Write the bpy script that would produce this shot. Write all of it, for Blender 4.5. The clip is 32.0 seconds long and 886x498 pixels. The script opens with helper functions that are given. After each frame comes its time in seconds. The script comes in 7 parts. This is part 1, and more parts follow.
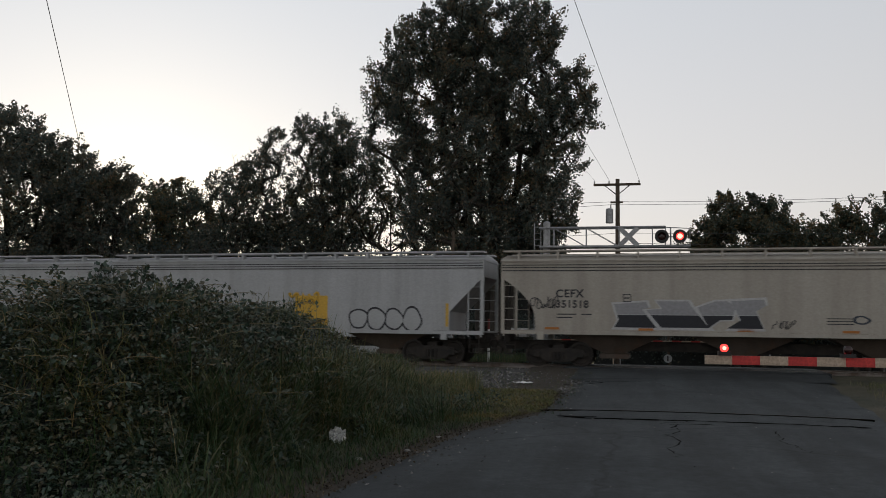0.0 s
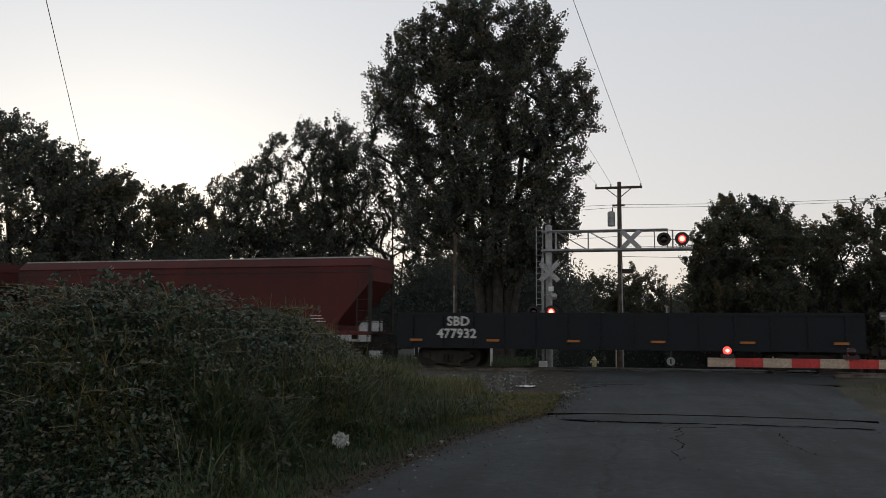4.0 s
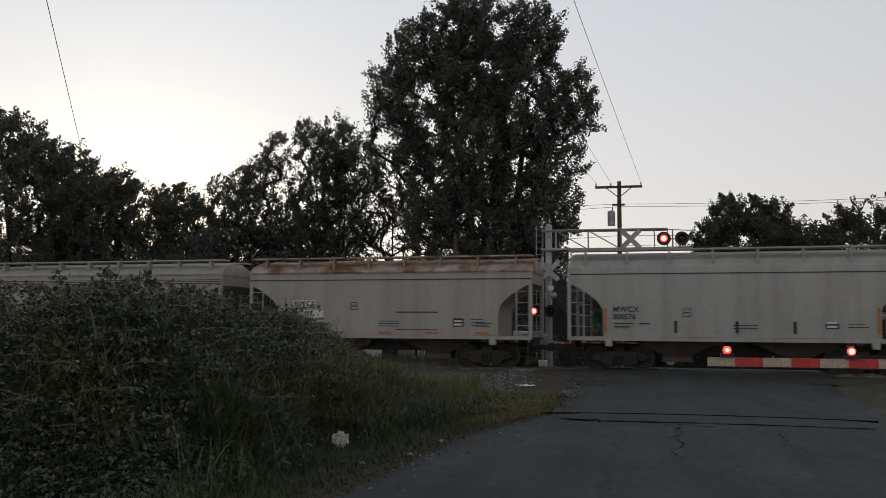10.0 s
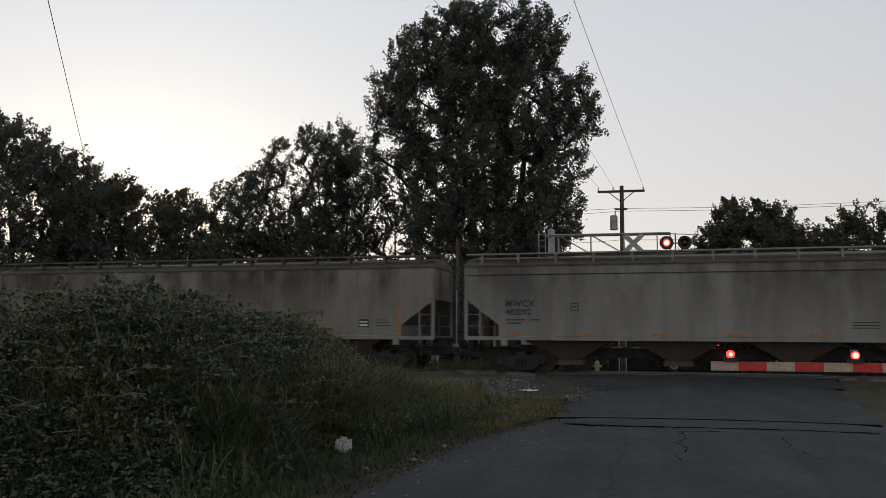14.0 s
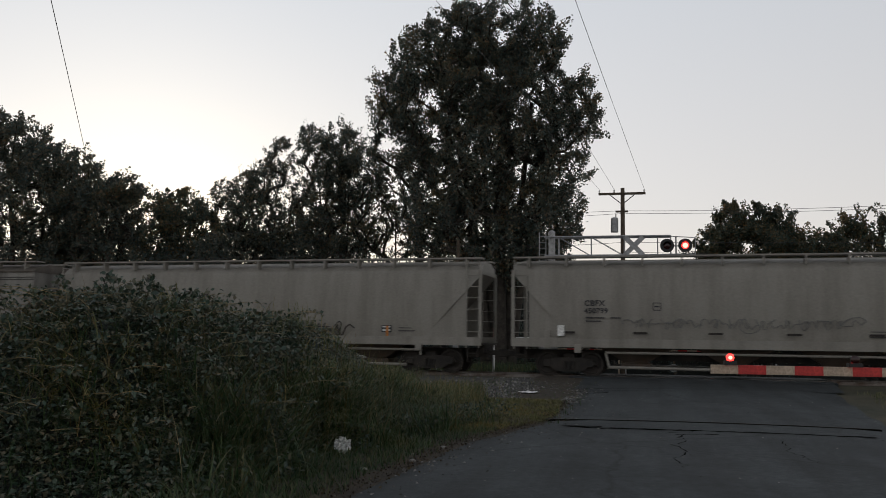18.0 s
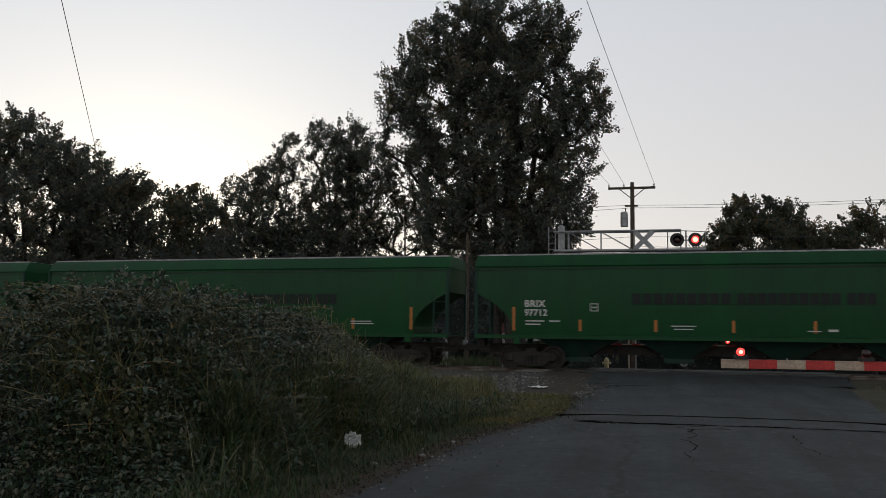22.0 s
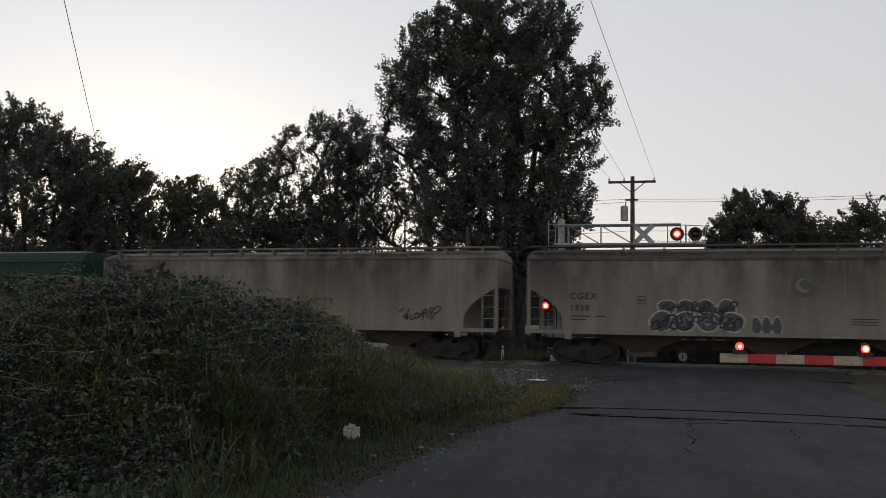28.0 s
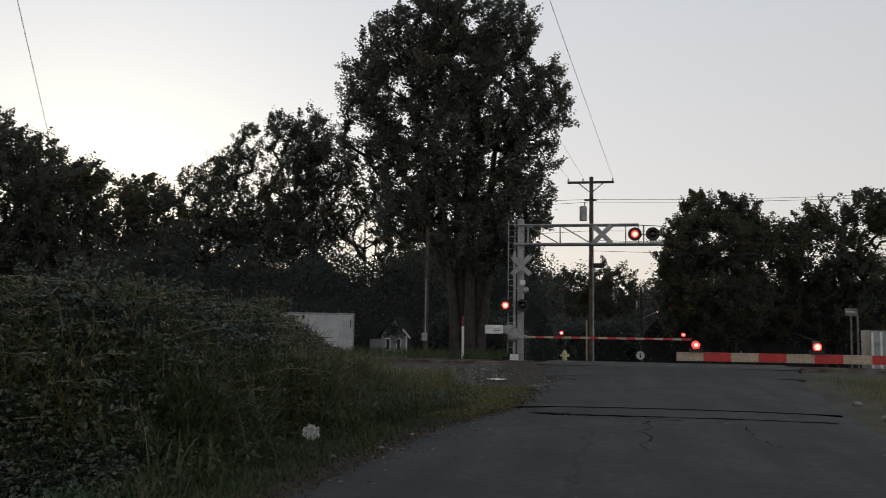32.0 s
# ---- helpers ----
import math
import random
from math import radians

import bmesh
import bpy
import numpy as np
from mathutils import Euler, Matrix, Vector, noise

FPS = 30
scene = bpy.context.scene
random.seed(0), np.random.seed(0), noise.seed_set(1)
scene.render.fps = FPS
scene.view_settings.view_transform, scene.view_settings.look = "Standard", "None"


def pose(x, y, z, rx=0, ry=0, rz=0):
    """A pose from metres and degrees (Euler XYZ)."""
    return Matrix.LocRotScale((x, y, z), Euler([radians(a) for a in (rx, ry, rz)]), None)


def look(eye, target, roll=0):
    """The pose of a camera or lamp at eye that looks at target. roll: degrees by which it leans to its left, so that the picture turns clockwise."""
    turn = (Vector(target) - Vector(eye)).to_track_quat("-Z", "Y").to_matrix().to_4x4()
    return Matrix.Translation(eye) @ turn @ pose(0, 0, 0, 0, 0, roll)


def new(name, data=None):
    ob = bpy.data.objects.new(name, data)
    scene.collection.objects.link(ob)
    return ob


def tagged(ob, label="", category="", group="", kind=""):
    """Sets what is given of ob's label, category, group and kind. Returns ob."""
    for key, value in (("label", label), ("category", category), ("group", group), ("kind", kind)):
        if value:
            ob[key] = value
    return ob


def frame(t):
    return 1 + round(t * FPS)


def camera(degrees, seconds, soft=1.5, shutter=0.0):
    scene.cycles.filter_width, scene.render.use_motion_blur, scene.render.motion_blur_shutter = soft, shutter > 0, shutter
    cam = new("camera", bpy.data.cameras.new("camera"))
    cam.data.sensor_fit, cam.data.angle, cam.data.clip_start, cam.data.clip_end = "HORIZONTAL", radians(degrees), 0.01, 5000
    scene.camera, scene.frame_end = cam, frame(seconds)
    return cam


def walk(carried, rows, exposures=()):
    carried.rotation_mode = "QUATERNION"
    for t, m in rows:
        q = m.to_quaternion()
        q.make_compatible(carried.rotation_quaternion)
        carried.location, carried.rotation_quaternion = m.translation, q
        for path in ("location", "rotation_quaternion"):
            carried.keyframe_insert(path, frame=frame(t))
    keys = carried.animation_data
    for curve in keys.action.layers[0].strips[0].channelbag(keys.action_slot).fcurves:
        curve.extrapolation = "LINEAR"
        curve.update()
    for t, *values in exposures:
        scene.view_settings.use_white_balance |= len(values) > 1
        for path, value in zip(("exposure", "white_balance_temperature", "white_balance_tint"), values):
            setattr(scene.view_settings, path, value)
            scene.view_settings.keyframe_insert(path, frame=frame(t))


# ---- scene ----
# ---------------------------------------------------------------- camera
EYE = (0.0, 0.0, 1.7)


def aim(yaw, pitch, roll):
    """The camera's pose at the eye: yaw to the left of north, pitch upwards, roll (degrees)."""
    y, p = radians(yaw), radians(pitch)
    ahead = Vector((-math.sin(y) * math.cos(p), math.cos(y) * math.cos(p), math.sin(p)))
    return look(EYE, Vector(EYE) + ahead, roll)


cam = camera(54.0, 32.0, soft=0.5, shutter=0.16)
# seconds, yaw, pitch, roll
PATH = [
    (0, 12.450, 5.090, 0.750), (0.5, 12.488, 5.174, 0.715), (1, 12.520, 5.157, 0.676), (1.5, 12.546, 5.170, 0.588), (2, 12.622, 5.276, 0.371),
    (2.5, 12.598, 5.375, 0.240), (3, 12.545, 5.399, 0.297), (3.5, 12.584, 5.395, 0.323), (5.5, 12.515, 5.236, 0.638), (6, 12.570, 5.230, 0.709),
    (6.5, 12.628, 5.246, 0.644), (7, 12.622, 5.261, 0.582), (7.5, 12.606, 5.237, 0.591), (8, 12.582, 5.233, 0.548), (8.5, 12.589, 5.243, 0.556),
    (9, 12.588, 5.282, 0.514), (9.5, 12.572, 5.305, 0.512), (10, 12.581, 5.310, 0.445), (10.5, 12.592, 5.354, 0.410), (11, 12.493, 5.382, 0.374),
    (11.5, 12.541, 5.425, 0.347), (12, 12.556, 5.458, 0.281), (12.5, 12.541, 5.419, 0.315), (13, 12.590, 5.503, 0.349), (13.5, 12.662, 5.603, 0.215),
    (14, 12.757, 5.637, 0.282), (14.5, 12.778, 5.658, 0.257), (16.5, 12.805, 5.794, 0.601), (17, 12.810, 5.809, 0.576), (17.5, 12.794, 5.766, 0.599),
    (18, 12.787, 5.700, 0.737), (18.5, 12.781, 5.687, 0.746), (19, 12.912, 5.756, 0.563), (19.5, 12.907, 5.717, 0.599), (20, 13.063, 5.564, 0.574),
    (20.5, 13.258, 5.465, 0.600), (21, 13.299, 5.433, 0.564), (21.5, 13.330, 5.322, 0.722), (22, 13.403, 5.370, 0.602), (22.5, 13.290, 5.326, 0.636),
    (23, 13.216, 5.171, 0.722), (23.5, 13.234, 5.051, 0.676), (24, 13.215, 4.953, 0.827), (24.5, 13.258, 4.784, 0.937), (25, 13.323, 4.788, 0.941),
    (25.5, 13.328, 4.813, 0.895), (27.5, 13.366, 4.895, 0.873), (28, 13.385, 4.901, 0.932), (28.5, 13.380, 4.910, 0.978), (29, 13.333, 4.888, 1.113),
    (29.5, 13.421, 4.985, 1.069), (30, 13.552, 5.115, 0.851), (30.5, 13.897, 5.279, 0.520), (31, 14.278, 5.410, 0.214), (31.5, 14.062, 5.206, 0.489),
    (31.6, 13.963, 5.198, 0.497), (31.7, 13.632, 5.169, 0.525), (31.8, 12.839, 5.099, 0.591), (31.9, 11.913, 5.017, 0.669),
    (32, 10.756, 4.916, 0.766),
]
walk(cam, [(t, aim(a, b, c)) for t, a, b, c in PATH])

# ---------------------------------------------------------------- light
SUN_YAW = 32.0      # degrees left of north, where the dawn glows behind the trees
world = bpy.data.worlds.new("dawn_sky")
scene.world = world
world.use_nodes = True
wn = world.node_tree
sky = wn.nodes.new("ShaderNodeTexSky")
sky.sky_type = "NISHITA"
sky.sun_disc = False
sky.sun_elevation = radians(5.0)
sky.sun_rotation = radians(-SUN_YAW)
sky.altitude = 50
sky.air_density = 0.8
sky.dust_density = 2.5
sky.ozone_density = 2.5
# thin high cloud spreads an even pale light over the whole sky
veil = wn.nodes.new("ShaderNodeMix")
veil.data_type, veil.blend_type = "RGBA", "ADD"
veil.inputs[0].default_value = 1.0
height = wn.nodes.new("ShaderNodeSeparateXYZ")
coord = wn.nodes.new("ShaderNodeTexCoord")
wn.links.new(coord.outputs["Generated"], height.inputs[0])
fade = wn.nodes.new("ShaderNodeValToRGB")
fade.color_ramp.elements[0].position, fade.color_ramp.elements[0].color = 0.0, (0.83, 0.725, 0.63, 1)
fade.color_ramp.elements[1].position, fade.color_ramp.elements[1].color = 0.38, (0.63, 0.645, 0.665, 1)
low = fade.color_ramp.elements.new(0.14)
low.color = (0.735, 0.70, 0.665, 1)
zenith = fade.color_ramp.elements.new(0.95)
zenith.color = (0.23, 0.24, 0.255, 1)
wn.links.new(height.outputs[2], fade.inputs[0])
# the sky is paler on the dawn's side than behind it
side = wn.nodes.new("ShaderNodeMapRange")
side.inputs["From Min"].default_value, side.inputs["From Max"].default_value = 0.60, 0.95
side.inputs["To Min"].default_value, side.inputs["To Max"].default_value = 8.9, 10.1
toward = wn.nodes.new("ShaderNodeVectorMath")
toward.operation = "DOT_PRODUCT"
toward.inputs[1].default_value = (-math.sin(radians(SUN_YAW)), math.cos(radians(SUN_YAW)), 0)
wn.links.new(coord.outputs["Generated"], toward.inputs[0])
wn.links.new(toward.outputs["Value"], side.inputs["Value"])
bright = wn.nodes.new("ShaderNodeMix")
bright.data_type, bright.blend_type = "RGBA", "MULTIPLY"
bright.inputs[0].default_value = 1.0
wn.links.new(side.outputs[0], bright.inputs[7])
wn.links.new(fade.outputs[0], bright.inputs[6])
wn.links.new(bright.outputs[2], veil.inputs[7])
dim = wn.nodes.new("ShaderNodeMix")
dim.data_type, dim.blend_type = "RGBA", "MULTIPLY"
dim.inputs[0].default_value = 1.0
dim.inputs[7].default_value = (0.205, 0.222, 0.255, 1)
wn.links.new(sky.outputs[0], dim.inputs[6])
wn.links.new(dim.outputs[2], veil.inputs[6])
wn.nodes["Background"].inputs[1].default_value = 0.1
wn.links.new(veil.outputs[2], wn.nodes["Background"].inputs[0])

sun_data = bpy.data.lights.new("sun", "SUN")
sun_data.energy, sun_data.angle, sun_data.color = 0.35, radians(3), (1.0, 0.72, 0.45)
sun = new("sun", sun_data)
e, y = radians(5.0), radians(SUN_YAW)
sun.matrix_world = look((0, 0, 60), Vector((0, 0, 60)) + Vector((math.sin(y) * math.cos(e), -math.cos(y) * math.cos(e), -math.sin(e))))
scene.view_settings.exposure = 0.0

# ---------------------------------------------------------------- materials


def material(name, rough=0.8, metal=0.0):
    m = bpy.data.materials.new(name)
    m.use_nodes = True
    b = m.node_tree.nodes["Principled BSDF"]
    b.inputs["Roughness"].default_value = rough
    b.inputs["Metallic"].default_value = metal
    return m, m.node_tree, b


def noise_node(nt, scale, detail=6, rough=0.6, stretch=(1, 1, 1), coord="Object"):
    tc = nt.nodes.new("ShaderNodeTexCoord")
    mp = nt.nodes.new("ShaderNodeMapping")
    mp.inputs["Scale"].default_value = stretch
    nt.links.new(tc.outputs[coord], mp.inputs[0])
    n = nt.nodes.new("ShaderNodeTexNoise")
    n.inputs["Scale"].default_value = scale
    n.inputs["Detail"].default_value = detail
    n.inputs["Roughness"].default_value = rough
    nt.links.new(mp.outputs[0], n.inputs[0])
    return n


def ramp(nt, src, stops):
    r = nt.nodes.new("ShaderNodeValToRGB")
    el = r.color_ramp.elements
    while len(el) < len(stops):
        el.new(0.5)
    for k, (p, c) in zip(el, stops):
        k.position, k.color = p, (*c, 1) if len(c) == 3 else c
    nt.links.new(src, r.inputs[0])
    return r


def mix(nt, fac, a, b, mode="MIX"):
    n = nt.nodes.new("ShaderNodeMix")
    n.data_type, n.blend_type = "RGBA", mode
    for sock, v in ((n.inputs[0], fac), (n.inputs[6], a), (n.inputs[7], b)):
        if hasattr(v, "is_output"):
            nt.links.new(v, sock)
        elif isinstance(v, (int, float)):
            sock.default_value = v
        else:
            sock.default_value = (*v, 1)
    return n.outputs[2]


def bump(nt, bsdf, src, strength, distance=0.02):
    b = nt.nodes.new("ShaderNodeBump")
    b.inputs["Strength"].default_value = strength
    b.inputs["Distance"].default_value = distance
    nt.links.new(src, b.inputs["Height"])
    nt.links.new(b.outputs[0], bsdf.inputs["Normal"])


def mottled(name, a, b, scale=4.0, fine=60.0, rough=0.8, metal=0.0, relief=0.3, coord="Object", lo=0.35, hi=0.65):
    """Two colours mixed at a large and a small scale, with a fine relief."""
    m, nt, p = material(name, rough, metal)
    n1, n2 = noise_node(nt, scale, coord=coord), noise_node(nt, fine, 3, coord=coord)
    c1 = ramp(nt, n1.outputs[0], [(lo, a), (hi, b)])
    c2 = ramp(nt, n2.outputs[0], [(0.3, (0.75, 0.75, 0.75)), (0.7, (1.2, 1.2, 1.2))])
    nt.links.new(mix(nt, 1.0, c1.outputs[0], c2.outputs[0], "MULTIPLY"), p.inputs["Base Color"])
    bump(nt, p, n2.outputs[0], relief)
    return m


def car_paint(name, colour, grime=(0.10, 0.08, 0.06), amount=0.5, rust=0.0, rough=0.62, rust_from=0.56, soot=0.0, soot_colour=(0.05, 0.036, 0.028)):
    """Weathered paint of a railway car: vertical run-down streaks, large stains, rust, and soot that has run from the roof."""
    m, nt, p = material(name, rough)
    p.inputs["Specular IOR Level"].default_value = 0.25
    streak = noise_node(nt, 1.0, 5, 0.6, (1.6, 1.6, 0.12))
    cloud = noise_node(nt, 0.55, 5, 0.6)
    fine = noise_node(nt, 14.0, 4)
    s = ramp(nt, streak.outputs[0], [(0.42, (0, 0, 0)), (0.72, (amount,) * 3)])
    c = mix(nt, s.outputs[0], colour, grime)
    k = ramp(nt, cloud.outputs[0], [(0.40, (0, 0, 0)), (0.75, (amount * 0.8,) * 3)])
    c = mix(nt, k.outputs[0], c, tuple(0.55 * v + 0.45 * g for v, g in zip(colour, grime)))
    if rust:
        r = noise_node(nt, 0.9, 7, 0.7, (1.0, 1.0, 0.7))
        f = ramp(nt, r.outputs[0], [(rust_from, (0, 0, 0)), (rust_from + 0.18, (rust,) * 3)])
        c = mix(nt, f.outputs[0], c, (0.17, 0.075, 0.035))
    if soot:
        run = noise_node(nt, 0.55, 6, 0.62, (1.0, 1.0, 0.3))
        tc = nt.nodes.new("ShaderNodeTexCoord")
        xyz = nt.nodes.new("ShaderNodeSeparateXYZ")
        nt.links.new(tc.outputs["Object"], xyz.inputs[0])
        up = nt.nodes.new("ShaderNodeMapRange")
        up.inputs["From Min"].default_value, up.inputs["From Max"].default_value = 1.5, 3.9
        nt.links.new(xyz.outputs[2], up.inputs["Value"])
        f = ramp(nt, run.outputs[0], [(0.42, (0, 0, 0)), (0.60, (soot,) * 3)])
        c = mix(nt, mix(nt, 1.0, f.outputs[0], up.outputs[0], "MULTIPLY"), c, soot_colour)
    g = ramp(nt, fine.outputs[0], [(0.3, (0.88, 0.88, 0.88)), (0.7, (1.08, 1.08, 1.08))])
    nt.links.new(mix(nt, 1.0, c, g.outputs[0], "MULTIPLY"), p.inputs["Base Color"])
    bump(nt, p, fine.outputs[0], 0.08)
    return m


def plain(name, colour, rough=0.6, metal=0.0):
    m, nt, p = material(name, rough, metal)
    n = noise_node(nt, 9.0, 5)
    r = ramp(nt, n.outputs[0], [(0.3, tuple(0.8 * c for c in colour)), (0.7, tuple(min(1, 1.1 * c) for c in colour))])
    nt.links.new(r.outputs[0], p.inputs["Base Color"])
    return m


def glow(name, colour, strength):
    m, nt, p = material(name, 0.3)
    p.inputs["Base Color"].default_value = (*colour, 1)
    p.inputs["Emission Color"].default_value = (*colour, 1)
    p.inputs["Emission Strength"].default_value = strength
    return m


def leaf_material(name, a, b, c, through_light=0.25, rough=0.6):
    """Leaves that vary from one to the next, and let a little light through."""
    m, nt, p = material(name, rough)
    p.inputs["Specular IOR Level"].default_value = 0.5 if rough < 0.5 else 0.25
    geo = nt.nodes.new("ShaderNodeNewGeometry")
    r = ramp(nt, geo.outputs["Random Per Island"], [(0.0, a), (0.55, b), (1.0, c)])
    big = noise_node(nt, 0.5, 3)
    v = ramp(nt, big.outputs[0], [(0.33, (0.72, 0.78, 0.84)), (0.52, (1.0, 1.0, 0.98)), (0.68, (1.45, 1.12, 0.82))])
    col = mix(nt, 1.0, r.outputs[0], v.outputs[0], "MULTIPLY")
    nt.links.new(col, p.inputs["Base Color"])
    t = nt.nodes.new("ShaderNodeBsdfTranslucent")
    nt.links.new(col, t.inputs[0])
    mx = nt.nodes.new("ShaderNodeMixShader")
    mx.inputs[0].default_value = through_light
    out = nt.nodes["Material Output"]
    nt.links.new(p.outputs[0], mx.inputs[1])
    nt.links.new(t.outputs[0], mx.inputs[2])
    nt.links.new(mx.outputs[0], out.inputs[0])
    return m


M_GROUND = mottled("earth_and_dry_grass", (0.030, 0.032, 0.016), (0.075, 0.062, 0.036), 0.6, 25, 0.95, relief=0.8)
# dark soil tone with the deep shade between leaves painted in
M_SHADE = mottled("dark_humus_and_leaf_shade", (0.016, 0.019, 0.018), (0.030, 0.034, 0.031), 1.5, 25, 0.95, relief=0.8)
M_VERGE = mottled("leaf_litter", (0.020, 0.015, 0.010), (0.052, 0.038, 0.024), 2.2, 40, 0.95, relief=1.0)
M_GRAVEL = mottled("ballast_stone", (0.03, 0.03, 0.03), (0.085, 0.082, 0.08), 3, 35, 0.9, relief=1.0)


def gravel_mix():
    m, nt, p = material("mixed_gravel", 0.9)
    geo = nt.nodes.new("ShaderNodeNewGeometry")
    r = ramp(nt, geo.outputs["Random Per Island"], [(0.0, (0.03, 0.029, 0.027)), (0.6, (0.085, 0.082, 0.078)), (1.0, (0.24, 0.23, 0.22))])
    nt.links.new(r.outputs[0], p.inputs["Base Color"])
    return m


M_STONES = gravel_mix()
M_STEEL = mottled("worn_rail_steel", (0.10, 0.075, 0.06), (0.22, 0.20, 0.19), 2, 40, 0.45, 0.8)
M_IRON = mottled("grimy_black_iron", (0.012, 0.011, 0.010), (0.04, 0.032, 0.026), 3, 30, 0.7, 0.2)
M_WHEEL = mottled("wheel_steel", (0.014, 0.012, 0.010), (0.034, 0.027, 0.022), 3, 30, 0.6, 0.3)
M_ALU = mottled("galvanised_metal", (0.22, 0.225, 0.23), (0.36, 0.365, 0.37), 3, 25, 0.45, 0.5, 0.1)
M_WHITE = mottled("white_paint", (0.62, 0.62, 0.60), (0.80, 0.80, 0.78), 2, 20, 0.55, 0.0, 0.08)
M_RED = mottled("red_reflective_sheet", (0.38, 0.02, 0.02), (0.52, 0.035, 0.03), 5, 30, 0.4, 0.0, 0.05)
M_WSHEET = mottled("white_reflective_sheet", (0.36, 0.275, 0.20), (0.47, 0.37, 0.28), 5, 30, 0.45, 0.0, 0.05)
# near-black: grit in the cracks, and the painted shade of the flange groove
M_PIT = mottled("black_grit_and_groove_shade", (0.004, 0.004, 0.004), (0.010, 0.009, 0.008), 3, 40, 0.95, relief=0.8)
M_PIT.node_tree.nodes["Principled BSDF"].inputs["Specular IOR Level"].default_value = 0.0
M_BLACK = plain("black_paint", (0.012, 0.012, 0.013), 0.5)
M_WOOD = mottled("weathered_pole_wood", (0.045, 0.032, 0.022), (0.11, 0.085, 0.06), 3, 30, 0.9, relief=0.6)
M_BARK = mottled("bark", (0.024, 0.020, 0.016), (0.062, 0.052, 0.042), 2.5, 18, 0.95, relief=1.0)
M_GLOW = glow("lit_red_lamp", (1.0, 0.035, 0.03), 3.0)
M_GLOWCORE = glow("lamp_heart", (1.0, 0.32, 0.24), 3.0)
M_DARKLENS = plain("unlit_red_lens", (0.025, 0.003, 0.003), 0.25)
M_LETTER_D = plain("dark_lettering_and_ridge_shadow", (0.03, 0.03, 0.035), 0.7)
M_LETTER_W = plain("white_lettering", (0.62, 0.62, 0.60), 0.7)
M_LETTER_Y = plain("amber_lettering", (0.24, 0.14, 0.045), 0.7)
M_STRIPE_Y = plain("yellow_reflector", (0.60, 0.36, 0.04), 0.5)
M_STRIPE_O = plain("orange_reflector", (0.42, 0.15, 0.025), 0.5)
M_WIRE = plain("wire", (0.045, 0.046, 0.048), 0.6)
M_FIELDSTONE = mottled("field_stone", (0.13, 0.125, 0.115), (0.24, 0.235, 0.22), 5, 30, 0.9, relief=0.4)
M_CONCRETE = mottled("concrete", (0.26, 0.25, 0.23), (0.40, 0.39, 0.36), 2, 25, 0.9, relief=0.3)
M_LEAF = leaf_material("tree_leaves", (0.062, 0.090, 0.082), (0.098, 0.122, 0.102), (0.175, 0.132, 0.088), 0.45, 0.45)
M_LEAF2 = leaf_material("far_leaves", (0.060, 0.086, 0.070), (0.096, 0.114, 0.086), (0.180, 0.128, 0.072), 0.5)
M_HEDGE = leaf_material("hedge_leaves", (0.060, 0.082, 0.078), (0.082, 0.104, 0.096), (0.105, 0.102, 0.086), 0.3)
M_BRAMBLE = leaf_material("bramble_leaves", (0.024, 0.050, 0.034), (0.052, 0.082, 0.054), (0.112, 0.098, 0.060), 0.2, 0.42)
M_GRASS = leaf_material("grass_blades", (0.026, 0.060, 0.024), (0.058, 0.092, 0.038), (0.13, 0.115, 0.06), 0.25)
M_STRAW = leaf_material("yellowing_grass", (0.070, 0.095, 0.036), (0.150, 0.155, 0.064), (0.26, 0.215, 0.115), 0.3)
M_TURF = leaf_material("worn_turf", (0.070, 0.085, 0.028), (0.135, 0.132, 0.048), (0.21, 0.172, 0.085), 0.25)
M_DRY = leaf_material("dry_stalks", (0.13, 0.10, 0.05), (0.19, 0.15, 0.08), (0.26, 0.21, 0.12), 0.2)
M_LITTER = leaf_material("fallen_leaves", (0.022, 0.016, 0.010), (0.045, 0.032, 0.018), (0.12, 0.095, 0.06), 0.1)


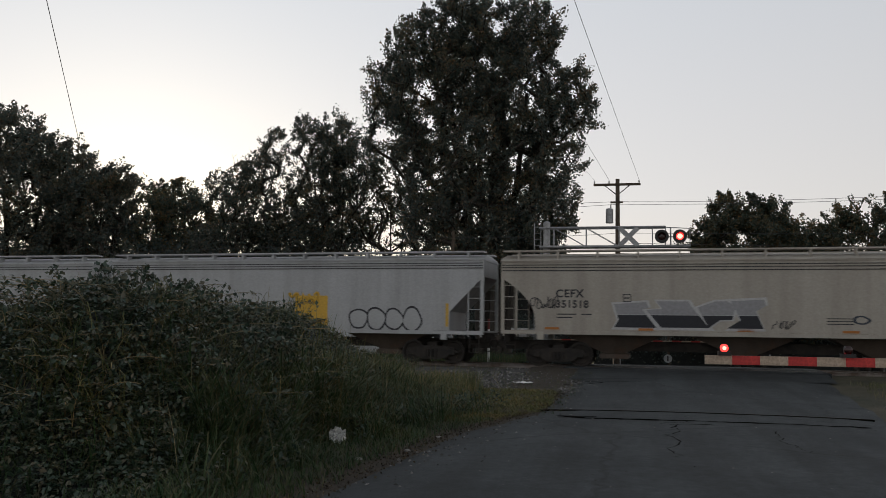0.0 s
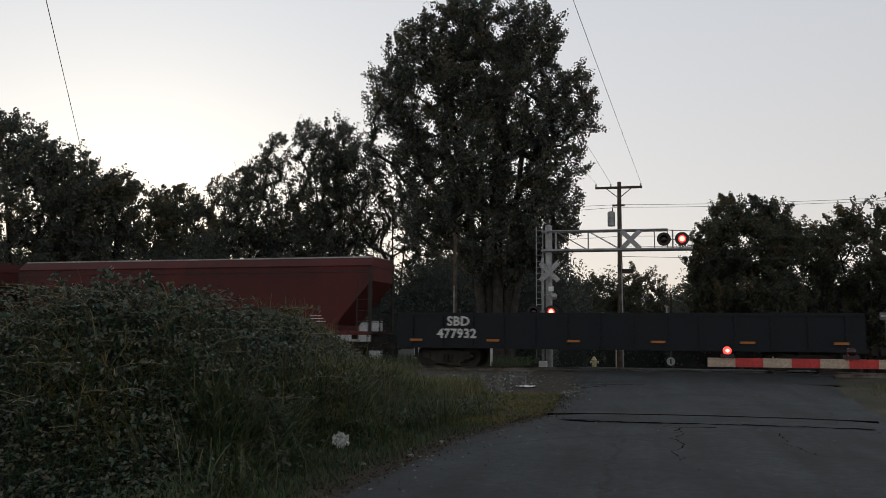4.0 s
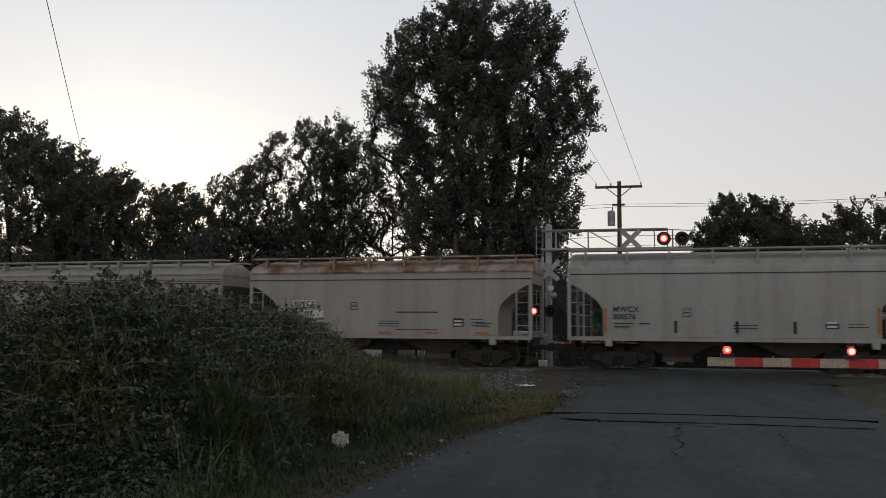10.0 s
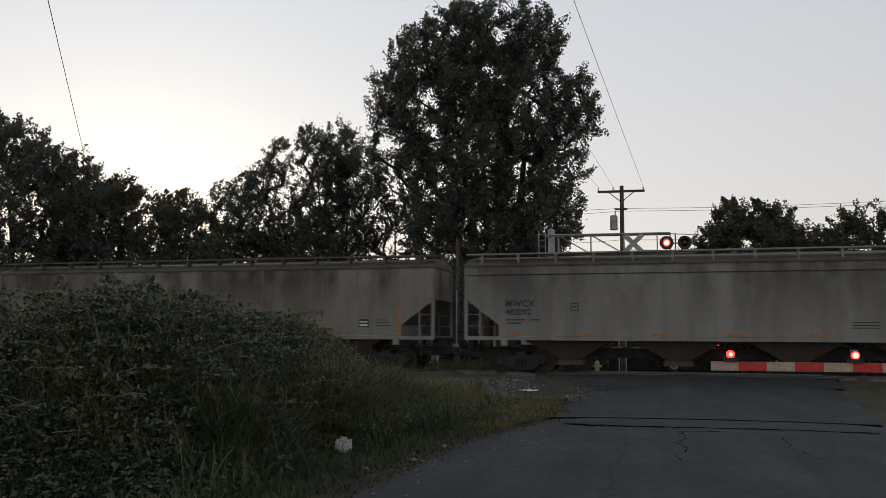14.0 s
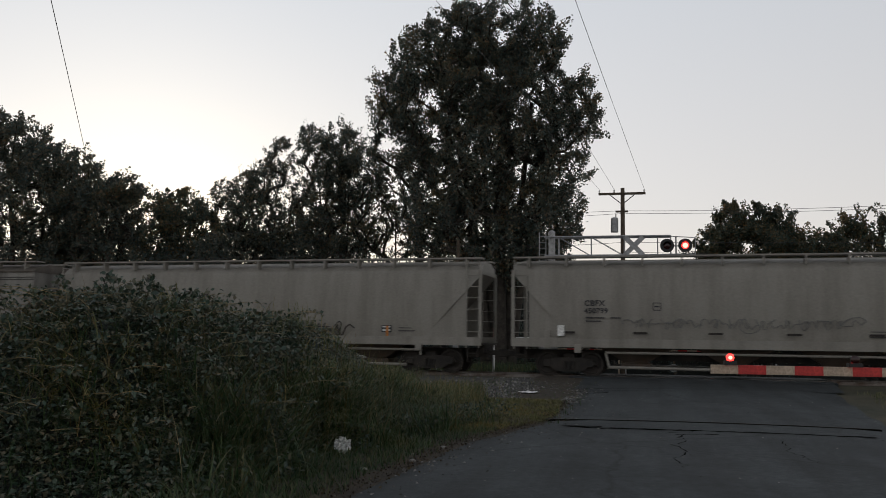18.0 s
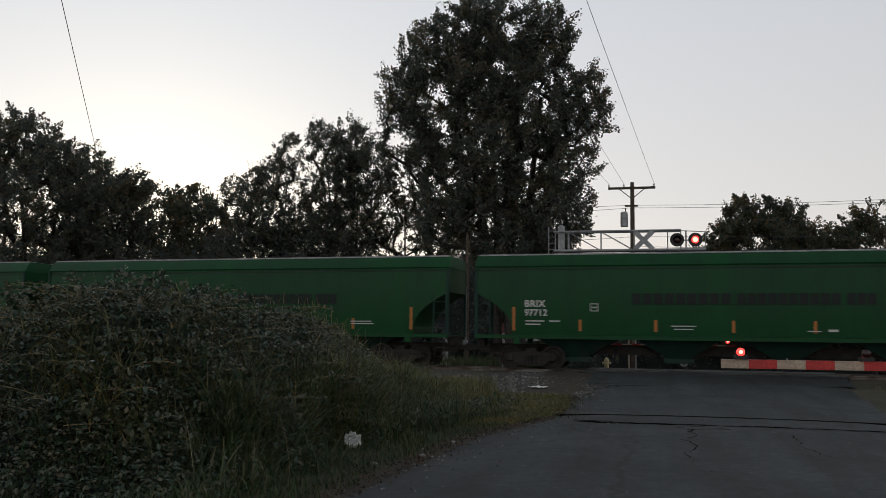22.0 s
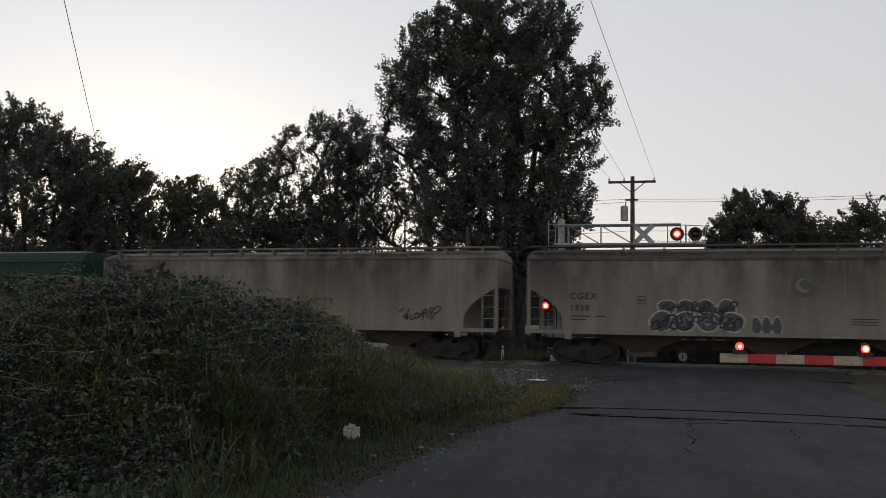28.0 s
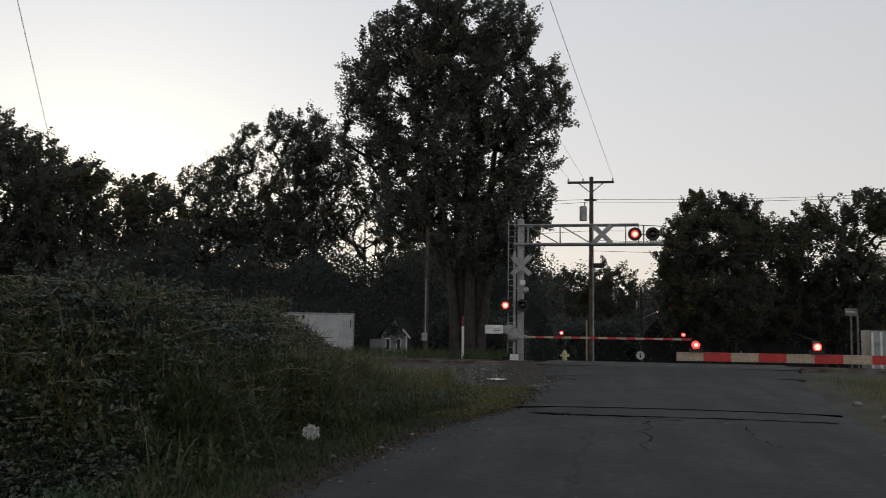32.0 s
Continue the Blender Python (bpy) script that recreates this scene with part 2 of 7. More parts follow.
def asphalt(name="worn_asphalt", shade=1.0):
    m, nt, p = material(name, 0.85)
    p.inputs["Specular IOR Level"].default_value = 0.4
    big, fine = noise_node(nt, 0.5, 6), noise_node(nt, 55.0, 4)
    lane = noise_node(nt, 1.0, 5, 0.6, (1.3, 0.12, 1))
    c = ramp(nt, big.outputs[0], [(0.35, (0.024, 0.028, 0.030)), (0.65, (0.046, 0.051, 0.053))])
    l = ramp(nt, lane.outputs[0], [(0.38, (0.72, 0.72, 0.72)), (0.64, (1.26, 1.26, 1.25))])
    f = ramp(nt, fine.outputs[0], [(0.35, (0.55, 0.55, 0.55)), (0.7, (1.5, 1.5, 1.5))])
    blotch = noise_node(nt, 7.0, 5, 0.7)
    bl = ramp(nt, blotch.outputs[0], [(0.35, (0.72, 0.72, 0.72)), (0.65, (1.25, 1.25, 1.25))])
    col = mix(nt, 1.0, mix(nt, 1.0, c.outputs[0], l.outputs[0], "MULTIPLY"), f.outputs[0], "MULTIPLY")
    col = mix(nt, 1.0, col, bl.outputs[0], "MULTIPLY")
    vor = nt.nodes.new("ShaderNodeTexVoronoi")
    vor.feature = "DISTANCE_TO_EDGE"
    vor.inputs["Scale"].default_value = 0.32
    wob = noise_node(nt, 1.4, 6)
    tc = nt.nodes.new("ShaderNodeTexCoord")
    add = mix(nt, 0.35, tc.outputs["Object"], wob.outputs[1])
    nt.links.new(add, vor.inputs["Vector"])
    k = ramp(nt, vor.outputs[0], [(0.0, (0.45, 0.45, 0.45)), (0.012, (1, 1, 1))])
    col = mix(nt, 1.0, col, (shade * 0.94, shade, shade * 1.03), "MULTIPLY")
    nt.links.new(mix(nt, 1.0, col, k.outputs[0], "MULTIPLY"), p.inputs["Base Color"])
    bump(nt, p, fine.outputs[0], 0.5, 0.006)
    return m


M_ROAD = asphalt("worn_asphalt", 0.93)
M_PATCH = asphalt("newer_dark_asphalt", 0.76)

# ---------------------------------------------------------------- small builders


def part(name, bm, mat, parent=None, label="", loc=None, smooth=False):
    """Links a bmesh (or a mesh) as one object under its thing or part."""
    if isinstance(bm, bmesh.types.BMesh):
        me = bpy.data.meshes.new(name)
        bm.to_mesh(me)
        bm.free()
    else:
        me = bm
    if mat is not None and not me.materials:
        for one in mat if isinstance(mat, (list, tuple)) else [mat]:
            me.materials.append(one)
    if smooth:
        me.polygons.foreach_set("use_smooth", [True] * len(me.polygons))
    ob = new(name, me)
    ob.parent = parent
    if loc is not None:
        ob.location = loc
    if label:
        tagged(ob, label)
    return ob


def thing(name, loc, label, category, group="", kind="", turn=0):
    ob = new(name)
    ob.empty_display_size = 0.2
    ob.matrix_basis = pose(*loc, 0, 0, turn)
    return tagged(ob, label, category, group, kind)


def box(bm, x0, x1, y0, y1, z0, z1, bevel=0.0):
    m = Matrix.Translation(((x0 + x1) / 2, (y0 + y1) / 2, (z0 + z1) / 2)) @ Matrix.Diagonal((x1 - x0, y1 - y0, z1 - z0, 1))
    g = bmesh.ops.create_cube(bm, size=1, matrix=m)
    if bevel:
        es = {ed for v in g["verts"] for ed in v.link_edges}
        bmesh.ops.bevel(bm, geom=list(es), offset=bevel, segments=1, affect="EDGES")
    return bm


def boxes(*specs, bevel=0.0):
    bm = bmesh.new()
    for s in specs:
        box(bm, *s, bevel=bevel)
    return bm


def rod(bm, a, b, r0, r1=None, n=10):
    a, b = Vector(a), Vector(b)
    d = b - a
    m = Matrix.Translation((a + b) / 2) @ d.to_track_quat("Z", "Y").to_matrix().to_4x4()
    bmesh.ops.create_cone(bm, cap_ends=True, segments=n, radius1=r0, radius2=r0 if r1 is None else r1, depth=d.length, matrix=m)
    return bm


def rods(*specs, n=8):
    bm = bmesh.new()
    for a, b, r in specs:
        rod(bm, a, b, r, n=n)
    return bm


def raw(name, verts, faces):
    me = bpy.data.meshes.new(name)
    me.from_pydata(verts, [], faces)
    me.update()
    return me


def lathe(profile, n=16, axis="z"):
    """A turned body: profile of (radius, height)."""
    bm = bmesh.new()
    rings = []
    for r, h in profile:
        ring = []
        for i in range(n):
            a = 2 * math.pi * i / n
            c, s = r * math.cos(a), r * math.sin(a)
            ring.append(bm.verts.new((c, s, h) if axis == "z" else (h, c, s) if axis == "x" else (c, h, s)))
        rings.append(ring)
    for a, b in zip(rings, rings[1:]):
        for i in range(n):
            bm.faces.new((a[i], a[(i + 1) % n], b[(i + 1) % n], b[i]))
    for ring in (rings[0], rings[-1]):
        bm.faces.new(ring)
    bmesh.ops.recalc_face_normals(bm, faces=bm.faces)
    return bm


def lettering(text, size, mat, parent, loc, turn=(90, 0, 0), spacing=1.0, name="lettering"):
    """Letters of the built-in font, as a flat mesh a little proud of the surface."""
    cu = bpy.data.curves.new(name, "FONT")
    cu.body, cu.size, cu.space_character, cu.extrude, cu.resolution_u = text, size, spacing, 0.002, 3
    cu.offset = size * 0.026
    tmp = bpy.data.objects.new(name, cu)
    scene.collection.objects.link(tmp)
    me = bpy.data.meshes.new_from_object(tmp.evaluated_get(bpy.context.evaluated_depsgraph_get()))
    bpy.data.objects.remove(tmp)
    me.materials.clear()
    ob = part(name, me, mat, parent)
    ob.matrix_basis = pose(*loc, *turn)
    return ob


# ---------------------------------------------------------------- ground, road, tracks
RAIL_Z = 0.20       # top of the main track's rails
TRACK_Y = 36.07     # its middle
SIDE_Y = 34.60      # the near sides of the cars
SKEW = 3.0          # degrees by which the track runs away from the road's square, farther to the west


LIFT = [(26, 0.0), (30, 0.05), (34.5, 0.16), (37.6, 0.16), (42, -0.2), (45, -0.30), (52, -0.95), (90, -2.2)]


def lift(y):
    """Height of the road and of the ground beside it: a low hump over the track, then falling away."""
    if y <= LIFT[0][0]:
        return LIFT[0][1]
    for (y0, z0), (y1, z1) in zip(LIFT, LIFT[1:]):
        if y < y1:
            k = (y - y0) / (y1 - y0)
            return z0 + (z1 - z0) * k * k * (3 - 2 * k)
    return LIFT[-1][1]


def sheet(name, xs, ys, zf, mat, label, kind="structure", category=""):
    verts = [(x, y, zf(x, y)) for y in ys for x in xs]
    w = len(xs)
    faces = [(j * w + i, j * w + i + 1, (j + 1) * w + i + 1, (j + 1) * w + i) for j in range(len(ys) - 1) for i in range(w - 1)]
    ob = part(name, raw(name, verts, faces), mat, smooth=True)
    return tagged(ob, label, category or name.replace("_", " "), kind=kind)


def road_left(y):
    if y < 14:
        return -3.65 + 0.064 * y
    return -2.754 + 0.23 * (y - 14) if y < 17.9 else -1.857


def road_right(y):
    return 3.3 + 0.075 * y if y < 17 else 4.58 + 0.115 * (y - 17)


def ground_z(x, y):
    z = lift(y) - 0.06
    return z + 0.03 * noise.noise((x * 0.4, y * 0.4, 0)) if abs(y - TRACK_Y) > 4 else z - 0.03


xs = sorted(set([-2500, -900, -400, -200, -120, -80, 60, 80, 120, 200, 400, 900, 2500] + [k * 1.5 for k in range(-34, 27)]))
ys = sorted(set([-1500, -500, -200, -80, -40, -20, 80, 100, 140, 200, 400, 900, 2500] + [k * 1.0 for k in range(-12, 66)]))
ground = sheet("ground", xs, ys, ground_z, M_GROUND, "dry earth and short grass beside the road and tracks")

ry = [k * 0.5 for k in range(-40, 71)] + [35.0 + k * 0.5 for k in range(1, 60)]
rv, rf = [], []
for y in ry:
    a, b = road_left(y), road_right(y)
    wob = 0.10 * noise.noise((y * 0.8, 3.1, 0)) + 0.05 * noise.noise((y * 2.7, 1.1, 0))
    wob2 = 0.12 * noise.noise((y * 0.7, 9.1, 0)) + 0.05 * noise.noise((y * 2.9, 5.1, 0))
    for k in range(9):
        f = k / 8
        x = (a + wob) * (1 - f) + (b + wob2) * f
        rv.append((x, y, lift(y) + 0.035 * (1 - (2 * f - 1) ** 2) - (0.03 if k in (0, 8) else 0)))
for j in range(len(ry) - 1):
    for k in range(8):
        rf.append((j * 9 + k, j * 9 + k + 1, (j + 1) * 9 + k + 1, (j + 1) * 9 + k))
road = tagged(part("road", raw("road", rv, rf), M_ROAD, smooth=True), "worn dark grey asphalt road over a level crossing", "road", kind="structure")


def rail_profile(name, x0, x1, y, top, mat):
    bm = bmesh.new()
    box(bm, x0, x1, y - 0.037, y + 0.037, top - 0.045, top, 0.008)
    box(bm, x0, x1, y - 0.009, y + 0.009, top - 0.15, top - 0.045)
    box(bm, x0, x1, y - 0.075, y + 0.075, top - 0.175, top - 0.15)
    return part(name, bm, mat)


main_track = thing("railway_track", (0, TRACK_Y, 0), "railway track on ballast with worn steel rails", "railway track", kind="structure", turn=-SKEW)
for s in (-1, 1):
    r = rail_profile("rail", -600, 560, s * 0.7525, RAIL_Z, M_STEEL)
    r.parent = main_track
ballast = bmesh.new()
tie = bmesh.new()
box(tie, -0.115, 0.115, -1.3, 1.3, -0.17, 0.0, 0.012)
tie_me = bpy.data.meshes.new("sleeper")
tie.to_mesh(tie_me)
tie.free()
tie_me.materials.append(M_WOOD)
for i in range(150):
    x = -45 + i * 0.52
    if road_left(36) - 0.3 < x < road_right(36) + 0.3:
        continue
    part("sleeper", tie_me, None, main_track, loc=(x, 0, RAIL_Z - 0.17))


def ballast_z(x, y):
    d = abs(y - TRACK_Y)
    inside = road_left(y) - 0.4 < x < road_right(y) + 0.4
    top = RAIL_Z - 0.24
    z = top if d < 1.7 else top - (d - 1.7) * 0.30
    return (z if not inside else -0.3) + 0.03 * noise.noise((x * 3, y * 3, 0))


ballast = sheet("ballast", [-620, -300] + [k * 0.5 for k in range(-180, 150)] + [300, 580], [TRACK_Y - 3 + k * 0.25 for k in range(25)], ballast_z, M_GRAVEL, "grey crushed stone ballast under the track", "stuff")
ballast.matrix_basis = pose(0, TRACK_Y, 0, 0, 0, -SKEW) @ pose(0, -TRACK_Y, 0)

# crossing planks beside the rails
for y0, y1 in ((33.9, 35.22), (35.46, 36.70), (36.94, 38.2)):
    for i in range(4):
        xa = -2.6 + i * 2.4
        p = part("crossing_panel", boxes((xa, xa + 2.38, y0 - TRACK_Y, y1 - TRACK_Y, 0.02, RAIL_Z - 0.01), bevel=0.012), M_PATCH, main_track)

# an old siding's rail sunk in the road
siding = thing("sunken_siding", (0, 0, 0), "old siding rail sunk in the asphalt", "railway track", kind="structure")


def road_top(x, y):
    k = (x - road_left(y)) / (road_right(y) - road_left(y))
    return lift(y) + 0.035 * (1 - (2 * k - 1) ** 2)


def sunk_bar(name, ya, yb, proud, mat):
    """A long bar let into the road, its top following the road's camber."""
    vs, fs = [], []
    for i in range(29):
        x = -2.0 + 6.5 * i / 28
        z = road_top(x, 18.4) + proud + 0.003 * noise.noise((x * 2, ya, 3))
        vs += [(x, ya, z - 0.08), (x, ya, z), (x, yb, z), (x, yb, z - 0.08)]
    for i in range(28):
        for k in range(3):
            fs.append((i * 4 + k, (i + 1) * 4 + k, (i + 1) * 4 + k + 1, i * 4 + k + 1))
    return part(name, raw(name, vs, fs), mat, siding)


sunk_bar("rail", 18.43, 18.49, 0.010, M_IRON)
# no groove is cut: a black strip paints the shade inside it
sunk_bar("flangeway_shade", 18.33, 18.418, 0.005, M_PIT)


def crack(points, width, seed, name="road_crack"):
    """A wandering crack filled with dark grit, a hair above the asphalt."""
    rnd = random.Random(seed)
    vs, fs, n = [], [], 0
    for (x0, y0), (x1, y1) in zip(points, points[1:]):
        m = max(2, int(math.hypot(x1 - x0, y1 - y0) / 0.12))
        for i in range(m):
            f = i / m
            x, y = x0 + (x1 - x0) * f + rnd.gauss(0, 0.03), y0 + (y1 - y0) * f + rnd.gauss(0, 0.03)
            w = width * rnd.uniform(0.2, 1.3)
            ll = math.hypot(x1 - x0, y1 - y0)
            nx, ny = (y1 - y0) / ll * w, -(x1 - x0) / ll * w
            k = (x - road_left(y)) / (road_right(y) - road_left(y))
            z = lift(y) + 0.035 * (1 - (2 * k - 1) ** 2) + 0.004
            vs += [(x - nx, y - ny, z), (x + nx, y + ny, z)]
            n += 1
    for i in range(n - 1):
        fs.append((2 * i, 2 * i + 1, 2 * i + 3, 2 * i + 2))
    return part(name, raw(name, vs, fs), M_PIT, road)


crack([(0.35, 16.1), (0.75, 16.4), (1.2, 16.9)], 0.018, 2)
crack([(-1.9, 29.0), (0.5, 29.6), (3.5, 30.3), (6.0, 30.6)], 0.03, 3)
crack([(-1.3, 16.95), (-0.9, 16.72), (0.6, 16.70), (1.5, 16.74), (2.6, 16.80), (4.2, 16.85)], 0.085, 5)
crack([(-1.0, 16.72), (1.2, 16.70)], 0.09, 15)
crack([(-1.5, 17.1), (-0.6, 17.0)], 0.06, 6)
crack([(0.6, 15.9), (0.95, 16.05), (1.5, 16.2)], 0.04, 7)
crack([(0.72, 15.95), (0.62, 15.5), (0.75, 15.1)], 0.025, 8)
crack([(-2.1, 27.6), (-1.2, 28.1), (0.3, 28.3)], 0.05, 10)
crack([(-2.2, 26.6), (-1.5, 26.9), (-0.9, 27.8)], 0.06, 11)

crack([(0.75, 15.1), (0.52, 14.4), (0.66, 13.6), (0.48, 12.7), (0.55, 11.8)], 0.013, 9)
crack([(2.3, 15.6), (2.15, 14.2), (2.4, 12.9)], 0.010, 12)

# newer asphalt by the track, a thin layer with an uneven edge, and specks of grit on the road
pv, pf = [], []
for j in range(13):
    for k in range(25):
        f = k / 24
        y = 28.9 + 0.05 * k + (33.9 - 28.9 - 0.05 * k) * j / 12 + (0.25 * noise.noise((k * 0.7, 2, 2)) if j == 0 else 0)
        x = road_left(y) - 0.25 + (road_right(y) - road_left(y) + 0.5) * f
        pv.append((x, y, lift(y) + 0.035 * (1 - (2 * f - 1) ** 2) + (0.008 if j else -0.004)))
for j in range(12):
    for k in range(24):
        pf.append((j * 25 + k, j * 25 + k + 1, (j + 1) * 25 + k + 1, (j + 1) * 25 + k))
part("asphalt_patch", raw("asphalt_patch", pv, pf), M_PATCH, road, "darker strip of newer asphalt", smooth=True)
rs = np.random.RandomState(17)
gv, gf = [], []
for _ in range(900):
    y = rs.uniform(7, 33)
    side = rs.uniform() < 0.45
    x = (road_left(y) + abs(rs.normal()) * 0.45) if side else rs.uniform(road_left(y), road_right(y))
    k = (x - road_left(y)) / (road_right(y) - road_left(y))
    z = lift(y) + 0.035 * (1 - (2 * k - 1) ** 2) - 0.002
    s = rs.uniform(0.006, 0.020) * (1.6 if side else 1.0)
    q = rs.uniform(0.7, 1.3, 5) * s
    b = len(gv)
    gv += [(x + q[0], y, z), (x, y + q[1], z), (x - q[2], y, z), (x, y - q[3], z), (x, y, z + q[4] * 0.8)]
    gf += [(b, b + 1, b + 4), (b + 1, b + 2, b + 4), (b + 2, b + 3, b + 4), (b + 3, b, b + 4)]
tagged(part("road_grit", raw("road_grit", gv, gf), M_STONES), "loose pale grit scattered on the asphalt", "grit", kind="stuff")

# ---------------------------------------------------------------- the train
# Each car is built about its middle on top of the rails, x along the track (it runs towards -x), -y to the road.
HALF_W = TRACK_Y - SIDE_Y
CARS = []           # (car, place of its middle along the track at the start)


def mesh_of(name, bm, mat):
    me = bpy.data.meshes.new(name)
    bm.to_mesh(me)
    bm.free()
    me.materials.append(mat)
    return me


def wheel_mesh():
    bm = lathe([(0.02, -0.07), (0.40, -0.07), (0.455, -0.065), (0.46, 0.045), (0.495, 0.05), (0.495, 0.075), (0.40, 0.075), (0.37, 0.03), (0.15, 0.00), (0.11, 0.09), (0.02, 0.09)], 24, "y")
    return mesh_of("wheel", bm, M_WHEEL)


def side_frame_mesh():
    bm = bmesh.new()
    pts = [(-1.12, 0.42), (-0.95, 0.62), (-0.45, 0.70), (0.45, 0.70), (0.95, 0.62), (1.12, 0.42), (0.78, 0.40), (0.62, 0.22), (0.30, 0.16), (-0.30, 0.16), (-0.62, 0.22), (-0.78, 0.40)]
    va = [bm.verts.new((x, -0.07, z)) for x, z in pts]
    vb = [bm.verts.new((x, 0.07, z)) for x, z in pts]
    bm.faces.new(va)
    bm.faces.new(vb[::-1])
    for i in range(len(pts)):
        j = (i + 1) % len(pts)
        bm.faces.new((va[j], va[i], vb[i], vb[j]))
    for s in (-1, 1):
        box(bm, s * 0.85 - 0.13, s * 0.85 + 0.13, -0.12, 0.09, 0.33, 0.60, 0.02)
    for k in (-0.17, 0.0, 0.17):
        rod(bm, (k, -0.09, 0.25), (k, -0.09, 0.55), 0.065)
    bmesh.ops.recalc_face_normals(bm, faces=bm.faces)
    return mesh_of("side_frame", bm, M_IRON)


WHEEL, FRAME = wheel_mesh(), side_frame_mesh()
BOLSTER = mesh_of("bolster", boxes((-0.22, 0.22, -1.0, 1.0, 0.48, 0.86), bevel=0.03), M_IRON)
AXLE = mesh_of("axle", rods(((0, -0.95, 0.46), (0, 0.95, 0.46), 0.08)), M_IRON)
COUPLER = mesh_of("coupler", boxes((-0.42, 0.30, -0.09, 0.09, 0.72, 0.92), (0.18, 0.44, -0.16, 0.12, 0.66, 0.98), bevel=0.02), M_IRON)


def truck(car, x):
    t = part("bogie", BOLSTER, None, car, loc=(x, 0, 0))
    for s in (-1, 1):
        part("side_frame", FRAME, None, t, loc=(0, s * 1.03, 0))
        part("axle", AXLE, None, t, loc=(s * 0.85, 0, 0))
        for k in (-1, 1):
            w = part("wheel", WHEEL, None, t, loc=(s * 0.85, k * 0.80, 0.46), smooth=False)
            if k < 0:
                w.rotation_euler = (0, 0, math.pi)
    return t


def running_gear(car, length, inset=2.0):
    for s in (-1, 1):
        truck(car, s * (length / 2 - inset))
        c = part("coupler", COUPLER, None, car, loc=(s * (length / 2 + 0.22), 0, 0))
        if s < 0:
            c.rotation_euler = (0, 0, math.pi)


def loft_body(length, levels):
    """A body closed at both ends. levels: (height, half width, how far the ends are cut back)."""
    bm = bmesh.new()
    rings = []
    for z, w, cut in levels:
        a = length / 2 - cut
        n = 10
        row = [bm.verts.new((-a + 2 * a * k / n, -w, z)) for k in range(n + 1)] + [bm.verts.new((a - 2 * a * k / n, w, z)) for k in range(n + 1)]
        rings.append(row)
    for a, b in zip(rings, rings[1:]):
        m = len(a)
        for i in range(m):
            j = (i + 1) % m
            bm.faces.new((a[i], a[j], b[j], b[i]))
    bm.faces.new(rings[0][::-1])
    bm.faces.new(rings[-1])
    bmesh.ops.recalc_face_normals(bm, faces=bm.faces)
    me = bpy.data.meshes.new("body")
    bm.to_mesh(me)
    bm.free()
    me.polygons.foreach_set("use_smooth", [True] * len(me.polygons))
    me.set_sharp_from_angle(angle=radians(24))
    return me


def ladder_mesh(z0, z1, w, mat):
    bm = bmesh.new()
    for x in (-w / 2, w / 2):
        box(bm, x - 0.022, x + 0.022, -0.025, 0.025, z0, z1)
    k = z0 + 0.2
    while k < z1:
        rod(bm, (-w / 2, 0, k), (w / 2, 0, k), 0.016, n=6)
        k += 0.46
    return mesh_of("ladder", bm, mat)


def bay_mesh(w, z0, z1, mat):
    """A discharge funnel under the body: wide above, narrow below, with a gate."""
    bm = bmesh.new()
    rings = []
    for z, a, d in ((z1, w / 2, 1.1), (z0 + 0.22, 0.42, 0.6), (z0 + 0.18, 0.55, 0.7), (z0, 0.55, 0.7)):
        rings.append([bm.verts.new(p) for p in ((-a, -d, z), (a, -d, z), (a, d, z), (-a, d, z))])
    for a, b in zip(rings, rings[1:]):
        for i in range(4):
            bm.faces.new((a[i], a[(i + 1) % 4], b[(i + 1) % 4], b[i]))
    bm.faces.new(rings[0])
    bm.faces.new(rings[-1])
    bmesh.ops.recalc_face_normals(bm, faces=bm.faces)
    return mesh_of("discharge_bay", bm, mat)


def scribble(name, rnd, w, h, mat, parent, x, z, y, thick=0.045, loops=5):
    """Sprayed strokes: a row of rounded, looping letters without words."""
    cu = bpy.data.curves.new(name, "CURVE")
    cu.dimensions, cu.bevel_depth, cu.bevel_resolution, cu.resolution_u = "3D", thick / 2, 0, 4
    step = w / loops
    for i in range(loops):
        sp = cu.splines.new("BEZIER")
        n = rnd.randint(5, 7)
        sp.bezier_points.add(n - 1)
        high = rnd.random() < 0.5
        for k, bp in enumerate(sp.bezier_points):
            f_ = k / (n - 1)
            level = rnd.uniform(0.78, 1.0) if high else rnd.uniform(0.0, 0.22)
            if rnd.random() < 0.3:
                level = rnd.uniform(0.4, 0.6)
            x_ = i * step + step * (1.15 * f_ + rnd.uniform(-0.22, 0.22)) + 0.12 * level * h
            bp.co = (x_, 0, level * h)
            bp.handle_left_type = bp.handle_right_type = "AUTO" if rnd.random() < 0.65 else "VECTOR"
            high = not high
        sp.use_cyclic_u = rnd.random() < 0.25
    tmp = bpy.data.objects.new(name, cu)
    scene.collection.objects.link(tmp)
    me = bpy.data.meshes.new_from_object(tmp.evaluated_get(bpy.context.evaluated_depsgraph_get()))
    bpy.data.objects.remove(tmp)
    for v in me.vertices:
        v.co.y *= 0.12
    me.materials.clear()
    return part(name, me, mat, parent, loc=(x, y, z))


def bars(name, specs, y, mat, parent):
    """Illegible small lines of writing: (x, z, width, height)."""
    for x, z, w, h in specs:
        part(name, boxes((x, x + w, y - 0.006, y, z, z + h)), mat, parent)


